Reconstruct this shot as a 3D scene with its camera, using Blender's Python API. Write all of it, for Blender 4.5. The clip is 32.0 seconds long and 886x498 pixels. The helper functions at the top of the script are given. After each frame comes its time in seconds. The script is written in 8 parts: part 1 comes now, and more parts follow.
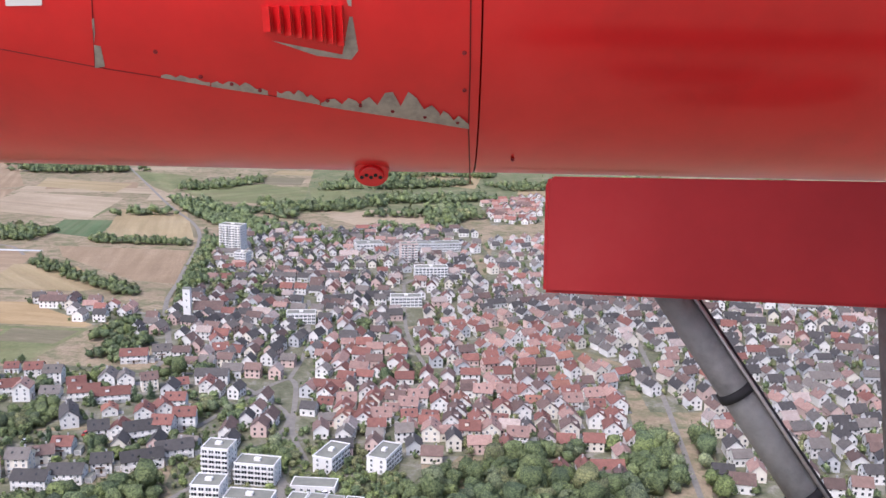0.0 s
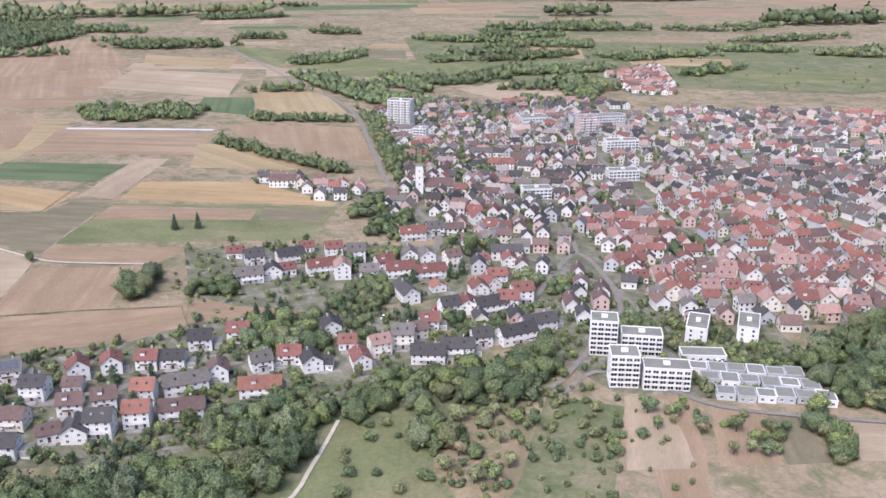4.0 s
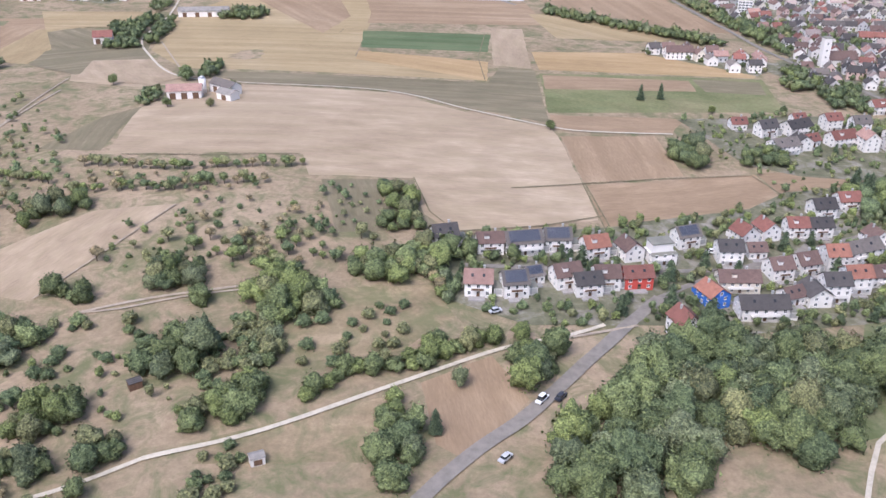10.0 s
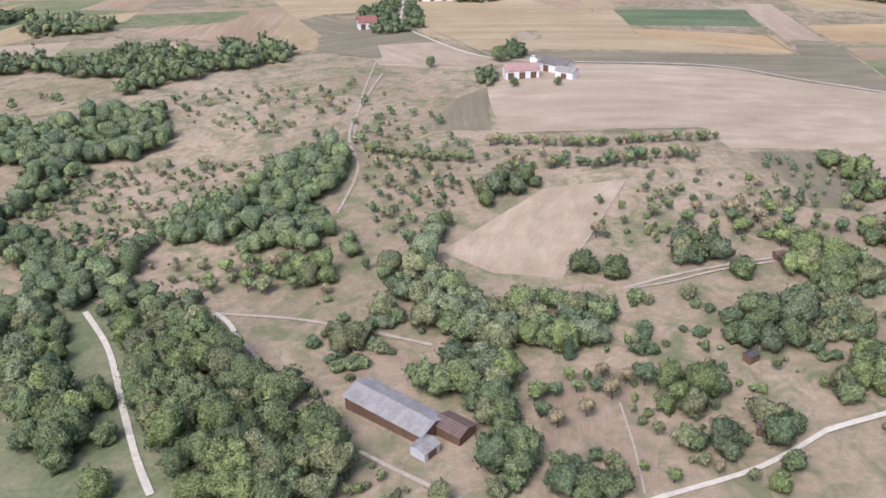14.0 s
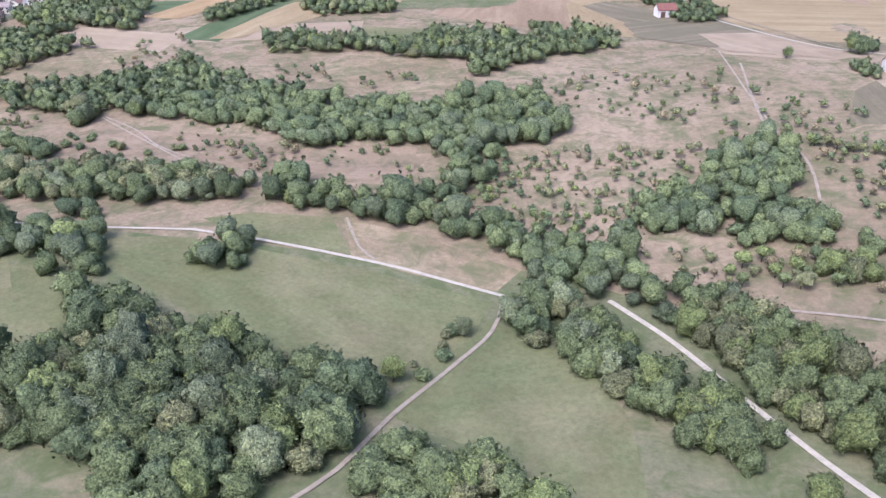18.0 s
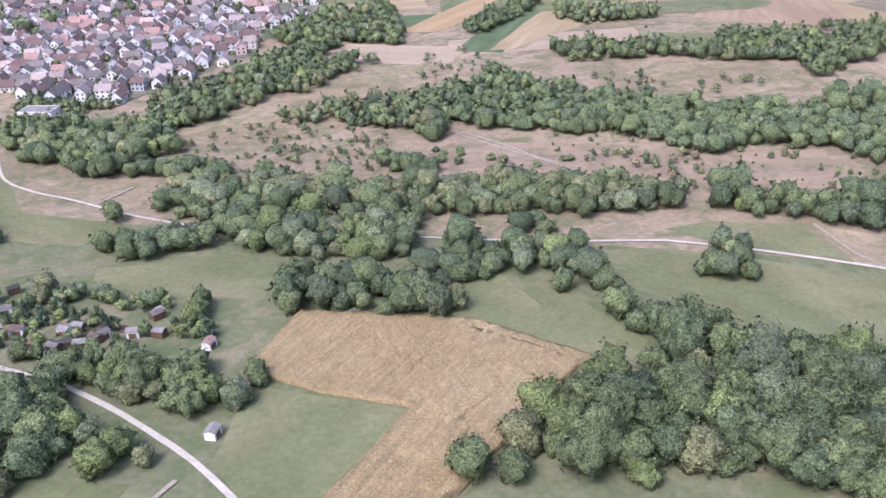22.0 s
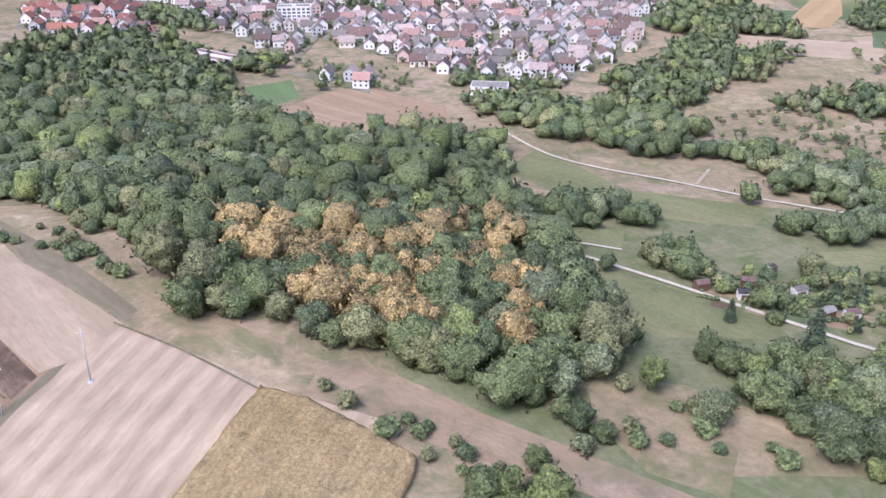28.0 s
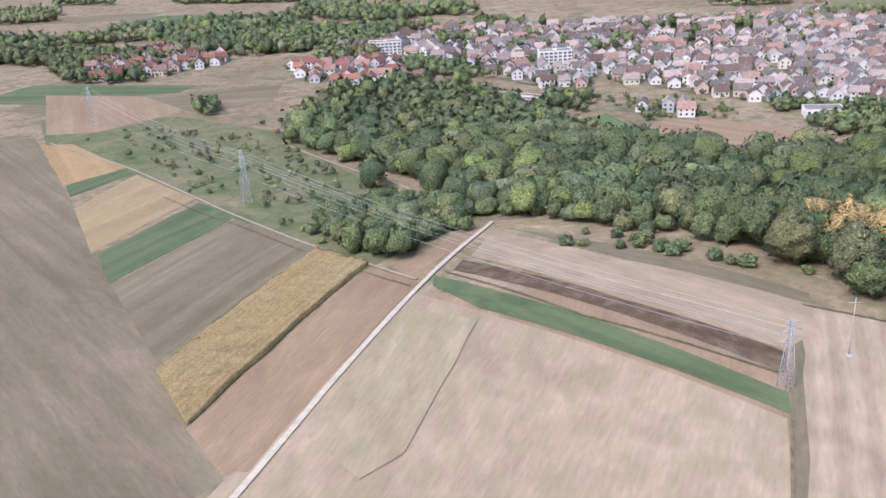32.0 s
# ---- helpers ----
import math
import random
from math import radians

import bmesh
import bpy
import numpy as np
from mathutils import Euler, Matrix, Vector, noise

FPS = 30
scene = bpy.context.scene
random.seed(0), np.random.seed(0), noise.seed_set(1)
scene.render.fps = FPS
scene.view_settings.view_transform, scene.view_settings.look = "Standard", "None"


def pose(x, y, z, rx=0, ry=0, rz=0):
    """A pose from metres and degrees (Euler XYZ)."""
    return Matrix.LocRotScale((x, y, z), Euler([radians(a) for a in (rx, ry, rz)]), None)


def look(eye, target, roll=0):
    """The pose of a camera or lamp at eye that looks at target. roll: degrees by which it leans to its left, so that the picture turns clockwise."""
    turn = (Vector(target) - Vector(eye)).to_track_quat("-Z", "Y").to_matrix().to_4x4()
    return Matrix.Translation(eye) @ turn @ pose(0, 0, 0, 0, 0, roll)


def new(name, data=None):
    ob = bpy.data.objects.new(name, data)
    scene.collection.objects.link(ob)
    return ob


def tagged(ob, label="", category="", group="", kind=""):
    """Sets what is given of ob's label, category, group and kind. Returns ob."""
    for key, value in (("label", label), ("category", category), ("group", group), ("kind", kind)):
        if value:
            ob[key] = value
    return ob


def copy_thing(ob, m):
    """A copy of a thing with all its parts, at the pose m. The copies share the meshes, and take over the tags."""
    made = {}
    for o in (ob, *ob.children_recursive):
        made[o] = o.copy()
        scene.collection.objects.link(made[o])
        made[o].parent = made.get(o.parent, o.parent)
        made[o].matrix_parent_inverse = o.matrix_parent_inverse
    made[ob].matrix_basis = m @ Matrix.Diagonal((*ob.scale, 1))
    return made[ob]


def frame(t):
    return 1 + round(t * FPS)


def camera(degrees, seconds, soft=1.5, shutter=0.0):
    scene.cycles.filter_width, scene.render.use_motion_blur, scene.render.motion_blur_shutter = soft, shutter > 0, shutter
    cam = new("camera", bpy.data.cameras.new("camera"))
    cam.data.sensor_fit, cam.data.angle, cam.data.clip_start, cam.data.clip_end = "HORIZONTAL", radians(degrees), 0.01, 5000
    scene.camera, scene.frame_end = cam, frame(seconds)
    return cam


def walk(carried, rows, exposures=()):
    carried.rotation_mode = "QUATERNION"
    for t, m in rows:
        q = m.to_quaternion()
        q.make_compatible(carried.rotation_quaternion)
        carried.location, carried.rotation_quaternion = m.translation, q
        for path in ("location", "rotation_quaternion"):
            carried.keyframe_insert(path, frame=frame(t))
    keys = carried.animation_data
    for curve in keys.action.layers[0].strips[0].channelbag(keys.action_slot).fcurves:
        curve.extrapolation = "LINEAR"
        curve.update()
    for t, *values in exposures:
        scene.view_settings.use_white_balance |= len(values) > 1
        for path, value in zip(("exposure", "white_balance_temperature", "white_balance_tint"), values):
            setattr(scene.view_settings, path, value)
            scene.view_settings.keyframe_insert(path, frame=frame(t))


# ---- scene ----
cam = camera(52.33, 32.0)
# seconds, eye x, y, z, then yaw to the left, pitch and roll in degrees
PATH = [
    (0.0, -0.00, -0.00, 148.66, -3.90, -11.53, 1.03),
    (0.5, -17.64, 0.76, 148.78, -1.50, -15.06, -0.87),
    (1.0, -35.26, 1.49, 148.90, -0.17, -17.45, -0.86),
    (1.5, -52.92, 2.27, 149.01, 2.08, -17.25, -1.23),
    (2.0, -70.70, 3.18, 149.08, 1.43, -18.09, 0.05),
    (2.5, -88.59, 4.35, 149.12, 1.74, -18.49, -0.09),
    (4.5, -161.04, 8.73, 148.73, -5.55, -21.00, 0.35),
    (5.0, -179.33, 9.16, 148.40, -4.78, -23.11, 0.37),
    (5.5, -197.76, 9.60, 148.01, -3.77, -24.77, -0.07),
    (6.0, -216.42, 10.28, 147.58, -2.92, -25.43, -0.80),
    (6.5, -235.40, 11.31, 147.14, -1.80, -25.20, -1.08),
    (7.0, -254.64, 12.55, 146.66, -1.30, -25.23, -1.45),
    (7.5, -273.97, 13.88, 146.12, -2.34, -26.18, -1.18),
    (8.0, -293.19, 15.19, 145.51, -2.70, -26.91, -0.67),
    (8.5, -312.29, 16.48, 144.78, -2.07, -26.42, -0.42),
    (9.0, -331.35, 17.79, 143.96, -2.72, -25.05, 0.26),
    (9.5, -350.37, 19.09, 143.12, -3.09, -25.62, 0.34),
    (10.0, -369.34, 20.33, 142.31, -3.18, -27.00, 0.51),
    (10.5, -388.25, 21.48, 141.58, -1.85, -28.47, -0.31),
    (11.0, -407.10, 22.57, 140.88, -2.08, -28.70, -0.58),
    (11.5, -425.93, 23.65, 140.16, -1.64, -29.16, -0.73),
    (12.0, -444.76, 24.80, 139.40, -1.79, -29.09, -0.96),
    (12.5, -463.60, 25.97, 138.57, -1.18, -29.67, -1.00),
    (13.0, -482.45, 27.15, 137.68, -0.89, -29.28, -1.22),
    (13.5, -501.28, 28.42, 136.79, 0.19, -28.35, -1.45),
    (14.0, -520.09, 29.88, 135.93, -1.55, -27.54, -1.49),
    (14.5, -538.88, 31.61, 135.10, -1.46, -27.93, -2.02),
    (16.5, -613.79, 39.11, 132.10, -0.82, -28.61, -0.40),
    (17.0, -632.45, 40.78, 131.47, -0.36, -29.47, -0.63),
    (17.5, -651.04, 42.31, 130.89, 0.37, -29.14, -0.49),
    (18.0, -669.51, 43.62, 130.33, 1.13, -27.86, -0.39),
    (18.5, -687.82, 44.56, 129.83, 2.21, -28.30, -0.63),
    (19.0, -706.00, 45.21, 129.38, 3.81, -29.21, -2.98),
    (19.5, -724.15, 45.85, 128.92, 1.77, -28.29, -3.15),
    (20.0, -742.36, 46.75, 128.42, 3.31, -26.65, -3.76),
    (20.5, -760.72, 48.07, 127.87, 3.15, -25.60, -3.09),
    (21.0, -779.16, 49.63, 127.29, 3.42, -25.79, -3.21),
    (21.5, -797.53, 51.21, 126.67, 2.82, -26.07, -2.75),
    (22.0, -815.71, 52.61, 126.00, 2.95, -26.80, -2.93),
    (22.5, -833.59, 53.80, 125.28, 3.60, -28.31, -3.50),
    (23.0, -851.27, 54.87, 124.53, 4.08, -28.61, -3.64),
    (23.5, -868.88, 55.83, 123.71, 4.28, -28.12, -3.43),
    (24.0, -886.57, 56.64, 122.79, 3.72, -28.04, -2.92),
    (24.5, -904.28, 57.25, 121.71, 2.06, -27.49, -1.60),
    (26.5, -976.38, 59.60, 117.07, 1.47, -24.99, 0.54),
    (27.0, -995.32, 61.01, 116.20, 1.58, -25.47, -0.41),
    (27.5, -1014.04, 61.82, 115.13, 3.74, -26.49, -2.16),
    (28.0, -1031.92, 61.04, 113.55, 2.91, -26.20, -0.02),
    (28.5, -1048.47, 57.56, 111.10, 2.17, -27.28, -0.77),
    (29.0, -1064.14, 52.20, 108.04, 5.09, -27.22, -2.53),
    (29.5, -1079.68, 46.84, 104.99, 5.90, -25.75, -3.62),
    (30.0, -1095.87, 43.39, 102.61, 8.03, -22.23, -7.63),
    (30.5, -1112.98, 42.64, 101.16, 3.79, -22.75, -1.86),
    (31.0, -1130.58, 43.48, 100.27, 4.39, -23.24, -2.44),
    (31.5, -1148.37, 44.97, 99.60, 5.07, -22.16, -2.47),
    (32.0, -1166.07, 46.13, 98.82, 6.03, -21.60, -3.15),
]
STOPS, KELVIN, TINT = 0.66, 5760, 18
walk(cam, [(t, pose(x, y, z, 90 + pitch, 0, yaw) @ pose(0, 0, 0, 0, 0, roll)) for t, x, y, z, yaw, pitch, roll in PATH], [(0.0, STOPS, KELVIN, TINT), (13.0, STOPS, KELVIN, TINT), (17.0, STOPS + 0.1, KELVIN - 320, TINT + 3), (21.0, STOPS + 0.2, KELVIN - 300, TINT + 8), (28.0, STOPS + 0.16, KELVIN - 200, TINT + 5), (30.0, STOPS - 0.05, KELVIN, TINT), (32.0, STOPS - 0.05, KELVIN, TINT)])

HILLS = [(-430, 310, 80, 6.7), (-480, 440, 90, 7.2), (-640, 270, 70, -9.4), (-690, 440, 90, 3.3), (-180, 230, 70, -4.9), (-300, 420, 110, 4.9), (-1130, 240, 70, 14.4), (-1130, 500, 120, -5.7), (-870, 230, 80, 1.2), (0, 800, 220, -5.0), (-820, 390, 90, -6.0), (-1000, 400, 110, -2.8), (-1020, 180, 70, 6.2), (-100, 420, 110, -1.5), (-540, 190, 60, -0.6)]


def terrain(x, y):
    """Height of the land: low swells between the valley meadows and the orchard slopes."""
    return sum(h * math.exp(-((x - a) ** 2 + (y - b) ** 2) / (2 * s * s)) for a, b, s, h in HILLS)


# ---- light ----
SUN_EL, SUN_AZ = 54.0, 215.0          # degrees; azimuth clockwise from +y
world = bpy.data.worlds.new("sky")
scene.world = world
world.use_nodes = True
_n, _l = world.node_tree.nodes, world.node_tree.links
sky = _n.new("ShaderNodeTexSky")
sky.sky_type = "NISHITA"
sky.sun_disc = False
sky.sun_elevation, sky.sun_rotation = radians(SUN_EL), radians(SUN_AZ)
sky.air_density, sky.dust_density, sky.ozone_density = 1.0, 4.0, 1.0
_n["Background"].inputs["Strength"].default_value = 0.15
_l.new(sky.outputs["Color"], _n["Background"].inputs["Color"])
sun = new("sun", bpy.data.lights.new("sun", "SUN"))
sun.data.energy, sun.data.angle, sun.data.color = 1.35, radians(24.0), (1.0, 0.97, 0.93)
_az, _el = radians(SUN_AZ), radians(SUN_EL)
sun.matrix_world = look((0, 0, 400), (-math.sin(_az) * math.cos(_el) * 100, -math.cos(_az) * math.cos(_el) * 100, 400 - math.sin(_el) * 100))


# ---- materials ----
def material(name, build, rough=0.9, metal=0.0, spec=0.3):
    m = bpy.data.materials.new(name)
    m.use_nodes = True
    t = m.node_tree
    b = t.nodes["Principled BSDF"]
    b.inputs["Roughness"].default_value, b.inputs["Metallic"].default_value = rough, metal
    b.inputs["Specular IOR Level"].default_value = spec
    col = build(t, b)
    if col is not None:
        t.links.new(col, b.inputs["Base Color"])
    return m


def coords(t, which="Object"):
    c = t.nodes.new("ShaderNodeTexCoord")
    return c.outputs[which]


def mapped(t, vec, scale):
    m = t.nodes.new("ShaderNodeMapping")
    m.inputs["Scale"].default_value = scale
    t.links.new(vec, m.inputs["Vector"])
    return m.outputs["Vector"]


def noisy(t, vec, scale, detail=4.0, rough=0.6, distortion=0.0):
    n = t.nodes.new("ShaderNodeTexNoise")
    n.inputs["Scale"].default_value, n.inputs["Detail"].default_value = scale, detail
    n.inputs["Roughness"].default_value, n.inputs["Distortion"].default_value = rough, distortion
    t.links.new(vec, n.inputs["Vector"])
    return n.outputs["Fac"]


def ramp(t, fac, stops):
    r = t.nodes.new("ShaderNodeValToRGB")
    els = r.color_ramp.elements
    while len(els) < len(stops):
        els.new(0.5)
    for e, (p, c) in zip(els, stops):
        e.position, e.color = p, (*c, 1) if len(c) == 3 else c
    t.links.new(fac, r.inputs["Fac"])
    return r.outputs["Color"]


def mix(t, fac, a, b, mode="MIX"):
    m = t.nodes.new("ShaderNodeMix")
    m.data_type, m.blend_type = "RGBA", mode
    for sock, v in ((m.inputs[0], fac), (m.inputs[6], a), (m.inputs[7], b)):
        if isinstance(v, (int, float)):
            sock.default_value = v
        elif isinstance(v, tuple):
            sock.default_value = (*v, 1)
        else:
            t.links.new(v, sock)
    return m.outputs[2]


def bump(t, b, fac, dist, strength=1.0):
    n = t.nodes.new("ShaderNodeBump")
    n.inputs["Distance"].default_value, n.inputs["Strength"].default_value = dist, strength
    t.links.new(fac, n.inputs["Height"])
    t.links.new(n.outputs["Normal"], b.inputs["Normal"])


def randomised(t, col, amount=0.25):
    """Brightness that differs from object to object."""
    o = t.nodes.new("ShaderNodeObjectInfo")
    hsv = t.nodes.new("ShaderNodeHueSaturation")
    mr = t.nodes.new("ShaderNodeMapRange")
    mr.inputs["To Min"].default_value, mr.inputs["To Max"].default_value = 1 - amount, 1 + amount
    t.links.new(o.outputs["Random"], mr.inputs["Value"])
    t.links.new(mr.outputs["Result"], hsv.inputs["Value"])
    t.links.new(col, hsv.inputs["Color"])
    return hsv.outputs["Color"]


def land(dark, mid, light, big=0.02, small=0.5, rows=0.0, row_amount=0.35, row_col=None, relief=0.1, tufts=None, bands=0.0, plants=0.0):
    """Soil or grass: patches tens of metres wide, grain at half a metre, and drill rows along local x."""
    dark, mid, light = (tuple(0.93 * c for c in k) for k in (dark, mid, light))

    def build(t, b):
        v = coords(t)
        patches = noisy(t, v, big, 5.0, 0.65, 0.4)
        col = ramp(t, patches, [(0.3, dark), (0.5, mid), (0.7, light)])
        grain = noisy(t, mapped(t, v, (0.6, 3.2, 1.0)) if 0.13 < rows < 1 else v, small, 6.0, 0.75)
        col = mix(t, 0.36 if 0.13 < rows < 1 else 0.5, col, ramp(t, grain, [(0.3, (0.5, 0.5, 0.5)), (0.7, (1.4, 1.4, 1.4))]), "MULTIPLY")
        if tufts:
            spots = ramp(t, noisy(t, v, 0.09, 7.0, 0.72, 0.6), [(0.46, (0, 0, 0)), (0.62, (0.8, 0.8, 0.8))])
            col = mix(t, spots, col, tufts)
        if rows:
            streak = noisy(t, mapped(t, v, (0.012, rows, 1)), 1.0, 3.0, 0.6)
            broad = noisy(t, mapped(t, v, (0.004, rows * 0.55, 1)), 1.0, 1.0, 0.5)
            col = mix(t, 0.7, col, ramp(t, broad, [(0.38, (0.86, 0.85, 0.84)), (0.6, (1.1, 1.1, 1.1))]), "MULTIPLY")
            fac = ramp(t, streak, [(0.42, (0, 0, 0)), (0.62, (row_amount,) * 3)])
            col = mix(t, fac, col, row_col or tuple(0.55 * c for c in dark))
        if plants:
            cell = t.nodes.new("ShaderNodeTexVoronoi")
            cell.inputs["Scale"].default_value = plants
            t.links.new(v, cell.inputs["Vector"])
            one = t.nodes.new("ShaderNodeSeparateColor")
            t.links.new(cell.outputs["Color"], one.inputs["Color"])
            col = mix(t, 1.0, col, ramp(t, one.outputs[0], [(0.0, (0.82, 0.83, 0.82)), (0.5, (1.0, 1.0, 1.0)), (1.0, (1.16, 1.15, 1.1))]), "MULTIPLY")
        if bands:
            w = t.nodes.new("ShaderNodeTexWave")
            w.bands_direction = "Y"
            w.inputs["Scale"].default_value, w.inputs["Distortion"].default_value, w.inputs["Detail Scale"].default_value = 0.314 / bands, 1.2, 0.3
            t.links.new(v, w.inputs["Vector"])
            col = mix(t, 1.0, col, ramp(t, w.outputs["Fac"], [(0.15, (0.9, 0.89, 0.88)), (0.7, (1.06, 1.06, 1.06))]), "MULTIPLY")
        bump(t, b, grain, relief)
        return col
    return build


LAND = {
    "combed": land((0.37, 0.285, 0.2), (0.425, 0.335, 0.235), (0.465, 0.37, 0.265), 0.012, 0.35, 0.22, 0.2, (0.32, 0.26, 0.17), bands=5.0),
    "stubble": land((0.34, 0.262, 0.178), (0.41, 0.32, 0.22), (0.465, 0.37, 0.262), 0.012, 0.35, 0.22, 0.4, (0.30, 0.245, 0.15)),
    "earth": land((0.285, 0.205, 0.13), (0.345, 0.25, 0.16), (0.39, 0.295, 0.195), 0.012, 0.4, 0.2, 0.35, (0.23, 0.165, 0.10)),
    "fallow": land((0.19, 0.165, 0.105), (0.235, 0.20, 0.13), (0.285, 0.24, 0.16), 0.015, 0.4, 0.28, 0.5, (0.14, 0.13, 0.075)),
    "straw": land((0.33, 0.25, 0.14), (0.39, 0.30, 0.17), (0.43, 0.34, 0.21), 0.012, 0.4, 0.2, 0.35, (0.27, 0.22, 0.12)),
    "ochre": land((0.36, 0.255, 0.13), (0.42, 0.30, 0.16), (0.46, 0.34, 0.19), 0.012, 0.4, 0.25, 0.3, (0.30, 0.21, 0.11)),
    "crop": land((0.085, 0.13, 0.06), (0.115, 0.16, 0.078), (0.16, 0.195, 0.10), 0.02, 0.6, 0.3, 0.45, (0.17, 0.17, 0.095)),
    "meadow": land((0.142, 0.165, 0.075), (0.197, 0.208, 0.10), (0.265, 0.24, 0.135), 0.022, 0.6, 0.12, 0.25, (0.19, 0.17, 0.085)),
    "drygrass": land((0.26, 0.205, 0.125), (0.345, 0.268, 0.17), (0.41, 0.325, 0.215), 0.03, 0.5, 0.12, 0.35, (0.17, 0.15, 0.08), tufts=(0.145, 0.155, 0.075)),
    "redsoil": land((0.29, 0.215, 0.14), (0.345, 0.26, 0.175), (0.395, 0.305, 0.215), 0.04, 0.5, 0.15, 0.3, (0.22, 0.17, 0.11), tufts=(0.17, 0.155, 0.09)),
    "soil": land((0.12, 0.085, 0.058), (0.19, 0.135, 0.095), (0.31, 0.235, 0.17), 0.16, 0.6, 0.15, 0.3, (0.05, 0.035, 0.025), 0.6),
    "regrowth": land((0.325, 0.275, 0.175), (0.385, 0.315, 0.21), (0.43, 0.35, 0.24), 0.03, 0.35, 0.22, 0.5, (0.26, 0.265, 0.145)),
    "pitch": land((0.115, 0.165, 0.07), (0.135, 0.19, 0.085), (0.16, 0.21, 0.10), 0.05, 0.6, 0.12, 0.3, (0.13, 0.22, 0.075)),
    "maize": land((0.40, 0.29, 0.145), (0.47, 0.35, 0.18), (0.53, 0.41, 0.225), 0.03, 1.3, 1.6, 0.3, (0.27, 0.225, 0.11), 0.8, plants=2.4),
    "built": land((0.115, 0.12, 0.07), (0.185, 0.18, 0.115), (0.33, 0.30, 0.26), 0.11, 0.6, 0.0),
    "ground": land((0.235, 0.19, 0.118), (0.33, 0.255, 0.168), (0.40, 0.31, 0.212), 0.014, 0.4, 0.0, tufts=(0.125, 0.14, 0.065)),
    "grass": land((0.14, 0.16, 0.08), (0.20, 0.20, 0.11), (0.275, 0.24, 0.145), 0.03, 0.5, 0.0, tufts=(0.105, 0.135, 0.055)),
}
MAT = {k: material(k, v, 0.95, 0, 0.1) for k, v in LAND.items()}


def plain(base, amount=0.12, scale=1.5, relief=0.0, vary=0.0):
    def build(t, b):
        v = coords(t)
        n = noisy(t, v, scale, 5.0, 0.65)
        col = ramp(t, n, [(0.25, tuple(c * (1 - 2 * amount) for c in base)), (0.55, base), (0.8, tuple(min(1, c * (1 + amount)) for c in base))])
        if relief:
            bump(t, b, n, relief)
        return randomised(t, col, vary) if vary else col
    return build


for key, base, amount, scale, rough in (
    ("gravel", (0.52, 0.465, 0.365), 0.14, 0.5, 0.95), ("track", (0.37, 0.31, 0.235), 0.18, 0.5, 0.95), ("asphalt", (0.235, 0.212, 0.182), 0.14, 0.4, 0.9), ("verge", (0.19, 0.165, 0.095), 0.3, 0.6, 0.95), ("paving", (0.36, 0.34, 0.32), 0.14, 0.3, 0.9),
    ("white_wall", (0.75, 0.72, 0.68), 0.05, 0.4, 0.85), ("cream_wall", (0.72, 0.66, 0.56), 0.06, 0.4, 0.85), ("grey_wall", (0.5, 0.5, 0.5), 0.06, 0.4, 0.85),
    ("pink_wall", (0.62, 0.46, 0.40), 0.06, 0.4, 0.85), ("blue_wall", (0.05, 0.16, 0.52), 0.08, 0.4, 0.8), ("red_wall", (0.5, 0.08, 0.06), 0.08, 0.4, 0.8),
    ("timber", (0.15, 0.09, 0.055), 0.2, 1.0, 0.8), ("concrete", (0.42, 0.41, 0.39), 0.12, 0.3, 0.9), ("flat_roof", (0.23, 0.225, 0.185), 0.15, 0.2, 0.9),
    ("trunk", (0.10, 0.075, 0.055), 0.25, 3.0, 0.95), ("steel", (0.45, 0.46, 0.47), 0.1, 3.0, 0.45), ("white_paint", (0.8, 0.8, 0.78), 0.04, 1.0, 0.5),
    ("blue_plastic", (0.08, 0.25, 0.6), 0.05, 1.0, 0.5), ("sheet_roof", (0.27, 0.25, 0.225), 0.2, 0.4, 0.9),
):
    MAT[key] = material(key, plain(base, amount, scale, 0.02, 0.08 if "wall" in key else 0.0), rough)


def tiled(base, vary=0.22):
    """Roof tiles: courses along the slope, weathered patches, tone that differs from house to house."""
    def build(t, b):
        v = coords(t)
        n = noisy(t, v, 0.6, 5.0, 0.7)
        w = t.nodes.new("ShaderNodeTexWave")
        w.bands_direction = "Z"
        w.inputs["Scale"].default_value, w.inputs["Distortion"].default_value = 1.3, 0.4
        t.links.new(v, w.inputs["Vector"])
        col = ramp(t, n, [(0.25, tuple(c * 0.7 for c in base)), (0.55, base), (0.8, tuple(c * 1.2 for c in base))])
        col = mix(t, 0.25, col, w.outputs["Color"], "MULTIPLY")
        bump(t, b, w.outputs["Fac"], 0.04)
        g = t.nodes.new("ShaderNodeNewGeometry")
        col = mix(t, 0.8, col, ramp(t, g.outputs["Random Per Island"], [(0.0, (0.72, 0.72, 0.74)), (1.0, (1.25, 1.2, 1.18))]), "MULTIPLY")
        return randomised(t, col, vary)
    return build


for key, base in (("roof_red", (0.26, 0.118, 0.092)), ("roof_orange", (0.33, 0.155, 0.108)), ("roof_brown", (0.185, 0.125, 0.105)), ("roof_pale", (0.42, 0.345, 0.305)), ("roof_dark", (0.092, 0.085, 0.08)),
                  ("roof_rose", (0.385, 0.245, 0.20)), ("roof_grey", (0.19, 0.168, 0.148))):
    MAT[key] = material(key, tiled(base), 0.8)


def glassy(t, b):
    b.inputs["Base Color"].default_value = (0.03, 0.035, 0.04, 1)
    return None


MAT["glass"] = material("window_glass", glassy, 0.12, 0.0, 0.6)


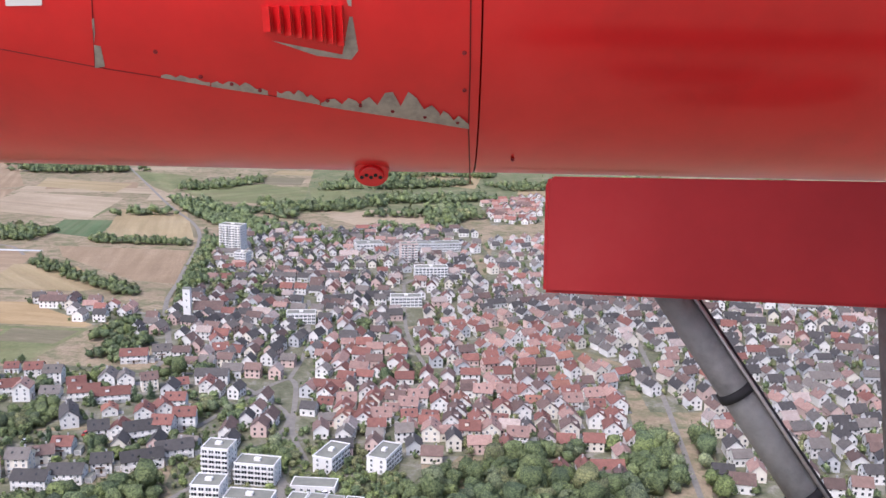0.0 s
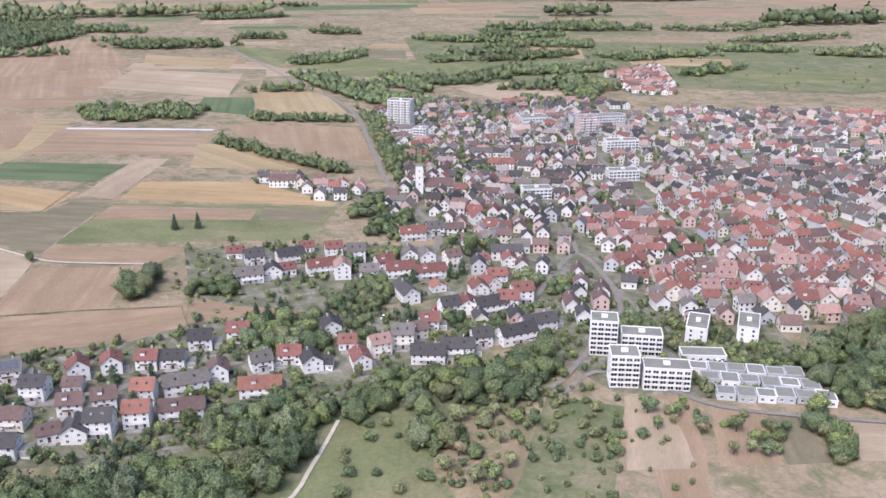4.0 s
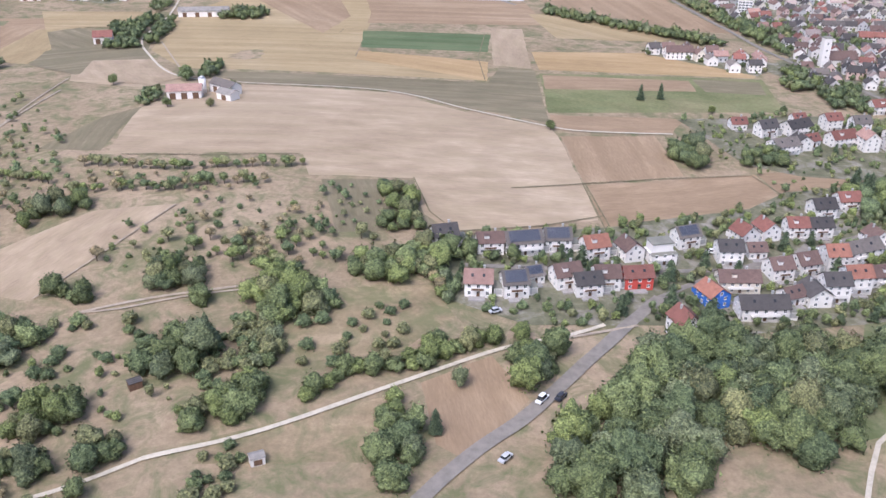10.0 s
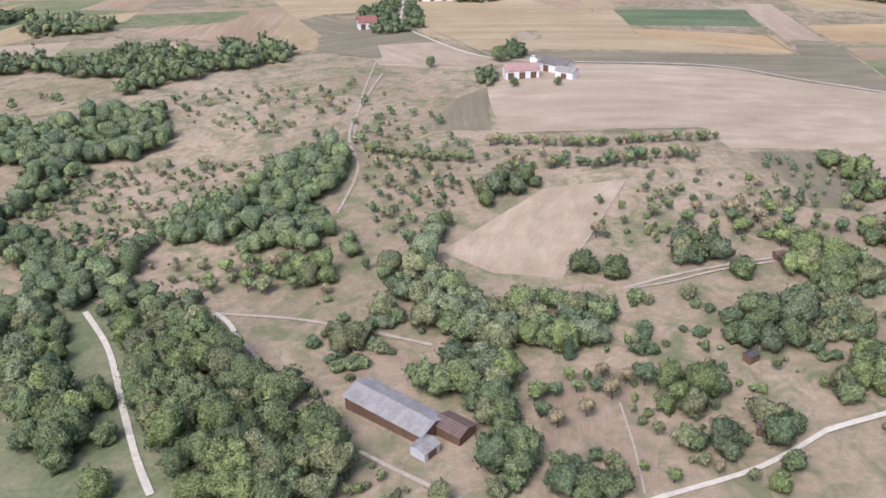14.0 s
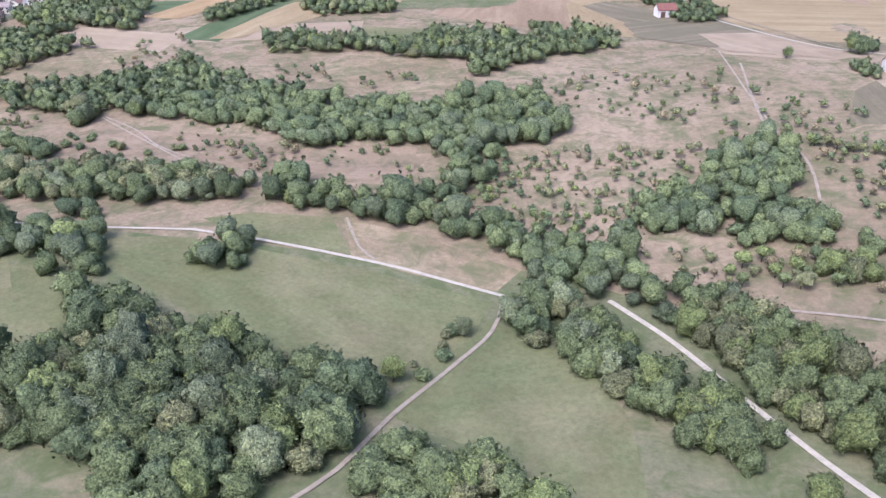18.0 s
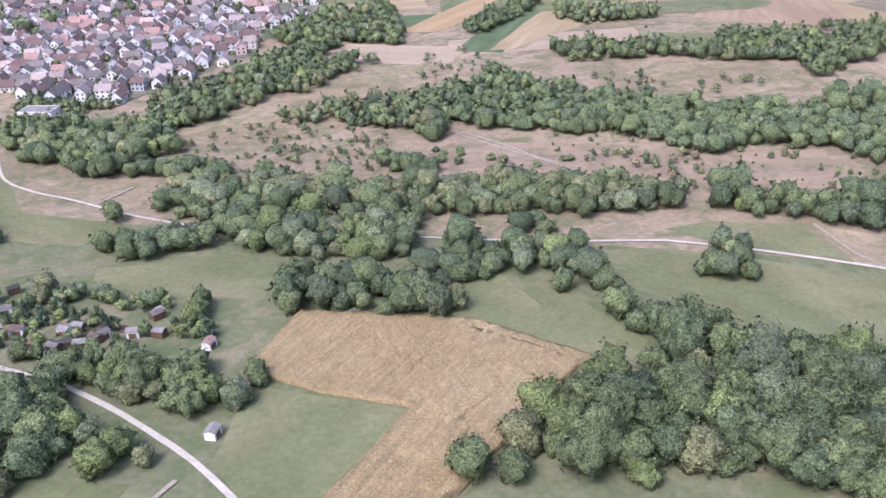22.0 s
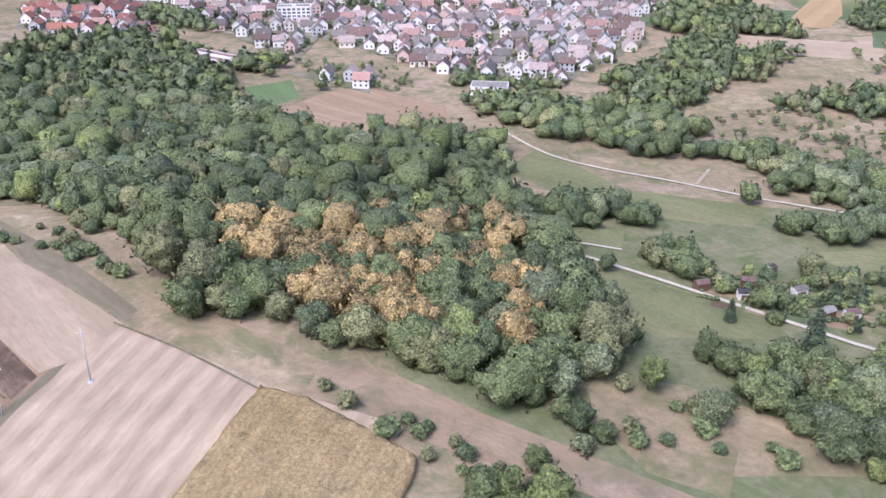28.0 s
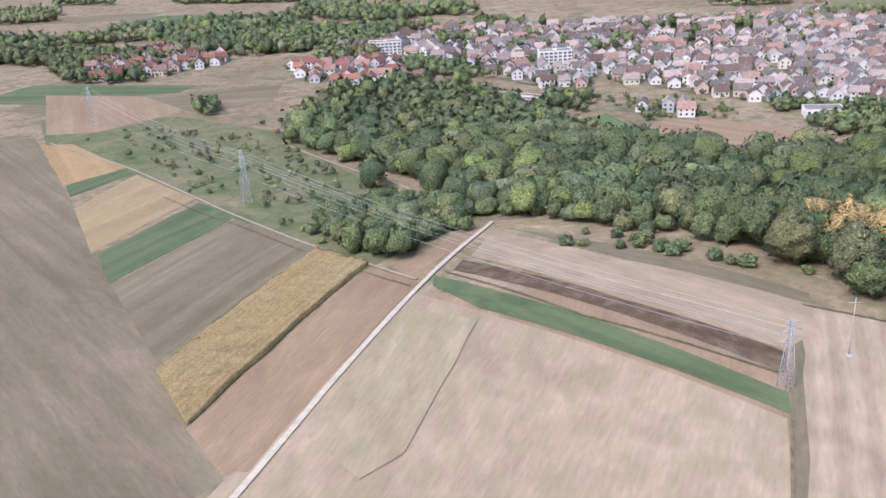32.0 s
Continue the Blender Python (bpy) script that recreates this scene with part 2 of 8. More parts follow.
def solar(t, b):
    v = coords(t)
    br = t.nodes.new("ShaderNodeTexBrick")
    br.inputs["Scale"].default_value, br.inputs["Mortar Size"].default_value = 0.6, 0.015
    br.offset = 0.0
    for k, c in (("Color1", (0.03, 0.036, 0.055)), ("Color2", (0.036, 0.042, 0.065)), ("Mortar", (0.2, 0.21, 0.22))):
        br.inputs[k].default_value = (*c, 1)
    t.links.new(v, br.inputs["Vector"])
    return br.outputs["Color"]


MAT["solar"] = material("solar_glass", solar, 0.35, 0.0, 0.4)


def leafy(base, spread=0.2):
    """Foliage: leaf clumps with a tone of their own, light and dark leaves, tone that differs from tree to tree."""
    def build(t, b):
        v = coords(t)
        g = t.nodes.new("ShaderNodeNewGeometry")
        n = noisy(t, v, 0.35, 3.0, 0.6)
        fine = noisy(t, v, 2.6, 6.0, 0.8)
        clump = t.nodes.new("ShaderNodeTexVoronoi")
        clump.inputs["Scale"].default_value = 2.1
        t.links.new(v, clump.inputs["Vector"])
        tone = t.nodes.new("ShaderNodeSeparateColor")
        t.links.new(clump.outputs["Color"], tone.inputs["Color"])
        a = mix(t, n, tuple(c * (1 - spread) for c in base), tuple(c * (1 + spread) for c in base))
        isl = ramp(t, g.outputs["Random Per Island"], [(0.0, (0.66, 0.69, 0.70)), (1.0, (1.42, 1.38, 1.28))])
        col = mix(t, 0.8, a, isl, "MULTIPLY")
        col = mix(t, 1.0, col, ramp(t, tone.outputs[0], [(0.0, (0.55, 0.58, 0.6)), (1.0, (1.6, 1.56, 1.46))]), "MULTIPLY")
        col = mix(t, 1.0, col, ramp(t, fine, [(0.36, (0.66, 0.68, 0.68)), (0.64, (1.42, 1.4, 1.34))]), "MULTIPLY")
        high = t.nodes.new("ShaderNodeMath")
        high.operation = "SUBTRACT"
        t.links.new(fine, high.inputs[0])
        t.links.new(clump.outputs["Distance"], high.inputs[1])
        bump(t, b, high.outputs[0], 0.55, 1.0)
        return randomised(t, col, 0.16)
    return build


for key, base in (("leaf_mid", (0.156, 0.192, 0.091)), ("leaf_dark", (0.123, 0.160, 0.084)), ("leaf_light", (0.189, 0.228, 0.091)), ("leaf_blue", (0.141, 0.171, 0.098)),
                  ("leaf_yellow", (0.40, 0.30, 0.145)), ("leaf_olive", (0.198, 0.207, 0.108)), ("leaf_brown", (0.248, 0.207, 0.128)), ("leaf_silver", (0.193, 0.223, 0.130)), ("needle", (0.083, 0.114, 0.068))):
    MAT[key] = material(key, leafy(base), 0.75, 0, 0.25)


# ---- helpers of this scene ----
def mesh_object(name, verts, faces, mats, index=None, smooth=False):
    me = bpy.data.meshes.new(name)
    me.from_pydata(verts, [], faces)
    for m in mats if isinstance(mats, (list, tuple)) else [mats]:
        me.materials.append(MAT[m])
    if index is not None:
        me.polygons.foreach_set("material_index", index)
    if smooth:
        me.polygons.foreach_set("use_smooth", [True] * len(me.polygons))
    me.update()
    return new(name, me)


def thing(name, m, label, category, group="", kind=""):
    """An Empty at the base of a thing."""
    ob = new(name)
    ob.matrix_world = m
    ob.empty_display_size = 0.1
    return tagged(ob, label, category, group, kind)


def part(name, bm, mat, parent, label="", smooth=False):
    """Links a bmesh as one mesh under a thing or a part."""
    me = bpy.data.meshes.new(name)
    if smooth:
        for f in bm.faces:
            f.smooth = True
    bm.to_mesh(me)
    bm.free()
    for k in mat if isinstance(mat, (list, tuple)) else [mat]:
        me.materials.append(MAT[k])
    ob = new(name, me)
    ob.parent = parent
    return tagged(ob, label)


def shared_part(name, me, parent, m, label=""):
    ob = new(name, me)
    ob.parent = parent
    ob.matrix_basis = m
    return tagged(ob, label)


def box(bm, x0, x1, y0, y1, z0, z1, mat=0, taper=0.0):
    v = [bm.verts.new((x, y, z)) for z, k in ((z0, 0), (z1, taper)) for x, y in ((x0 + k, y0 + k), (x1 - k, y0 + k), (x1 - k, y1 - k), (x0 + k, y1 - k))]
    fs = [bm.faces.new([v[i] for i in q]) for q in ((3, 2, 1, 0), (4, 5, 6, 7), (0, 1, 5, 4), (1, 2, 6, 5), (2, 3, 7, 6), (3, 0, 4, 7))]
    for f in fs:
        f.material_index = mat
    return fs


def tube(bm, a, b, ra, rb, n=8, mat=0, caps=True):
    """A tapered round bar from a to b."""
    a, b = Vector(a), Vector(b)
    q = (b - a).to_track_quat("Z", "Y")
    rings = []
    for p, r in ((a, ra), (b, rb)):
        rings.append([bm.verts.new(p + q @ Vector((r * math.cos(2 * math.pi * k / n), r * math.sin(2 * math.pi * k / n), 0))) for k in range(n)])
    for k in range(n):
        f = bm.faces.new((rings[0][k], rings[0][(k + 1) % n], rings[1][(k + 1) % n], rings[1][k]))
        f.material_index, f.smooth = mat, True
    if caps:
        bm.faces.new(rings[0][::-1]).material_index = mat
        bm.faces.new(rings[1]).material_index = mat


def inside(x, y, poly):
    hit, n = False, len(poly)
    for k in range(n):
        (x0, y0), (x1, y1) = poly[k], poly[k - 1]
        if (y0 > y) != (y1 > y) and x < (x1 - x0) * (y - y0) / (y1 - y0) + x0:
            hit = not hit
    return hit


# ---- the land: one sheet out to the horizon ----
def spread(lo, hi, step, far):
    a = list(np.arange(lo, hi + 0.1, step))
    d, k = step, []
    x = hi
    while x < hi + far:
        d *= 1.22
        x += d
        k.append(x)
    left, x, d = [], lo, step
    while x > lo - far:
        d *= 1.22
        x -= d
        left.append(x)
    return left[::-1] + a + k


gx, gy = spread(-1400, 320, 5, 4300), spread(150, 640, 5, 4500)
GROUND_V = [(x, y, terrain(x, y)) for y in gy for x in gx]
GROUND_F = [(j * len(gx) + i, j * len(gx) + i + 1, (j + 1) * len(gx) + i + 1, (j + 1) * len(gx) + i) for j in range(len(gy) - 1) for i in range(len(gx) - 1)]
ground = tagged(mesh_object("ground", GROUND_V, GROUND_F, "ground", smooth=True), "dry brown and olive grassland with low swells", "ground", kind="structure")

LAYER, CLEAR = [0], []
FIELD_LABEL = {
    "combed": ("stubble_field", "pale stubble field striped by the machine's passes"),
    "regrowth": ("stubble_field", "stubble patch turning green with regrowth"),
    "stubble": ("stubble_field", "pale harvested stubble field with faint drill rows"), "earth": ("ploughed_field", "bare reddish-brown harrowed field"),
    "fallow": ("fallow_field", "grey-brown fallow field with faint rows"), "straw": ("straw_field", "yellowish straw-coloured harvested field"),
    "ochre": ("ripe_field", "ochre yellow harvested grain strip"), "crop": ("green_crop_field", "dark green crop strip in rows"),
    "meadow": ("meadow", "olive green mown valley meadow"), "drygrass": ("dry_meadow", "sun-dried brown grass meadow"), "redsoil": ("bare_slope", "reddish bare earth and dry grass"),
    "soil": ("soil_strip", "dark brown freshly turned soil strip"), "pitch": ("sports_pitch", "bright green mown sports pitch"), "built": ("town_ground", "lanes, yards and gardens between the houses"), "grass": ("grassland", "rough olive grassland of the valley floor"), "maize": ("maize_field", "ripe golden maize standing in dense rows"),
}


def outline(pts, step=7.0, wobble=0.35):
    """A border walked in short steps, with the small unevenness of a field's edge."""
    out = []
    for k, (x0, y0) in enumerate(pts):
        x1, y1 = pts[(k + 1) % len(pts)]
        d = math.hypot(x1 - x0, y1 - y0)
        n = max(1, int(d / step))
        for i in range(n):
            x, y = x0 + (x1 - x0) * i / n, y0 + (y1 - y0) * i / n
            if i:
                w = wobble * noise.noise((x * 0.13, y * 0.13, 3.0)) * 2
                x, y = x + w, y - w
            out.append((x, y))
    return out


def draped(name, pts, mat, lift, turn=0.0, cell=12.0):
    """A sheet over the land inside an outline, cut to cells so that it follows the swells."""
    cx, cy = sum(p[0] for p in pts) / len(pts), sum(p[1] for p in pts) / len(pts)
    c, s = math.cos(-turn), math.sin(-turn)
    loc = [((x - cx) * c - (y - cy) * s, (x - cx) * s + (y - cy) * c) for x, y in pts]
    bm = bmesh.new()
    f = bm.faces.new([bm.verts.new((x, y, 0)) for x, y in loc])
    f.normal_update()
    if f.normal.z < 0:
        f.normal_flip()
    bmesh.ops.triangulate(bm, faces=[f])
    for axis in (0, 1):
        lo, hi = min(p[axis] for p in loc), max(p[axis] for p in loc)
        no = (1, 0, 0) if axis == 0 else (0, 1, 0)
        for k in range(1, int((hi - lo) / cell) + 1):
            bmesh.ops.bisect_plane(bm, geom=bm.verts[:] + bm.edges[:] + bm.faces[:], plane_co=tuple((lo + k * cell) * v for v in no), plane_no=no)
    c, s = math.cos(turn), math.sin(turn)
    for v in bm.verts:
        x, y = cx + v.co.x * c - v.co.y * s, cy + v.co.x * s + v.co.y * c
        v.co.z = terrain(x, y) + lift
    for f in bm.faces:
        f.smooth = True
    me = bpy.data.meshes.new(name)
    bm.to_mesh(me)
    bm.free()
    me.materials.append(MAT[mat])
    ob = new(name, me)
    ob.matrix_world = pose(cx, cy, 0, 0, 0, math.degrees(turn))
    return ob


def longest(pts):
    best = max(range(len(pts)), key=lambda k: math.hypot(pts[k][0] - pts[k - 1][0], pts[k][1] - pts[k - 1][1]))
    return math.atan2(pts[best][1] - pts[best - 1][1], pts[best][0] - pts[best - 1][0])


LAID = []


def overlap(p, q):
    """Whether two outlines share ground."""
    if max(x for x, _ in p) < min(x for x, _ in q) or max(x for x, _ in q) < min(x for x, _ in p) or max(y for _, y in p) < min(y for _, y in q) or max(y for _, y in q) < min(y for _, y in p):
        return False
    return any(inside(x, y, b) for a, b in ((p, q), (q, p)) for k, (x0, y0) in enumerate(a) for x, y in ((x0, y0), ((x0 + a[k - 1][0]) / 2, (y0 + a[k - 1][1]) / 2), (0.75 * x0 + 0.25 * a[k - 1][0], 0.75 * y0 + 0.25 * a[k - 1][1]), (0.25 * x0 + 0.75 * a[k - 1][0], 0.25 * y0 + 0.75 * a[k - 1][1])))


def keep_open(pts):
    """No trees inside this outline."""
    CLEAR.append((min(p[0] for p in pts), max(p[0] for p in pts), min(p[1] for p in pts), max(p[1] for p in pts), pts))


def standing(ob, height, seed):
    """Raises a sheet into a standing crop with an uneven top and sides down to the soil."""
    bm = bmesh.new()
    bm.from_mesh(ob.data)
    rng = random.Random(seed)
    edge = [e for e in bm.edges if e.is_boundary]
    new_edges = [g for g in bmesh.ops.extrude_edge_only(bm, edges=edge)["geom"] if isinstance(g, bmesh.types.BMVert)]
    low = set(new_edges)
    for v in bm.verts:
        if v not in low:
            v.co.z += height + rng.uniform(-0.3, 0.3)
    bmesh.ops.recalc_face_normals(bm, faces=bm.faces[:])
    bm.to_mesh(ob.data)
    bm.free()


def field(kind, pts, turn=None):
    LAYER[0] += 1
    name, label = FIELD_LABEL[kind]
    if kind in ("pitch", "maize", "stubble", "combed", "regrowth", "crop", "soil", "straw", "ochre", "meadow", "earth") and sum(p[1] for p in pts) / len(pts) < 620:
        mx, my = sum(p[0] for p in pts) / len(pts), sum(p[1] for p in pts) / len(pts)
        inner = [(mx + 0.94 * (x - mx), my + 0.94 * (y - my)) for x, y in pts]
        CLEAR.append((min(p[0] for p in inner), max(p[0] for p in inner), min(p[1] for p in inner), max(p[1] for p in inner), inner))
    far = sum(p[1] for p in pts) / len(pts) > 600
    depth = 1 + max([k for k, q in LAID if overlap(pts, q)], default=0)
    LAID.append((depth, pts))
    ob = draped(name, outline(pts, 14.0 if far else 7.0), kind, (0.05 if far else 0.035) * depth + (0.2 if kind == "regrowth" else 0.0), longest(pts) if turn is None else radians(turn), 40.0 if far else 2.2 if kind == "maize" else 6.0)
    if kind == "maize" and not far:
        standing(ob, 1.3, LAYER[0])
    return tagged(ob, label, "field", kind="structure")


ROADS = []


def road(kind, width, pts):
    """A lane along a line, smoothed, draped on the land."""
    LAYER[0] += 1
    p = [Vector((x, y)) for x, y in pts]
    line = []
    for k in range(len(p) - 1):
        a, b, c, d = p[max(k - 1, 0)], p[k], p[k + 1], p[min(k + 2, len(p) - 1)]
        n = max(2, int((c - b).length / 5))
        for i in range(n):
            u = i / n
            line.append(b.lerp(c, u) if kind == "verge" else 0.5 * (2 * b + (c - a) * u + (2 * a - 5 * b + 4 * c - d) * u * u + (3 * b - a - 3 * c + d) * u ** 3))
    line.append(p[-1])
    ROADS.append((width, line))
    verts, faces = [], []
    for k, q in enumerate(line):
        t = (line[min(k + 1, len(line) - 1)] - line[max(k - 1, 0)]).normalized()
        side = Vector((-t.y, t.x))
        for u in (-0.5, 0.0, 0.5):
            w = width * (1 + 0.16 * noise.noise((q.x * 0.1, q.y * 0.1, u)))
            x, y = q + side * w * u
            verts.append((x, y, terrain(x, y) + 0.3 + 0.003 * (LAYER[0] % 40) + (0.04 if u == 0 else 0)))
        if k:
            faces += [(3 * k - 3, 3 * k, 3 * k + 1, 3 * k - 2), (3 * k - 2, 3 * k + 1, 3 * k + 2, 3 * k - 1)]
    faces = [f[::-1] for f in faces]
    name, label = {"gravel": ("gravel_track", "pale gravel farm track"), "verge": ("grass_verge", "narrow dark grass strip between two fields"), "track": ("dirt_track", "worn two-wheel dirt track in the grass"), "asphalt": ("road", "grey asphalt road without markings"), "paving": ("yard", "grey paved yard")}[kind]
    return tagged(mesh_object(name, verts, faces, kind, smooth=True), label, "road", kind="structure")


def on_road(x, y, extra=0.0):
    for w, line in ROADS:
        lim = (w / 2 + extra) ** 2
        for q in line[::1]:
            if (q.x - x) ** 2 + (q.y - y) ** 2 < lim:
                return True
    return False


# ---- fields and lanes ----
field("grass", [(-1100, 300), (-1040, 335), (-900, 335), (-760, 305), (-640, 290), (-590, 255), (-560, 168), (-1000, 162), (-1045, 205)])
field("grass", [(-260, 190), (-210, 280), (-130, 300), (-60, 268), (-90, 190)])


# ---- far country: patchwork of fields towards the hills ----
def far_country(seed, x0, x1, y0, y1, count, size=1.0):
    rng = random.Random(seed)
    for _ in range(count):
        y = y0 + (y1 - y0) * rng.random() ** 1.3
        x, w, d = rng.uniform(x0, x1), size * rng.uniform(40, 130), size * rng.uniform(25, 70)
        a = radians(rng.uniform(-14, 14))
        c, s = math.cos(a), math.sin(a)
        quad = [(x + u * w * c - v * d * s, y + u * w * s + v * d * c) for u, v in ((-0.5, -0.5), (0.5, -0.5 + rng.uniform(-0.2, 0.2)), (0.5, 0.5), (-0.5, 0.5 + rng.uniform(-0.2, 0.2)))]
        field(rng.choice(("stubble", "earth", "straw", "fallow", "meadow", "crop", "earth", "grass", "meadow")), quad)


far_country(1, -1000, -260, 900, 1700, 40)
far_country(2, -250, 420, 960, 1700, 22)
far_country(6, -1500, 900, 1600, 3800, 60, 2.6)
far_country(3, -1000, -640, 620, 900, 14)
far_country(4, -900, -560, 500, 800, 8)
far_country(5, -1700, -1330, 520, 1000, 14)
field("grass",[(-99,1334),(165,1294),(108,928),(60,934),(-51,955),(-86,929)])
field("meadow",[(-167,916),(-133,924),(-124,883),(-156,868)])
field("grass",[(108,1290),(600,1180),(560,900),(320,850),(110,925)])
field("straw",[(170,1120),(290,1090),(270,1030),(160,1060)])
field("meadow",[(250,1000),(400,960),(380,905),(240,930)])
field("stubble",[(-51,889),(-15,952),(53,924),(53,868),(8,854)])
field("meadow",[(-238,1070),(-149,1134),(-91,1082),(-88,981),(-137,984),(-202,1006)])
field("ochre",[(-863,593),(-823,671),(-795,697),(-819,623),(-839,588)])
field("crop",[(-829,546),(-813,592),(-780,642),(-765,644),(-791,568),(-803,537)])
field("straw",[(-803,538),(-763,640),(-705,654),(-707,627),(-742,602),(-791,549)])
field("earth",[(-750,668),(-732,714),(-699,721),(-705,658)])
field("earth",[(-689,597),(-644,640),(-602,635),(-626,553),(-649,563)])
field("straw",[(-624,548),(-602,635),(-573,631),(-575,528),(-597,535)])
field("straw",[(-810,543),(-786,606),(-776,629),(-740,636),(-774,577),(-791,544)])
field("earth",[(-667,579),(-638,634),(-601,633),(-608,529),(-622,555)])
field("stubble",[(-486,368),(-489,439),(-447,468),(-374,456),(-335,425),(-300,408),(-298,396),(-297,343),(-297,312),(-350,299),(-360,311),(-363,342),(-403,342),(-407,363)])
field("earth",[(-297,396),(-253,400),(-253,355),(-296,343)])
field("earth",[(-296,342),(-222,359),(-218,327),(-296,307)])
field("earth",[(-220,360),(-180,367),(-179,346),(-215,333)])
field("fallow",[(-483,500),(-321,481),(-311,516),(-292,510),(-299,413),(-335,434),(-375,463),(-448,474)])
field("straw",[(-522,655),(-476,773),(-391,769),(-383,682),(-393,540),(-321,485),(-485,507),(-514,559)])
field("earth",[(-383,715),(-270,714),(-265,635),(-388,640)])
field("crop",[(-390,616),(-307,605),(-314,555),(-390,565)])
field("ochre",[(-391,556),(-316,529),(-321,484),(-392,532)])
field("stubble",[(-305,623),(-284,624),(-293,514),(-314,521)])
field("ochre",[(-287,557),(-217,559),(-163,514),(-169,504),(-289,512)])
field("meadow",[(-290,504),(-165,502),(-176,442),(-297,429)])
field("earth",[(-289,500),(-209,495),(-211,474),(-292,471)])
field("fallow",[(-206,499),(-169,496),(-174,471),(-206,474)])
field("earth",[(-297,426),(-232,426),(-244,404),(-298,404)])
field("ochre",[(-262,665),(-225,667),(-186,601),(-231,592),(-265,602)])
field("stubble",[(-548,524),(-500,512),(-476,472),(-497,465),(-538,485)])
field("fallow",[(-593,614),(-576,627),(-518,560),(-504,524),(-540,529),(-565,542)])
field("straw",[(-618,678),(-536,676),(-539,629),(-580,627),(-595,617)])
field("fallow",[(-398,338),(-363,340),(-360,311),(-354,302),(-377,297),(-390,296)])
field("earth",[(-364,216),(-344,228),(-336,209),(-348,192),(-355,187),(-361,192)])
field("drygrass",[(-415,196),(-371,211),(-369,202),(-370,186),(-418,187)])
field("drygrass",[(-389,261),(-359,264),(-353,247),(-369,230),(-395,225),(-405,241)])
field("earth",[(-586,902),(-408,883),(-402,827),(-540,791)])
field("earth",[(-392,736),(-288,723),(-270,692),(-272,635),(-383,644)])
field("straw",[(-273,672),(-245,672),(-187,600),(-199,589),(-265,596)])
field("earth",[(-266,745),(-157,734),(-143,616),(-174,625),(-248,702)])
field("fallow",[(-257,938),(-201,932),(-157,794),(-233,781)])
field("crop",[(-303,869),(-254,869),(-247,781),(-301,806)])
field("earth",[(-549,1046),(-423,1064),(-393,890),(-487,852)])
field("stubble",[(-409,1042),(-285,1007),(-281,867),(-415,923)])
field("straw",[(-268,933),(-199,922),(-163,780),(-242,780)])
field("meadow",[(-171,925),(-130,912),(-133,865),(-161,878)])
field("stubble",[(-61,916),(5,958),(54,903),(34,858),(-20,851)])
field("earth",[(-509,793),(-422,792),(-400,662),(-416,608)])
field("meadow",[(-347,1257),(-246,1200),(-247,1051),(-274,1095)])
field("earth",[(-640,1318),(-536,1357),(-423,1088),(-550,973)])
field("straw",[(-424,1165),(-306,1118),(-306,1048),(-409,1088)])
field("meadow",[(-90,1104),(-5,1063),(-32,933),(-72,948)])
field("straw",[(41,1266),(137,1237),(114,1107),(38,1155)])
field("meadow",[(-155,270),(-126,270),(-133,242),(-114,205),(-125,183),(-149,196),(-194,205),(-172,225)])
field("drygrass",[(-125,268),(-86,279),(-105,226),(-116,211),(-128,238)])
field("drygrass",[(-255,193),(-223,202),(-208,201),(-220,188),(-234,185),(-259,186)])
field("earth",[(-52,277),(-37,276),(-45,237),(-55,203),(-65,213),(-61,245)])
field("earth",[(4,254),(69,237),(79,229),(1,231)])
field("drygrass",[(-34,262),(-7,256),(-11,232),(-40,233)])
field("earth",[(-59,275),(-46,272),(-52,244),(-71,242)])
field("earth",[(-221,358),(-177,365),(-168,341),(-196,337),(-218,336)])
field("earth",[(-165,349),(-123,356),(-120,349),(-164,341)])
field("drygrass",[(-514,282),(-478,314),(-468,314),(-468,300),(-493,279)])
field("fallow",[(-518,380),(-501,417),(-487,430),(-490,373)])
field("drygrass",[(-564,245),(-526,237),(-514,215),(-513,202),(-536,216),(-553,221)])
field("fallow",[(-576,561),(-520,583),(-511,533),(-539,498),(-573,525)])
field("stubble",[(-540,532),(-508,532),(-480,484),(-491,468),(-536,490)])
field("meadow",[(-788,305),(-759,306),(-738,300),(-697,288),(-660,273),(-669,243),(-688,226),(-730,247),(-762,271),(-783,288)])
field("meadow",[(-661,263),(-637,243),(-628,215),(-630,180),(-657,180),(-656,198),(-684,214),(-687,221)])
field("drygrass",[(-709,322),(-683,312),(-650,291),(-658,279),(-685,288),(-704,297)])
field("meadow",[(-757,320),(-740,325),(-713,322),(-704,298),(-736,304)])
field("meadow",[(-818,267),(-817,283),(-798,285),(-774,251),(-778,244),(-796,251)])
field("maize",[(-850,264),(-819,261),(-788,241),(-816,223),(-825,213)])
field("redsoil",[(-726,371),(-678,373),(-695,347),(-721,351)])
field("redsoil",[(-777,384),(-747,385),(-738,357),(-771,372)])
field("redsoil",[(-727,379),(-686,378),(-687,357),(-723,353)])
field("drygrass",[(-745,489),(-678,499),(-666,442),(-699,439),(-738,462)])
field("maize",[(-867,267),(-829,262),(-792,240),(-811,210),(-828,182),(-853,182),(-833,221),(-855,227),(-876,237)])
field("meadow",[(-873,231),(-833,220),(-854,184),(-864,187),(-875,202)])
field("drygrass",[(-791,238),(-780,236),(-798,226),(-819,195),(-826,184),(-827,184)])
field("meadow",[(-1026,362),(-1012,393),(-984,348),(-939,335),(-950,316),(-982,322)])
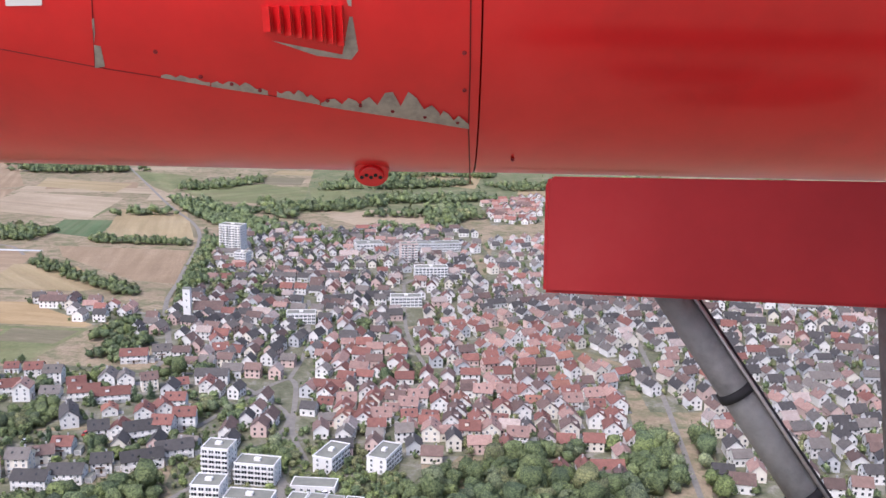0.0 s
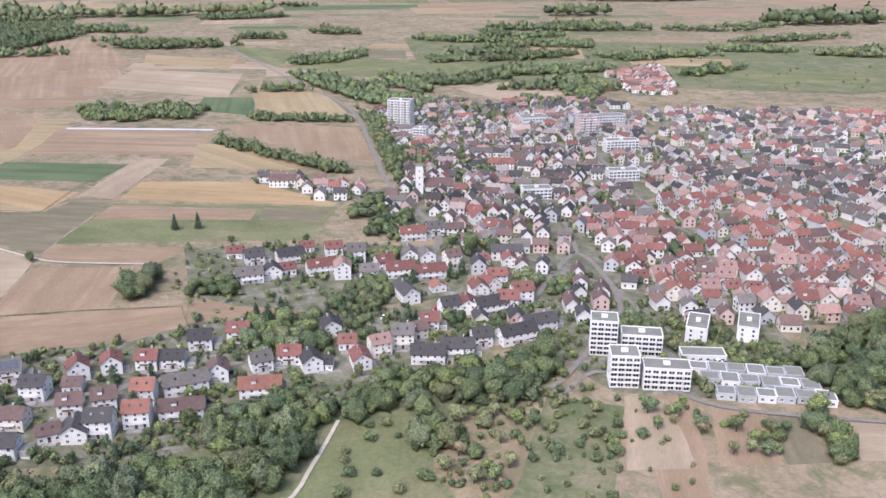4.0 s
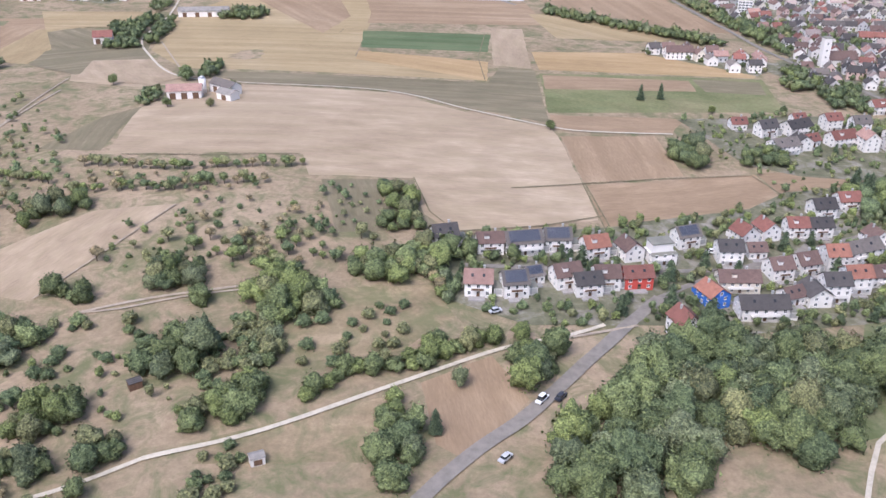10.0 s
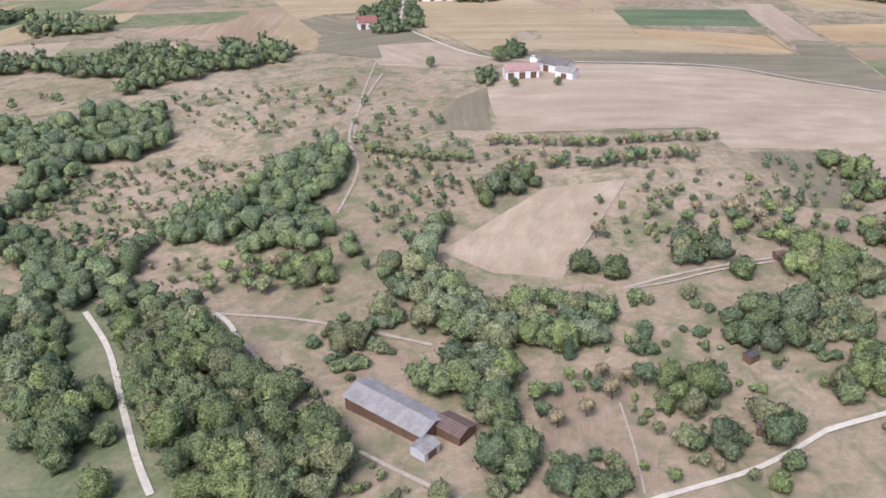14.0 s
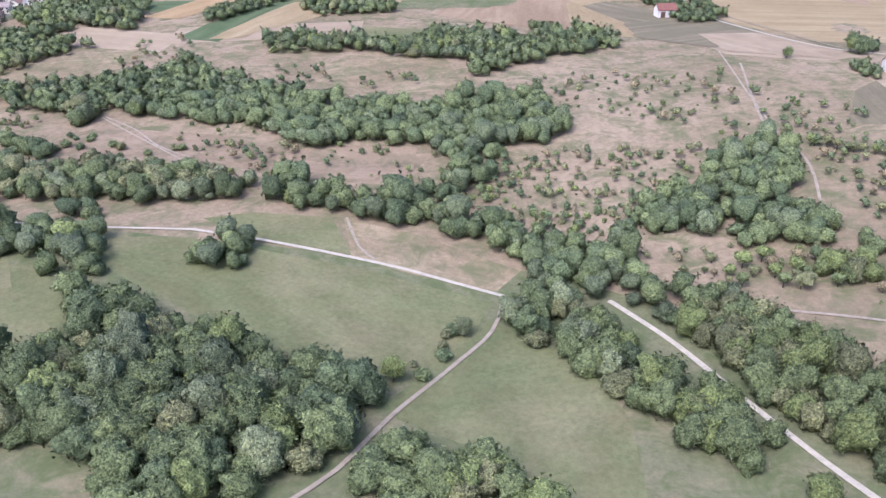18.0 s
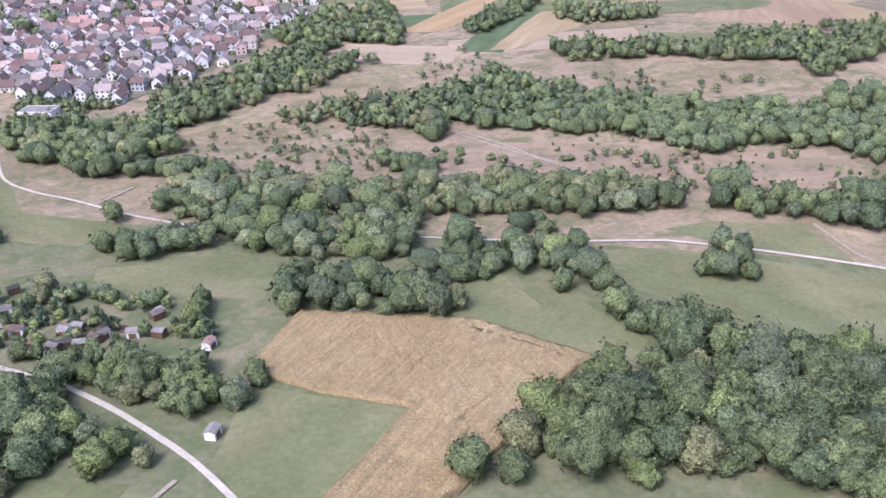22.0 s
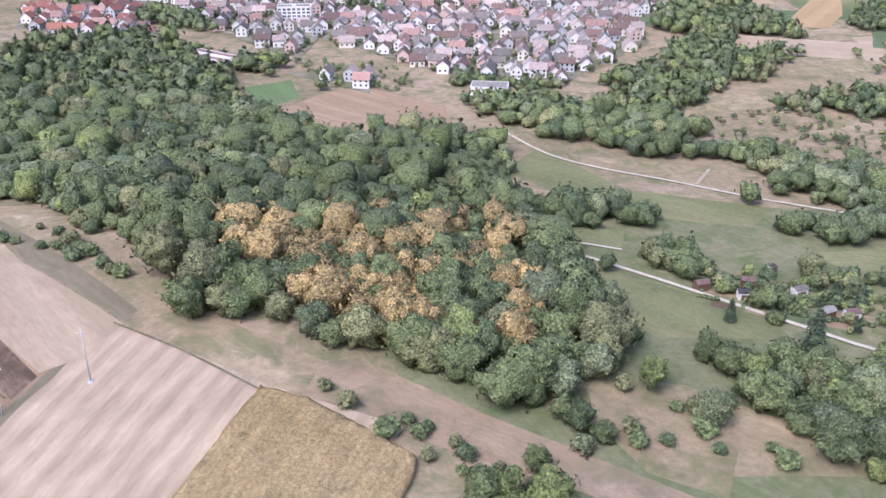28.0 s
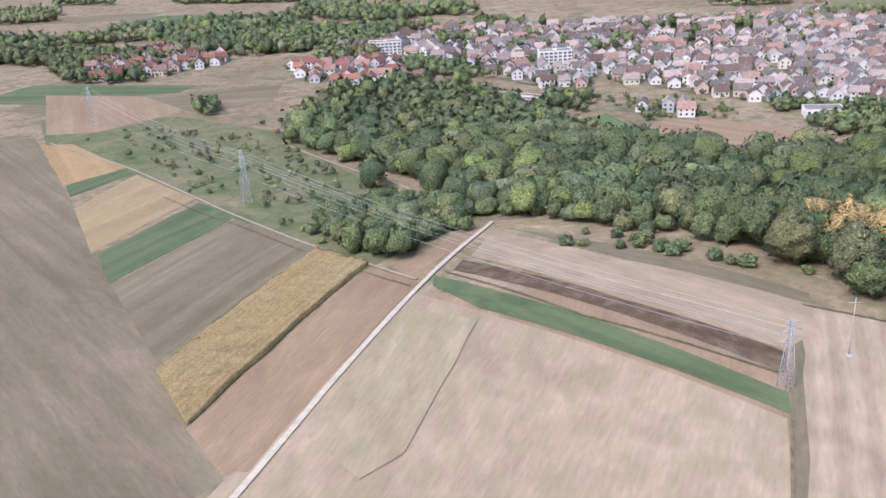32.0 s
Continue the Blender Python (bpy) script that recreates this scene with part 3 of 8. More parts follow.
field("drygrass",[(-997,384),(-945,376),(-945,357),(-959,355)])
field("meadow",[(-937,298),(-895,309),(-876,296),(-883,277),(-917,276),(-935,290)])
field("meadow",[(-826,282),(-812,292),(-799,267),(-771,239),(-780,236),(-825,260)])
field("maize",[(-893,182),(-884,190),(-874,182)])
field("meadow",[(-915,197),(-890,195),(-893,184),(-914,182)])
field("meadow",[(-963,236),(-943,237),(-935,222),(-950,215)])
field("meadow",[(-958,200),(-935,200),(-935,187),(-952,187)])
field("meadow",[(-996,277),(-971,260),(-970,244),(-979,242)])
field("redsoil",[(-842,390),(-829,423),(-779,373),(-805,367)])
field("redsoil",[(-743,380),(-706,381),(-721,341),(-735,346)])
field("drygrass",[(-956,435),(-916,489),(-840,530),(-847,490),(-875,440),(-893,415),(-928,418)])
field("meadow",[(-1011,282),(-965,257),(-960,243),(-992,238),(-1009,259)])
field("meadow",[(-1015,309),(-990,309),(-993,294),(-1011,293)])
field("earth",[(-1123,439),(-1091,474),(-1048,440),(-1053,415),(-1077,398)])
field("meadow",[(-1053,404),(-1038,413),(-1026,395),(-1032,387)])
field("drygrass",[(-1023,219),(-990,218),(-960,201),(-957,193),(-988,189),(-1019,205)])
field("drygrass",[(-1191,304),(-1156,298),(-1097,231),(-1064,214),(-1067,199),(-1109,222),(-1179,279)])
field("redsoil",[(-1063,214),(-1057,216),(-1031,201),(-987,179),(-989,172),(-1013,181),(-1046,193),(-1062,208)])
field("drygrass",[(-1011,220),(-993,211),(-984,197),(-989,183),(-1002,188),(-1010,201)])
field("fallow",[(-1589,410),(-1401,447),(-1281,269),(-1221,175),(-1265,134),(-1362,170)])
field("earth",[(-1218,132),(-1226,161),(-1213,194),(-1194,243),(-1111,223),(-1075,205),(-1046,184),(-1071,131)],76)
field("stubble",[(-1213,194),(-1194,243),(-1174,225),(-1123,183),(-1129,155),(-1134,131),(-1218,132),(-1226,161)],70)
field("combed",[(-1111,223),(-1075,205),(-1046,195),(-1071,131),(-1132,131),(-1127,155),(-1120,182)],76)
field("fallow",[(-1122,184),(-1113,221),(-1110,223),(-1120,182),(-1127,155),(-1130,155)])
field("grass",[(-1418,484),(-1344,486),(-1280,451),(-1208,336),(-1184,305),(-1210,264),(-1290,352),(-1369,400)])
field("pitch",[(-1148,473),(-1128,488),(-1118,460),(-1129,440)])
field("earth",[(-1125,433),(-1111,462),(-1092,482),(-1050,447),(-1046,418),(-1059,402),(-1077,396),(-1093,415)])
field("regrowth",[(-1196,235),(-1178,224),(-1184,199),(-1189,179),(-1196,173),(-1209,187)])
field("maize",[(-1074,202),(-1065,200),(-1055,194),(-1043,186),(-1043,182),(-1049,160),(-1051,148),(-1086,146),(-1086,158)])
field("crop",[(-1191,254),(-1177,241),(-1121,190),(-1122,184),(-1178,230),(-1190,246)])
field("soil",[(-1184,263),(-1158,239),(-1118,203),(-1120,196),(-1186,256)])
field("stubble",[(-1177,288),(-1144,251),(-1108,222),(-1111,210),(-1118,204),(-1147,228),(-1182,265)])
field("fallow",[(-1176,294),(-1157,275),(-1107,228),(-1108,223),(-1144,252)])
field("maize",[(-1228,286),(-1210,268),(-1234,193),(-1249,215)])
field("earth",[(-1209,266),(-1194,251),(-1217,177),(-1223,178),(-1234,192)])
field("fallow",[(-1265,325),(-1229,287),(-1251,220),(-1284,269)])
field("crop",[(-1285,345),(-1265,327),(-1285,270),(-1300,295)])
field("straw",[(-1324,383),(-1288,350),(-1302,295),(-1330,341)])
field("crop",[(-1347,369),(-1332,391),(-1326,384),(-1338,354)])
field("ochre",[(-1390,432),(-1376,434),(-1333,393),(-1348,369)])
field("earth",[(-1203,264),(-1179,298),(-1195,253)])
field("earth",[(-1447,547),(-1357,534),(-1347,495),(-1374,455),(-1398,452)])
field("fallow",[(-1386,539),(-1310,564),(-1305,519),(-1340,494)])
field("built",[(-308,297),(-284,311),(-236,326),(-216,342),(-170,353),(-122,358),(-103,334),(-123,298),(-139,283),(-198,255),(-242,246),(-279,239),(-288,239)])
field("built",[(-359,293),(-278,310),(-190,324),(-166,301),(-183,261),(-250,247),(-285,245),(-332,243),(-353,255)])
field("built",[(-236,425),(-156,437),(-95,429),(-106,369),(-161,353),(-203,358),(-223,369)])
field("built",[(-82,382),(-36,354),(15,339),(15,298),(3,263),(-63,279),(-78,308)])
field("earth",[(-34,265),(-18,262),(-24,230),(-43,231)])
field("fallow",[(-17,259),(-6,256),(-9,230),(-23,230)])
field("stubble",[(-60,276),(-46,272),(-50,231),(-71,232)])
field("stubble",[(4,253),(42,246),(37,229),(0,230)])
field("stubble",[(-514,282),(-477,316),(-447,318),(-479,259),(-499,266)])
field("redsoil",[(-493,215),(-472,216),(-465,202),(-472,174),(-495,176)])
field("redsoil",[(-552,237),(-525,232),(-522,210),(-539,220),(-547,220)])
field("redsoil",[(-727,383),(-686,379),(-701,351),(-732,354)])
field("redsoil",[(-824,414),(-742,391),(-740,353),(-756,369),(-801,380),(-846,386),(-833,408)])
road("track",0.8,[(-462,251),(-451,252),(-434,257),(-413,261)])
road("track",0.6,[(-448,317),(-465,285),(-479,260)])
road("gravel",1.6,[(-583,264),(-578,258),(-575,252)])
road("track",0.5,[(-474,203),(-474,187),(-475,173)])
road("track",0.9,[(-828,426),(-809,409),(-793,389),(-776,375)])
road("track",0.9,[(-540,490),(-545,423),(-546,376)])
road("gravel",1.4,[(-244,403),(-283,403),(-300,408),(-335,430),(-375,459),(-447,471),(-484,489),(-511,543),(-527,594),(-527,674),(-545,860)])
road("gravel",1.47,[(-430,189),(-427,190),(-403,198),(-367,217),(-341,231),(-321,238),(-309,244)])
road("asphalt",4.0,[(-402,128),(-378,158),(-355,186),(-336,204),(-315,229),(-297,250),(-288,260)])
road("asphalt",2.3,[(-288,260),(-272,271),(-242,287),(-193,310)])
road("asphalt",2.3,[(-348,276),(-294,276),(-246,281),(-235,288),(-215,309)])
road("gravel",1.33,[(-246,160),(-221,185),(-200,203),(-172,225),(-164,245),(-157,270)])
road("gravel",1.33,[(-95,164),(-123,180),(-151,196),(-181,203),(-220,204),(-245,197),(-255,186),(-266,168)])
road("track",1.12,[(-151,196),(-160,181),(-170,160)])
road("track",1.12,[(-333,233),(-299,244)])
road("asphalt",3.2,[(-369,1324),(-238,991),(-167,819),(-144,640),(-136,559),(-113,465),(-114,428)])
road("asphalt",2.3,[(-114,428),(-80,422),(-43,378),(-42,347)])
road("asphalt",2.3,[(-42,347),(-74,296),(-84,284)])
road("asphalt",2.5,[(-79,356),(-45,419),(-37,354),(-29,325)])
road("asphalt",2.5,[(15,618),(46,693),(50,801)])
road("asphalt",2.3,[(-48,574),(-41,474),(-45,419)])
road("asphalt",2.3,[(15,618),(14,504),(24,423)])
road("asphalt",2.5,[(-404,747),(-348,739),(-306,742),(-278,705)])
road("asphalt",2.5,[(-599,972),(-511,955),(-415,888),(-335,790)])
road("asphalt",2.3,[(145,494),(132,400),(113,289)])
road("track",1.12,[(-583,264),(-554,253),(-518,233)])
road("track",1.12,[(-580,262),(-574,250),(-565,235)])
road("gravel",1.33,[(-508,171),(-497,168),(-485,168),(-471,172),(-448,179),(-430,189)])
road("track",1.12,[(-536,193),(-523,182),(-508,171)])
road("track",1.12,[(-463,251),(-443,257),(-413,263)])
road("track",0.98,[(-513,582),(-480,491)])
road("gravel",1.47,[(-758,311),(-731,304),(-692,292),(-673,284),(-656,276)])
road("track",1.19,[(-705,183),(-696,194),(-685,216),(-670,240),(-660,257),(-656,275)])
road("gravel",1.75,[(-625,273),(-611,250),(-598,219),(-589,198),(-582,184)])
road("track",0.98,[(-708,322),(-702,303),(-696,295)])
road("track",1.05,[(-536,466),(-548,389),(-543,351),(-549,317)])
road("gravel",1.33,[(-1024,411),(-1008,384),(-989,369),(-969,359),(-941,343),(-913,331)])
road("gravel",1.33,[(-837,319),(-799,313),(-757,311)])
road("track",1.12,[(-959,355),(-951,372)])
road("gravel",1.6,[(-1006,286),(-982,269),(-955,249),(-942,240),(-922,232),(-905,222),(-890,211),(-879,202),(-870,193),(-865,187),(-850,166)])
road("track",1.12,[(-881,196),(-886,186)])
road("track",0.84,[(-829,425),(-801,396),(-779,373)])
road("gravel",1.2,[(-1008,296),(-993,292)])
road("gravel",1.5,[(-1238,104),(-1216,175),(-1209,198),(-1194,246),(-1179,294),(-1178,299)])
road("track",1.12,[(-1276,431),(-1250,401),(-1216,364),(-1206,346)])
road("track",0.98,[(-1387,435),(-1330,391),(-1265,327),(-1229,289),(-1195,252)])
road("verge",0.55,[(-297,343),(-296,305)])
road("verge",0.55,[(-297,343),(-262,351),(-224,357),(-216,332)])
road("verge",0.55,[(-348,299),(-319,305),(-295,315)])
road("verge",0.55,[(-480,367),(-444,362),(-408,363)])
road("verge",0.55,[(-363,342),(-358,313),(-350,299)])
road("verge",0.55,[(-383,477),(-322,483),(-321,539),(-311,605)])
road("verge",0.55,[(-294,306),(-296,343),(-326,336)])
road("verge",0.55,[(-405,607),(-403,620),(-313,613)])
road("verge",0.55,[(-1110,222),(-1092,213),(-1069,199)])
road("verge",0.55,[(-1122,184),(-1126,168),(-1129,155)])
road("verge",0.55,[(-1188,255),(-1155,221),(-1121,196)])
road("verge",0.55,[(-1301,352),(-1254,310),(-1213,265),(-1196,248)])
keep_open([(-1156,477),(-1125,495),(-1112,467),(-1080,408),(-1080,386),(-1092,385),(-1121,406),(-1142,441)])
keep_open([(-668,341),(-635,356),(-587,369),(-585,348),(-608,324),(-622,301),(-635,309),(-651,321)])
road("asphalt",4.5,[(-43,316),(-35,304),(-37,288),(-42,276)])
road("asphalt",2.2,[(-81,278),(-66,294),(-49,284),(-31,266),(-6,257),(25,250)])


# ---- trees ----
def ball():
    """A coarse round body of twenty faces."""
    g = (1 + 5 ** 0.5) / 2
    v = np.array([(-1, g, 0), (1, g, 0), (-1, -g, 0), (1, -g, 0), (0, -1, g), (0, 1, g), (0, -1, -g), (0, 1, -g), (g, 0, -1), (g, 0, 1), (-g, 0, -1), (-g, 0, 1)], float)
    f = np.array([(0, 11, 5), (0, 5, 1), (0, 1, 7), (0, 7, 10), (0, 10, 11), (1, 5, 9), (5, 11, 4), (11, 10, 2), (10, 7, 6), (7, 1, 8), (3, 9, 4), (3, 4, 2), (3, 2, 6), (3, 6, 8), (3, 8, 9), (4, 9, 5), (2, 4, 11), (6, 2, 10), (8, 6, 7), (9, 8, 1)])
    return v / np.linalg.norm(v[0]), f


BALL = ball()


def outward(near, far):
    """Soft shading normals that point away from the clump and from the crown's middle."""
    a = near / (np.linalg.norm(near, axis=1, keepdims=True) + 1e-6)
    b = far / (np.linalg.norm(far, axis=1, keepdims=True) + 1e-6)
    a = 0.5 * a + 0.5 * b
    return a / (np.linalg.norm(a, axis=1, keepdims=True) + 1e-6)


def soften(me, normals):
    at = me.attributes.new("custom_normal", "FLOAT_VECTOR", "POINT")
    at.data.foreach_set("vector", np.asarray(normals, np.float32).ravel())


def finer(v, f):
    """Each face of a round body split in four."""
    mid, verts, faces = {}, v.tolist(), []

    def middle(i, j):
        key = (min(i, j), max(i, j))
        if key not in mid:
            m = (np.array(verts[i]) + np.array(verts[j])) / 2
            mid[key] = len(verts)
            verts.append((m / np.linalg.norm(m)).tolist())
        return mid[key]
    for i, j, k in f.tolist():
        p, q, r = middle(i, j), middle(j, k), middle(k, i)
        faces += [(i, p, r), (p, j, q), (r, q, k), (p, q, r)]
    return np.array(verts), np.array(faces)


ROUND = [BALL]
for _ in range(3):
    ROUND.append(finer(*ROUND[-1]))


def crown(seed, r, low, high, lobes, leaves, size, level=2, skirt=0.0):
    """A leafy dome swelling into many uneven boughs, with small leaf sprays all over it; base of the tree at 0. skirt: how far the boughs hang out below."""
    rng = np.random.default_rng(seed)
    v, f = ROUND[level]
    mid, half = (low + high) / 2, (high - low) / 2
    d = rng.normal(0, 1, (lobes, 3))
    d[:, 2] = d[:, 2] * 0.8 + 0.3
    d /= np.linalg.norm(d, axis=1, keepdims=True)
    wide, tall = rng.uniform(0.34, 0.62, lobes) * (18 / lobes) ** 0.35, rng.uniform(0.3, 1.0, lobes)
    ang = np.arccos(np.clip(v @ d.T, -1, 1))
    bough = (tall * np.sqrt(np.maximum(0, 1 - (ang / wide) ** 2))).max(1)
    lean = 1 + 0.14 * (v @ rng.normal(0, 1, 3)) + 0.12 * np.sin(3.1 * (v @ rng.normal(0, 1, 3)) + rng.uniform(0, 6))
    e = rng.normal(0, 1, (lobes * 6, 3))
    e /= np.linalg.norm(e, axis=1, keepdims=True)
    twig = np.maximum(0, 1 - (np.arccos(np.clip(v @ e.T, -1, 1)) / 0.2) ** 2).max(1)
    p = v * ((0.52 + 0.42 * bough + 0.15 * twig) * lean * (1 + rng.normal(0, 0.06, len(v))))[:, None]
    p[:, :2] *= (1 + skirt * np.clip(-v[:, 2], 0, 0.8))[:, None]
    p = p * [r, r, half] + [0, 0, mid]
    n = np.zeros_like(p)
    fn = np.cross(p[f[:, 1]] - p[f[:, 0]], p[f[:, 2]] - p[f[:, 0]])
    for k in range(3):
        np.add.at(n, f[:, k], fn)
    n /= np.linalg.norm(n, axis=1, keepdims=True) + 1e-9
    n = 0.72 * n + 0.28 * v
    pick = rng.choice(np.nonzero(v[:, 2] > -0.75)[0], leaves)
    at = p[pick] + rng.normal(0, 0.09 * r, (leaves, 3)) + n[pick] * (r * rng.uniform(-0.02, 0.17, (leaves, 1)))
    t1 = np.cross(n[pick] + rng.normal(0, 0.8, (leaves, 3)), rng.normal(0, 1, (leaves, 3)))
    t1 /= np.linalg.norm(t1, axis=1, keepdims=True) + 1e-9
    t2 = np.cross(n[pick] + rng.normal(0, 0.5, (leaves, 3)), t1)
    h = size * rng.uniform(0.5, 1.35, (leaves, 1))
    tri = np.stack([at - t1 * h, at - t2 * h * 0.9, at + t1 * h + t2 * h * 0.7], 1).reshape(-1, 3)
    tf = np.arange(3 * leaves).reshape(-1, 3) + len(p)
    return np.concatenate([p, tri]), np.concatenate([f, tf]), np.concatenate([n, np.repeat(n[pick] + rng.normal(0, 0.28, (leaves, 3)), 3, 0)])


def conifer(seed, r, high, tiers, leaves):
    """Whorls of drooping branches, narrowing to the tip."""
    rng = np.random.default_rng(seed)
    vs, fs, ns, n = [], [], [], 0
    for k in range(tiers):
        u = k / tiers
        z, w = high * (0.12 + 0.86 * u), r * (1 - u) ** 0.85 + 0.15
        m = 9
        ang = np.arange(m) * 2 * math.pi / m + rng.uniform(0, 6)
        rad = w * rng.uniform(0.65, 1.15, m)
        ring = np.stack([rad * np.cos(ang), rad * np.sin(ang), z - 0.22 * rad + rng.normal(0, 0.1, m)], 1)
        top = np.array([[0, 0, z + high / tiers * 1.25]])
        vs.append(np.concatenate([ring, top]))
        ns.append(outward(vs[-1] - [0, 0, z - 0.3 * w], vs[-1] - [0, 0, z - w]))
        fs.append(np.array([[n + i, n + (i + 1) % m, n + m] for i in range(m)]))
        n += m + 1
    for k in range(leaves):
        u = rng.uniform(0, 0.95)
        z, w, a = high * (0.12 + 0.86 * u), (r * (1 - u) ** 0.85 + 0.1) * rng.uniform(0.6, 1.15), rng.uniform(0, 6.283)
        p, o = np.array([w * math.cos(a), w * math.sin(a), z]), np.array([math.cos(a), math.sin(a), -0.5])
        s = np.array([-math.sin(a), math.cos(a), 0]) * 0.28
        vs.append(np.array([p - s, p + s, p + o * 0.7]))
        ns.append(outward(vs[-1] - [0, 0, z - 0.3 * w], vs[-1] - [0, 0, z - w]))
        fs.append(np.array([[n, n + 1, n + 2]]))
        n += 3
    return np.concatenate(vs), np.concatenate(fs), np.concatenate(ns)


def trunk(bm, h, r, limbs, spread_out, seed):
    rng = random.Random(seed)
    tube(bm, (0, 0, -0.6), (0.1, 0.05, h), r, r * 0.55, 7)
    for k in range(limbs):
        a = 6.283 * k / limbs + rng.uniform(-0.4, 0.4)
        z = h * rng.uniform(0.6, 0.95)
        tube(bm, (0.05, 0.02, z), (spread_out * math.cos(a), spread_out * math.sin(a), z + spread_out * rng.uniform(0.6, 1.1)), r * 0.42, r * 0.15, 5)


# crowns for the woods: plain arrays, joined below
WOOD_NEAR = [crown(20 + k, 1.0, -0.95, 1.0, 34, 420, 0.08, 2, 0.25) for k in range(8)]
WOOD_MID = [crown(30 + k, 1.0, -0.95, 1.0, 26, 105, 0.115, 1, 0.25) for k in range(8)]
WOOD_FAR = [crown(40 + k, 1.0, -0.9, 1.0, 14, 34, 0.2, 0, 0.25) for k in range(8)]
WOOD_DISTANT = [crown(46 + k, 1.0, -0.9, 1.0, 10, 12, 0.3, 0, 0.25) for k in range(6)]
SMALL = [crown(50 + k, 1.0, -0.9, 1.0, 10, 26, 0.24, 0) for k in range(5)]
PALETTE = {
    "mix": ("leaf_mid", "leaf_mid", "leaf_mid", "leaf_dark", "leaf_light", "leaf_olive", "leaf_mid", "leaf_dark", "leaf_mid", "leaf_blue", "leaf_mid", "leaf_silver"),
    "dark": ("leaf_dark", "leaf_dark", "leaf_mid", "leaf_mid", "leaf_blue", "leaf_mid"),
    "bright": ("leaf_light", "leaf_mid", "leaf_mid", "leaf_light", "leaf_olive"),
    "olive": ("leaf_olive", "leaf_mid", "leaf_olive", "leaf_silver"),
    "autumn": ("leaf_mid", "leaf_yellow", "leaf_mid", "leaf_yellow", "leaf_yellow", "leaf_mid", "leaf_yellow", "leaf_dark"),
}
WOOD_LABEL = {
    "mix": "dense mixed broadleaf wood in late summer green", "dark": "dark green dense thicket of broadleaf trees", "bright": "light green broadleaf trees and bushes",
    "olive": "olive green broadleaf trees", "autumn": "broadleaf wood with yellowing crowns",
}
PLANTED = {}


BUILT = {}


def keep_clear(x, y, l, d, turn):
    """No tree stands where a building does."""
    c, s = math.cos(radians(turn)), math.sin(radians(turn))
    n = max(1, round(l / 5))
    for k in range(n):
        u = -l / 2 + l * (k + 0.5) / n
        a, b = x + u * c, y + u * s
        BUILT.setdefault((int(a // 8), int(b // 8)), []).append((a, b, d / 2 + 2.0))


def free_spot(x, y, gap):
    for i in (-1, 0, 1):
        for j in (-1, 0, 1):
            for a, b, r in BUILT.get((int(x // 8) + i, int(y // 8) + j), ()):
                if (a - x) ** 2 + (b - y) ** 2 < r * r:
                    return False
    cx, cy = int(x // 6), int(y // 6)
    for i in (-1, 0, 1):
        for j in (-1, 0, 1):
            for a, b in PLANTED.get((cx + i, cy + j), ()):
                if (a - x) ** 2 + (b - y) ** 2 < gap * gap:
                    return False
    PLANTED.setdefault((cx, cy), []).append((x, y))
    return True


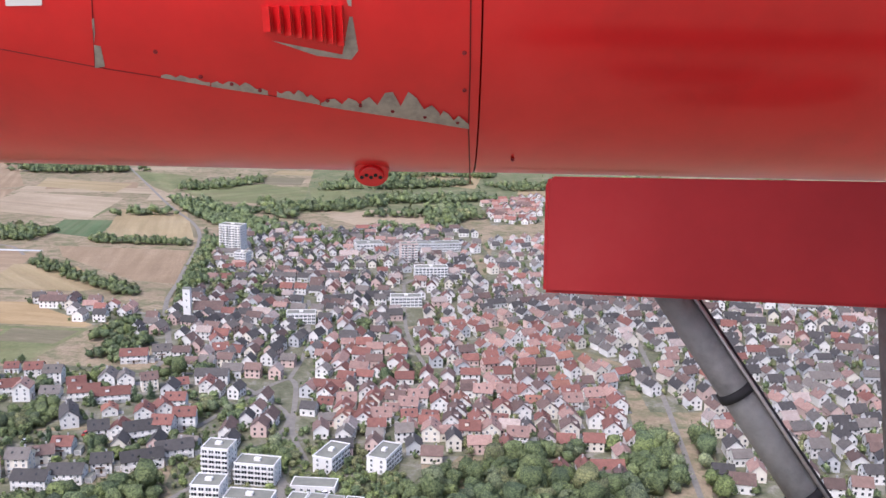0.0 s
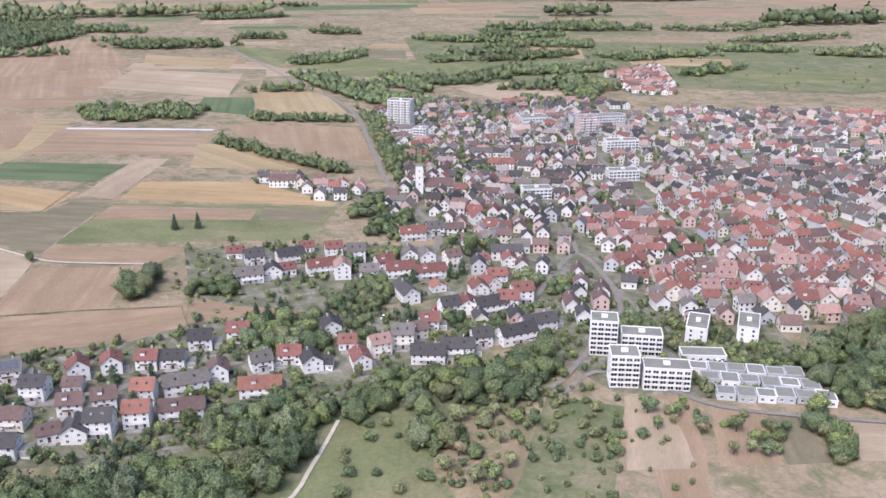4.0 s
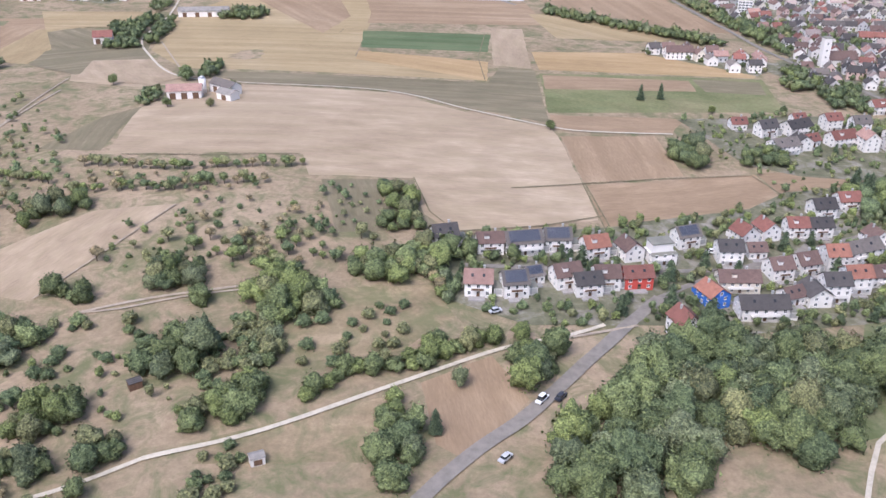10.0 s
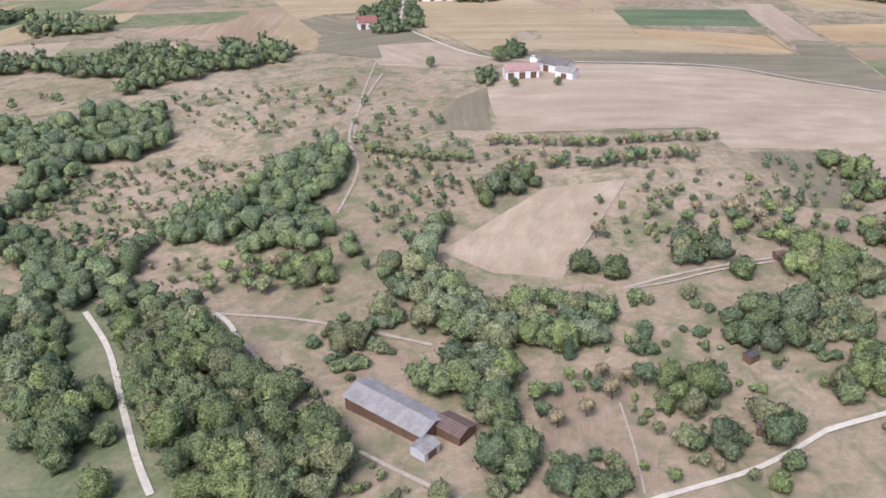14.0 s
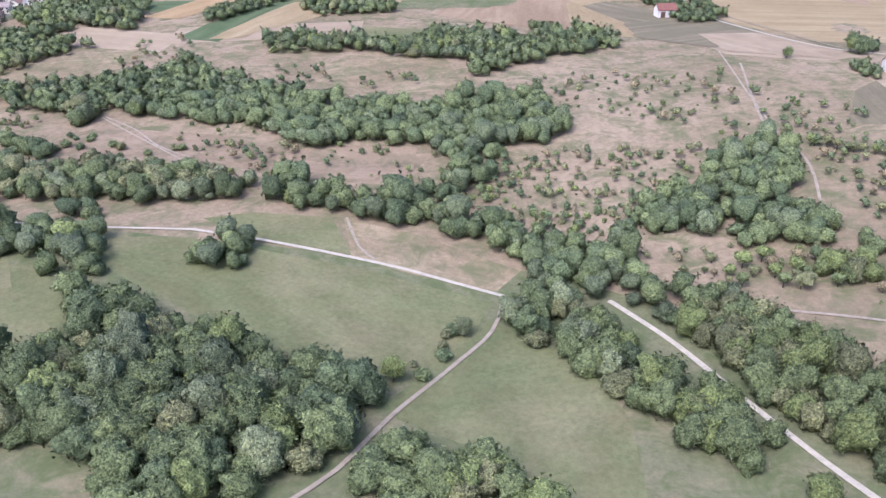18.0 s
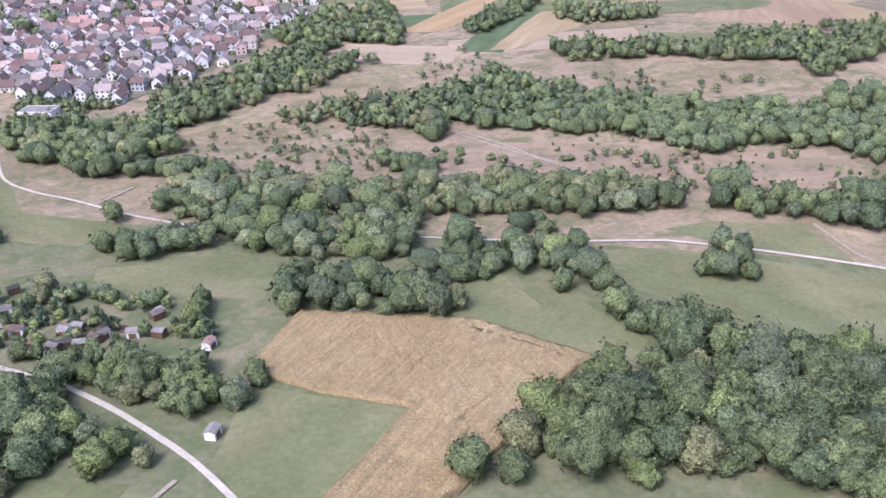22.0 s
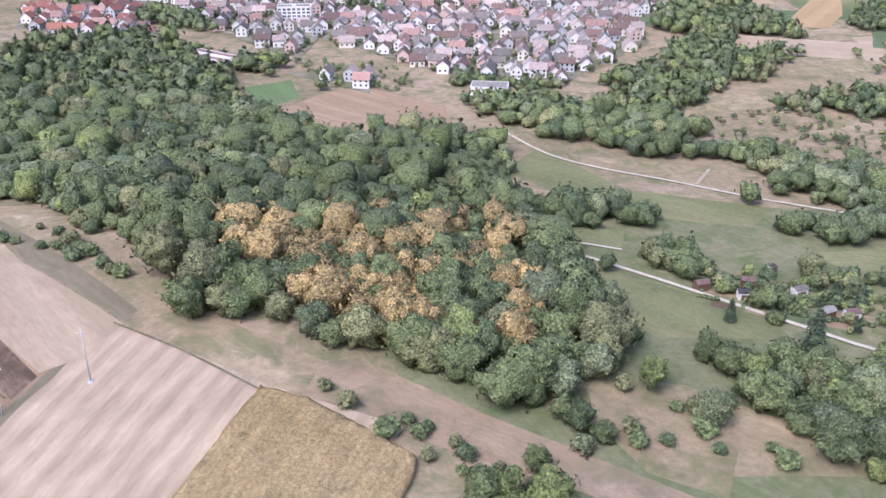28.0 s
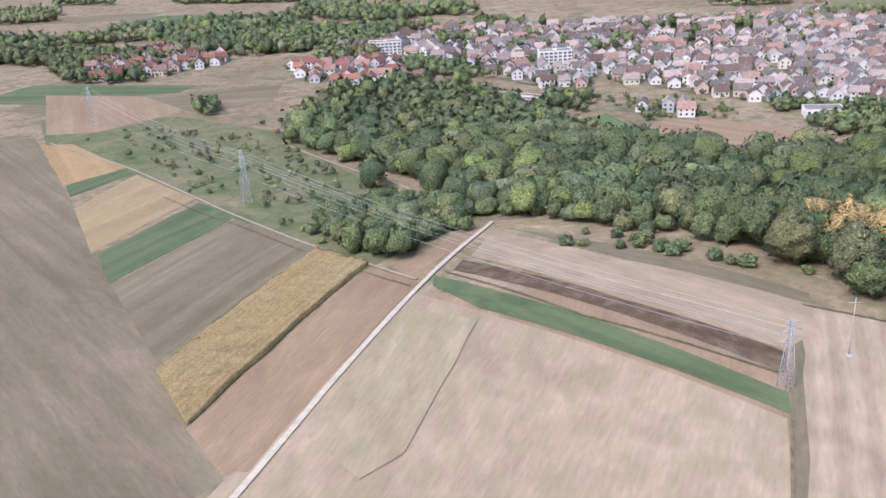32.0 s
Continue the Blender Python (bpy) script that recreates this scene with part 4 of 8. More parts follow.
def wood(kind, gap, pts, on_meadow=False):
    gap *= 1.06
    rng = random.Random(int(1000 * gap + 7 * pts[0][0] + 13 * pts[1][1]))
    xs, ys = [p[0] for p in pts], [p[1] for p in pts]
    mats = list(dict.fromkeys(PALETTE[kind]))
    vs, fs, index, ns, n = [], [], [], [], 0
    step = gap * 0.86
    y, odd = min(ys), 0
    while y < max(ys):
        x = min(xs) + (odd % 2) * step * 0.5
        while x < max(xs):
            px, py = x + rng.uniform(-0.4, 0.4) * step, y + rng.uniform(-0.4, 0.4) * step
            x += step
            ex, ey = px + 5 * noise.noise((px * 0.09, py * 0.09, 2.0)), py + 7 * noise.noise((px * 0.09, py * 0.09, 8.0))
            if not inside(ex, ey, pts) or not on_meadow and any(x0 < px < x1 and y0 < py < y1 and inside(px, py, q) for x0, x1, y0, y1, q in CLEAR) or on_road(px, py, gap * 0.66) or not free_spot(px, py, gap * 0.45):
                continue
            v, f, nv = WOOD_NEAR[rng.randrange(8)] if py < 265 else WOOD_MID[rng.randrange(8)] if py < 430 else WOOD_FAR[rng.randrange(8)] if py < 700 else WOOD_DISTANT[rng.randrange(6)]
            s = rng.uniform(0.68, 1.25)
            r, h = gap * 0.68 * s, gap * 0.66 * s * rng.uniform(0.75, 1.35)
            a = rng.uniform(0, 6.283)
            c, q = math.cos(a), math.sin(a)
            z = terrain(px, py) + h * 0.86
            w = np.empty_like(v)
            w[:, 0], w[:, 1], w[:, 2] = px + r * (v[:, 0] * c - v[:, 1] * q), py + r * (v[:, 0] * q + v[:, 1] * c), z + h * v[:, 2]
            u = np.empty_like(nv)
            u[:, 0], u[:, 1], u[:, 2] = nv[:, 0] * c - nv[:, 1] * q, nv[:, 0] * q + nv[:, 1] * c, nv[:, 2]
            ns.append(u)
            vs.append(w)
            fs.append(f + n)
            index.append(np.full(len(f), mats.index(rng.choice(PALETTE[kind]))))
            n += len(w)
        y += step * 0.9
        odd += 1
    if not vs:
        return None
    vs, fs, index = np.concatenate(vs), np.concatenate(fs), np.concatenate(index)
    me = bpy.data.meshes.new("woodland")
    me.vertices.add(len(vs))
    me.vertices.foreach_set("co", vs.astype(np.float32).ravel())
    me.loops.add(3 * len(fs))
    me.loops.foreach_set("vertex_index", fs.astype(np.int32).ravel())
    me.polygons.add(len(fs))
    me.polygons.foreach_set("loop_start", np.arange(0, 3 * len(fs), 3, dtype=np.int32))
    me.polygons.foreach_set("material_index", index.astype(np.int32))
    for m in mats:
        me.materials.append(MAT[m])
    me.update(calc_edges=True)
    soften(me, np.concatenate(ns))
    return tagged(new("woodland", me), WOOD_LABEL[kind], "woodland", kind="stuff")


# single trees: trunk with limbs, crown
def tree_kind(name, crown_data, leaf, trunk_args, label, category):
    ob = thing(name, pose(0, 0, -50), label, category)
    bm = bmesh.new()
    trunk(bm, *trunk_args)
    part("trunk", bm, "trunk", ob)
    v, f, nv = crown_data
    me = bpy.data.meshes.new("crown")
    me.from_pydata(v.tolist(), [], f.tolist())
    me.materials.append(MAT[leaf])
    soften(me, nv)
    c = new("crown", me)
    c.parent = ob
    return ob


def remove_thing(ob):
    for o in (*ob.children_recursive, ob):
        bpy.data.objects.remove(o)


TREES = {
    "orchard": [tree_kind("fruit_tree", crown(60 + k, 1.7 + 0.12 * k, 1.0, 4.0, 14, 260, 0.17, 2), leaf, (1.5, 0.16, 3, 0.9, k), "small round fruit tree standing in dry grass", "tree")
                for k, leaf in enumerate(("leaf_mid", "leaf_olive", "leaf_brown", "leaf_light", "leaf_dark", "leaf_olive"))],
    "bush": [tree_kind("bush", crown(80 + k, 1.8, -0.1, 2.5, 12, 230, 0.18, 2, 0.2), leaf, (0.8, 0.1, 4, 0.6, k), "low rounded bush on the grass", "bush")
             for k, leaf in enumerate(("leaf_mid", "leaf_olive", "leaf_dark"))],
    "garden": [tree_kind("garden_tree", crown(90 + k, 1.5, 0.4, 3.4, 13, 230, 0.16, 2), leaf, (1.0, 0.12, 3, 0.7, k), "small leafy tree in an allotment garden", "tree")
               for k, leaf in enumerate(("leaf_mid", "leaf_dark", "leaf_light"))] + [tree_kind("conifer", conifer(95, 1.3, 5.5, 10, 120), "needle", (2.0, 0.14, 0, 0.5, 1), "dark slender garden conifer", "tree")],
    "broad": [tree_kind("broadleaf_tree", crown(100 + k, 4.2, 0.9, 9.5, 36, 1500, 0.23, 3, 0.1), leaf, (3.6, 0.34, 5, 2.0, k), "large round broadleaf tree standing alone", "tree")
              for k, leaf in enumerate(("leaf_mid", "leaf_dark", "leaf_light", "leaf_silver", "leaf_olive"))],
    "fir": [tree_kind("conifer", conifer(110 + k, 2.6, 11.0, 15, 260), "needle", (5.0, 0.28, 0, 0.5, k), "tall dark green conifer", "tree") for k in range(2)],
}


def plant(kind, x, y, size, turn, pick, group):
    ob = copy_thing(TREES[kind][pick % len(TREES[kind])], pose(x, y, terrain(x, y), 0, 0, turn) @ Matrix.Diagonal((size, size, size, 1)))
    return tagged(ob, group=group)


def scat(kind, count, pts):
    """Trees standing apart inside an outline."""
    rng = random.Random(int(count + 3 * pts[0][0] + 5 * pts[1][1]))
    xs, ys = [p[0] for p in pts], [p[1] for p in pts]
    group = {"orchard": "fruit trees of the orchard slopes", "bush": "bushes on the meadows", "garden": "trees of the allotments"}[kind]
    done = tries = 0
    vs, fs, ns, n = [], [], [], 0
    while done < count and tries < count * 30:
        tries += 1
        x, y = rng.uniform(min(xs), max(xs)), rng.uniform(min(ys), max(ys))
        if inside(x, y, pts) and not on_road(x, y, 1.5) and free_spot(x, y, 3.0):
            done += 1
            if y < 292 or kind != "orchard":
                plant(kind, x, y, rng.uniform(0.7, 1.5) ** 1.1, rng.uniform(0, 360), rng.randrange(12), group)
                continue
            v, f, nv = SMALL[rng.randrange(4)]
            ns.append(nv)
            r = rng.uniform(1.0, 2.6)
            vs.append(v * [r, r, r * 0.9] + [x, y, terrain(x, y) + r * 1.05])
            fs.append((f + n, rng.randrange(4)))
            n += len(v)
    if vs:
        idx = np.concatenate([np.full(len(f), k) for f, k in fs])
        ob = tagged(mesh_object("far_fruit_trees", np.concatenate(vs).tolist(), np.concatenate([f for f, _ in fs]).tolist(), ["leaf_mid", "leaf_olive", "leaf_brown", "leaf_dark"], idx.tolist()), "small fruit trees scattered over the dry slope", "trees", kind="stuff")
        soften(ob.data, np.concatenate(ns))


def tree_row(count, pts):
    """Fruit trees planted in a bent line."""
    rng = random.Random(int(count + pts[0][0]))
    legs = [math.dist(p, q) for p, q in zip(pts, pts[1:])]
    for k in range(count):
        d = sum(legs) * (k + rng.uniform(-0.25, 0.25)) / count
        j = 0
        while j < len(legs) - 1 and d > legs[j]:
            d -= legs[j]
            j += 1
        (x0, y0), (x1, y1) = pts[j], pts[j + 1]
        x, y = x0 + (x1 - x0) * d / legs[j] + rng.uniform(-0.7, 0.7), y0 + (y1 - y0) * d / legs[j] + rng.uniform(-0.9, 0.9)
        plant("orchard", x, y, rng.uniform(0.75, 1.3), rng.uniform(0, 360), rng.randrange(12), "fruit trees in a planted row")


# ---- houses ----
ROOF_OF = {"r": "roof_red", "o": "roof_orange", "b": "roof_brown", "d": "roof_dark", "g": "roof_grey", "p": "roof_rose", "s": "roof_grey", "R": "roof_red", "U": "roof_orange"}
ROOF_WORD = {"r": "red tiled", "o": "orange tiled", "b": "brown tiled", "d": "dark slate-grey tiled", "g": "grey tiled", "p": "faded pink tiled", "s": "solar-panelled grey", "R": "red tiled", "U": "orange tiled"}
# ridge length, depth, eaves, rise
HOUSE_SIZE = {"s": (6.6, 6.2, 3.2, 2.4), "m": (8.4, 7.4, 4.7, 2.9), "t": (8.4, 7.8, 6.3, 2.9), "L": (14.0, 7.8, 4.7, 3.0)}


def window_mesh():
    """A window in one piece: white frame with a mullion and a projecting sill, two dark panes set back in it."""
    bm = bmesh.new()
    xs, zs = (-0.5, -0.42, -0.035, 0.035, 0.42, 0.5), (-0.66, -0.52, 0.52, 0.6)
    grid = [[bm.verts.new((x, -0.11 if z < -0.6 else -0.06, z)) for x in xs] for z in zs]
    cells = {(i, j): bm.faces.new((grid[j][i], grid[j][i + 1], grid[j + 1][i + 1], grid[j + 1][i])) for j in range(3) for i in range(5)}
    rim = [e for e in bm.edges if e.is_boundary]
    for g in bmesh.ops.extrude_edge_only(bm, edges=rim)["geom"]:
        if isinstance(g, bmesh.types.BMVert):
            g.co.y = 0.02
    for key in ((1, 1), (3, 1)):
        made = bmesh.ops.extrude_face_region(bm, geom=[cells[key]])["geom"]
        bmesh.ops.delete(bm, geom=[cells[key]], context="FACES_ONLY")
        for g in made:
            if isinstance(g, bmesh.types.BMVert):
                g.co.y = -0.015
            elif isinstance(g, bmesh.types.BMFace):
                g.material_index = 1
    bmesh.ops.recalc_face_normals(bm, faces=bm.faces[:])
    me = bpy.data.meshes.new("window")
    bm.to_mesh(me)
    bm.free()
    for k in ("white_paint", "glass"):
        me.materials.append(MAT[k])
    return me


WINDOW = window_mesh()


def door_mesh():
    bm = bmesh.new()
    box(bm, -0.5, 0.5, -0.05, 0.02, 0, 2.05, 0)
    box(bm, -0.42, 0.42, -0.07, 0.0, 1.2, 1.9, 1)
    box(bm, -0.7, 0.7, -0.5, 0.0, -0.15, 0.0, 2)
    me = bpy.data.meshes.new("door")
    bm.to_mesh(me)
    bm.free()
    for k in ("timber", "glass", "concrete"):
        me.materials.append(MAT[k])
    return me


DOOR = door_mesh()


def house_kind(code):
    """code: roof letter, side towards the valley (g gable, e eaves, c cream eaves, E coloured, f stepped flat), size letter."""
    roof, side, size = code
    l, d, e, rise = HOUSE_SIZE[size]
    wall = {"R": "red_wall", "U": "blue_wall"}.get(roof, "cream_wall" if side == "c" else "white_wall")
    label = f"{wall.split('_')[0]} rendered {'long row' if size == 'L' else 'detached'} house with {ROOF_WORD[roof]} roof"
    if side == "f":
        label = "white modern stepped house with grey flat roofs"
    ob = thing("house", pose(0, 0, -60), label, "house", "houses of the hillside town")
    hl, hd = l / 2, d / 2
    bm = bmesh.new()
    if side == "f":
        box(bm, -hl, hl, -hd, hd, -2.5, e * 0.62)
        box(bm, -hl + 0.8, hl - 0.8, -hd + 2.2, hd, e * 0.62, e * 1.15)
        part("wall", bm, wall, ob)
        bm = bmesh.new()
        box(bm, -hl - 0.2, hl + 0.2, -hd - 0.2, -hd + 2.2, e * 0.62, e * 0.62 + 0.2)
        box(bm, -hl + 0.5, hl - 0.5, -hd + 1.9, hd + 0.2, e * 1.15, e * 1.15 + 0.25)
        part("roof", bm, "flat_roof", ob)
    else:
        v = [bm.verts.new(p) for p in ((-hl, -hd, -2.5), (hl, -hd, -2.5), (hl, hd, -2.5), (-hl, hd, -2.5), (-hl, -hd, e), (hl, -hd, e), (hl, hd, e), (-hl, hd, e), (-hl, 0, e + rise), (hl, 0, e + rise))]
        for q in ((0, 1, 5, 4), (2, 3, 7, 6), (1, 2, 6, 9, 5), (3, 0, 4, 8, 7), (3, 2, 1, 0), (4, 5, 9, 8), (6, 7, 8, 9)):
            bm.faces.new([v[i] for i in q])
        part("wall", bm, wall, ob)
        bm = bmesh.new()
        o, n = 0.45, rise / hd
        for sgn in (-1, 1):
            ys = (0.0, sgn * (hd + o))
            top = [(x, y, e + rise - abs(y) * n + 0.16) for x, y in ((-hl - o, ys[0]), (hl + o, ys[0]), (hl + o, ys[1]), (-hl - o, ys[1]))]
            a = [bm.verts.new(p) for p in top] + [bm.verts.new((p[0], p[1], p[2] - 0.17)) for p in top]
            for q in ((0, 1, 2, 3), (7, 6, 5, 4), (0, 4, 5, 1), (1, 5, 6, 2), (2, 6, 7, 3), (3, 7, 4, 0)):
                bm.faces.new([a[i] for i in (q if sgn < 0 else q[::-1])])
        bmesh.ops.recalc_face_normals(bm, faces=bm.faces[:])
        part("roof", bm, ROOF_OF[roof], ob)
        bm = bmesh.new()
        box(bm, hl * 0.35, hl * 0.35 + 0.6, 0.5, 1.1, e + rise - 1.0, e + rise + 0.7)
        box(bm, hl * 0.35 - 0.08, hl * 0.35 + 0.68, 0.42, 1.18, e + rise + 0.7, e + rise + 0.82)
        part("chimney", bm, "concrete", ob)
        tilt = math.degrees(math.atan(n))
        if roof == "s":
            bm = bmesh.new()
            w = math.hypot(hd, rise) * 0.8
            box(bm, -hl * 0.86, hl * 0.86, -w / 2, w / 2, 0, 0.08)
            p = part("solar_panel", bm, "solar", ob, "dark blue framed solar panels")
            p.matrix_basis = pose(0, -hd / 2, e + rise / 2 + 0.24, tilt)
        elif size in "mL" and roof in "rob" and side != "g":
            bm = bmesh.new()
            box(bm, -0.8, 0.8, -1.1, 0.9, -0.3, 1.0)
            box(bm, -1.0, 1.0, -1.3, 0.9, 1.0, 1.14, 1)
            p = part("dormer", bm, [wall, ROOF_OF[roof]], ob)
            p.matrix_basis = pose(hl * -0.3, -hd * 0.45, e + rise * 0.5)
        else:
            for x in (-hl * 0.45, hl * 0.4):
                bm = bmesh.new()
                box(bm, -0.4, 0.4, -0.5, 0.5, 0, 0.08)
                p = part("skylight", bm, "glass", ob)
                p.matrix_basis = pose(x, -hd * 0.5, e + rise * 0.5 + 0.18, tilt)
    # windows, storey by storey
    levels = [z for z in (1.3, 3.6, 5.4) if z < e - 0.4]
    n = max(2, round(l / 2.6))
    for sgn in (-1,) if side != "g" else (-1, 1):
        for z in levels:
            for k in range(n):
                x = -hl + l * (k + 0.5) / n
                if z == levels[0] and sgn < 0 and k == n // 2:
                    shared_part("door", DOOR, ob, pose(x, -hd - 0.01, 0.1))
                    continue
                if side == "f" and z > e * 0.6:
                    continue
                shared_part("window", WINDOW, ob, pose(x, sgn * (hd + 0.01), z, 0, 0, 0 if sgn < 0 else 180))
    for sgn in (-1, 1):
        for z in levels + ([e + rise * 0.3] if side != "f" else []):
            for y in (-hd * 0.45, hd * 0.45) if z < e else (0.0,):
                if not (side == "f" and z > e * 0.6):
                    shared_part("window", WINDOW, ob, pose(sgn * (hl + 0.01), y, z, 0, 0, 90 * sgn))
    if size in "mL" and side in "eg":
        bm = bmesh.new()
        box(bm, hl + 0.6, hl + 3.4, -2.2, 2.4, -1.5, 2.2)
        box(bm, hl + 0.5, hl + 3.5, -2.3, 2.5, 2.2, 2.36, 1)
        box(bm, hl + 0.9, hl + 3.1, -2.26, -2.2, 0.1, 1.9, 2)
        part("garage", bm, [wall, "flat_roof", "concrete"], ob, "flat-roofed garage beside the house")
    if size in "smt":
        bm = bmesh.new()
        box(bm, -hl * 0.7, hl * 0.5, -hd - 2.4, -hd - 0.02, -1.2, 0.12)
        part("terrace", bm, "paving", ob, "pale paved terrace")
    if size == "m" and side == "e":
        bm = bmesh.new()
        box(bm, -hl * 0.5, hl * 0.4, -hd - 1.1, -hd, 2.45, 2.58)
        box(bm, -hl * 0.5, hl * 0.4, -hd - 1.1, -hd - 1.03, 2.58, 3.3, 1)
        part("balcony", bm, ["white_wall", "timber"], ob)
    if size in "tL" and side != "g":
        bm = bmesh.new()
        box(bm, -hl * 0.6, hl * 0.6, -hd - 1.3, -hd, 2.3, 2.45)
        box(bm, -hl * 0.6, hl * 0.6, -hd - 1.3, -hd - 1.24, 2.45, 3.3)
        part("balcony", bm, "white_wall", ob)
    return ob


KINDS, HOMES = {}, []


def home(code, x, y):
    """One house of the near rows."""
    if code not in KINDS:
        KINDS[code] = house_kind(code)
    rng = random.Random(int(x * 31 + y * 17))
    turn = (90 if code[1] == "g" else 0) + 8 + rng.uniform(-14, 14)
    HOMES.append((x, y))
    keep_clear(x, y, 9, 8, turn)
    return copy_thing(KINDS[code], pose(x, y, terrain(x, y) + 0.25, 0, 0, turn) @ Matrix.Diagonal((rng.uniform(0.86, 1.08), rng.uniform(0.92, 1.05), rng.uniform(0.84, 1.02), 1)))


class Joined:
    """Many far houses in one mesh."""

    def __init__(self, mats):
        self.v, self.f, self.m, self.mats = [], [], [], mats

    def add(self, pts, faces, mat, m):
        n = len(self.v)
        self.v += [tuple(m @ Vector(p)) for p in pts]
        self.f += [tuple(n + i for i in q) for q in faces]
        self.m += [self.mats.index(mat)] * len(faces)

    def house(self, m, l, d, e, rise, roof, wall):
        hl, hd, o = l / 2, d / 2, 0.4
        n = rise / hd
        self.add([(-hl, -hd, -2), (hl, -hd, -2), (hl, hd, -2), (-hl, hd, -2), (-hl, -hd, e), (hl, -hd, e), (hl, hd, e), (-hl, hd, e), (-hl, 0, e + rise), (hl, 0, e + rise)],
                 [(0, 1, 5, 4), (2, 3, 7, 6), (1, 2, 6, 9, 5), (3, 0, 4, 8, 7)], wall, m)
        self.add([(-hl - o, -hd - o, e - o * n + 0.1), (hl + o, -hd - o, e - o * n + 0.1), (hl + o, 0, e + rise + 0.1), (-hl - o, 0, e + rise + 0.1), (-hl - o, hd + o, e - o * n + 0.1), (hl + o, hd + o, e - o * n + 0.1),
                  (-hl - o, -hd - o, e - o * n - 0.1), (hl + o, -hd - o, e - o * n - 0.1)], [(0, 1, 2, 3), (3, 2, 5, 4), (6, 7, 1, 0)], roof, m)
        self.add([(hl * 0.3, 0.3, e + rise - 0.8), (hl * 0.3 + 0.6, 0.3, e + rise - 0.8), (hl * 0.3 + 0.6, 0.9, e + rise - 0.8), (hl * 0.3, 0.9, e + rise - 0.8), (hl * 0.3, 0.3, e + rise + 0.7), (hl * 0.3 + 0.6, 0.3, e + rise + 0.7), (hl * 0.3 + 0.6, 0.9, e + rise + 0.7), (hl * 0.3, 0.9, e + rise + 0.7)],
                 [(0, 1, 5, 4), (1, 2, 6, 5), (2, 3, 7, 6), (3, 0, 4, 7), (4, 5, 6, 7)], "concrete", m)
        for z in (1.4, 3.5):
            if z > e - 0.5:
                continue
            k = max(2, round(l / 2.8))
            for i in range(k):
                x = -hl + l * (i + 0.5) / k
                self.add([(x - 0.45, -hd - 0.03, z - 0.55), (x + 0.45, -hd - 0.03, z - 0.55), (x + 0.45, -hd - 0.03, z + 0.55), (x - 0.45, -hd - 0.03, z + 0.55)], [(0, 1, 2, 3)], "glass", m)
            for sx in (-1, 1):
                for y in (-hd * 0.45, hd * 0.45):
                    x = sx * (hl + 0.03)
                    q = (0, 1, 2, 3) if sx > 0 else (3, 2, 1, 0)
                    self.add([(x, y - 0.45, z - 0.55), (x, y + 0.45, z - 0.55), (x, y + 0.45, z + 0.55), (x, y - 0.45, z + 0.55)], [q], "glass", m)


TOWN_ROOFS = {
    "old": ("roof_red", "roof_red", "roof_orange", "roof_rose", "roof_brown", "roof_red", "roof_rose"),
    "mixed": ("roof_brown", "roof_dark", "roof_grey", "roof_grey", "roof_red", "roof_dark", "roof_brown", "roof_rose", "roof_pale", "roof_dark"),
    "grey": ("roof_dark", "roof_grey", "roof_dark", "roof_brown"),
    "pale": ("roof_rose", "roof_brown", "roof_grey", "roof_pale", "roof_brown", "roof_grey", "roof_pale"),
}
TOWN_WALLS = ("white_wall", "white_wall", "white_wall", "cream_wall", "white_wall", "pink_wall", "grey_wall")
SINGLE = {}
BLOCKED = []


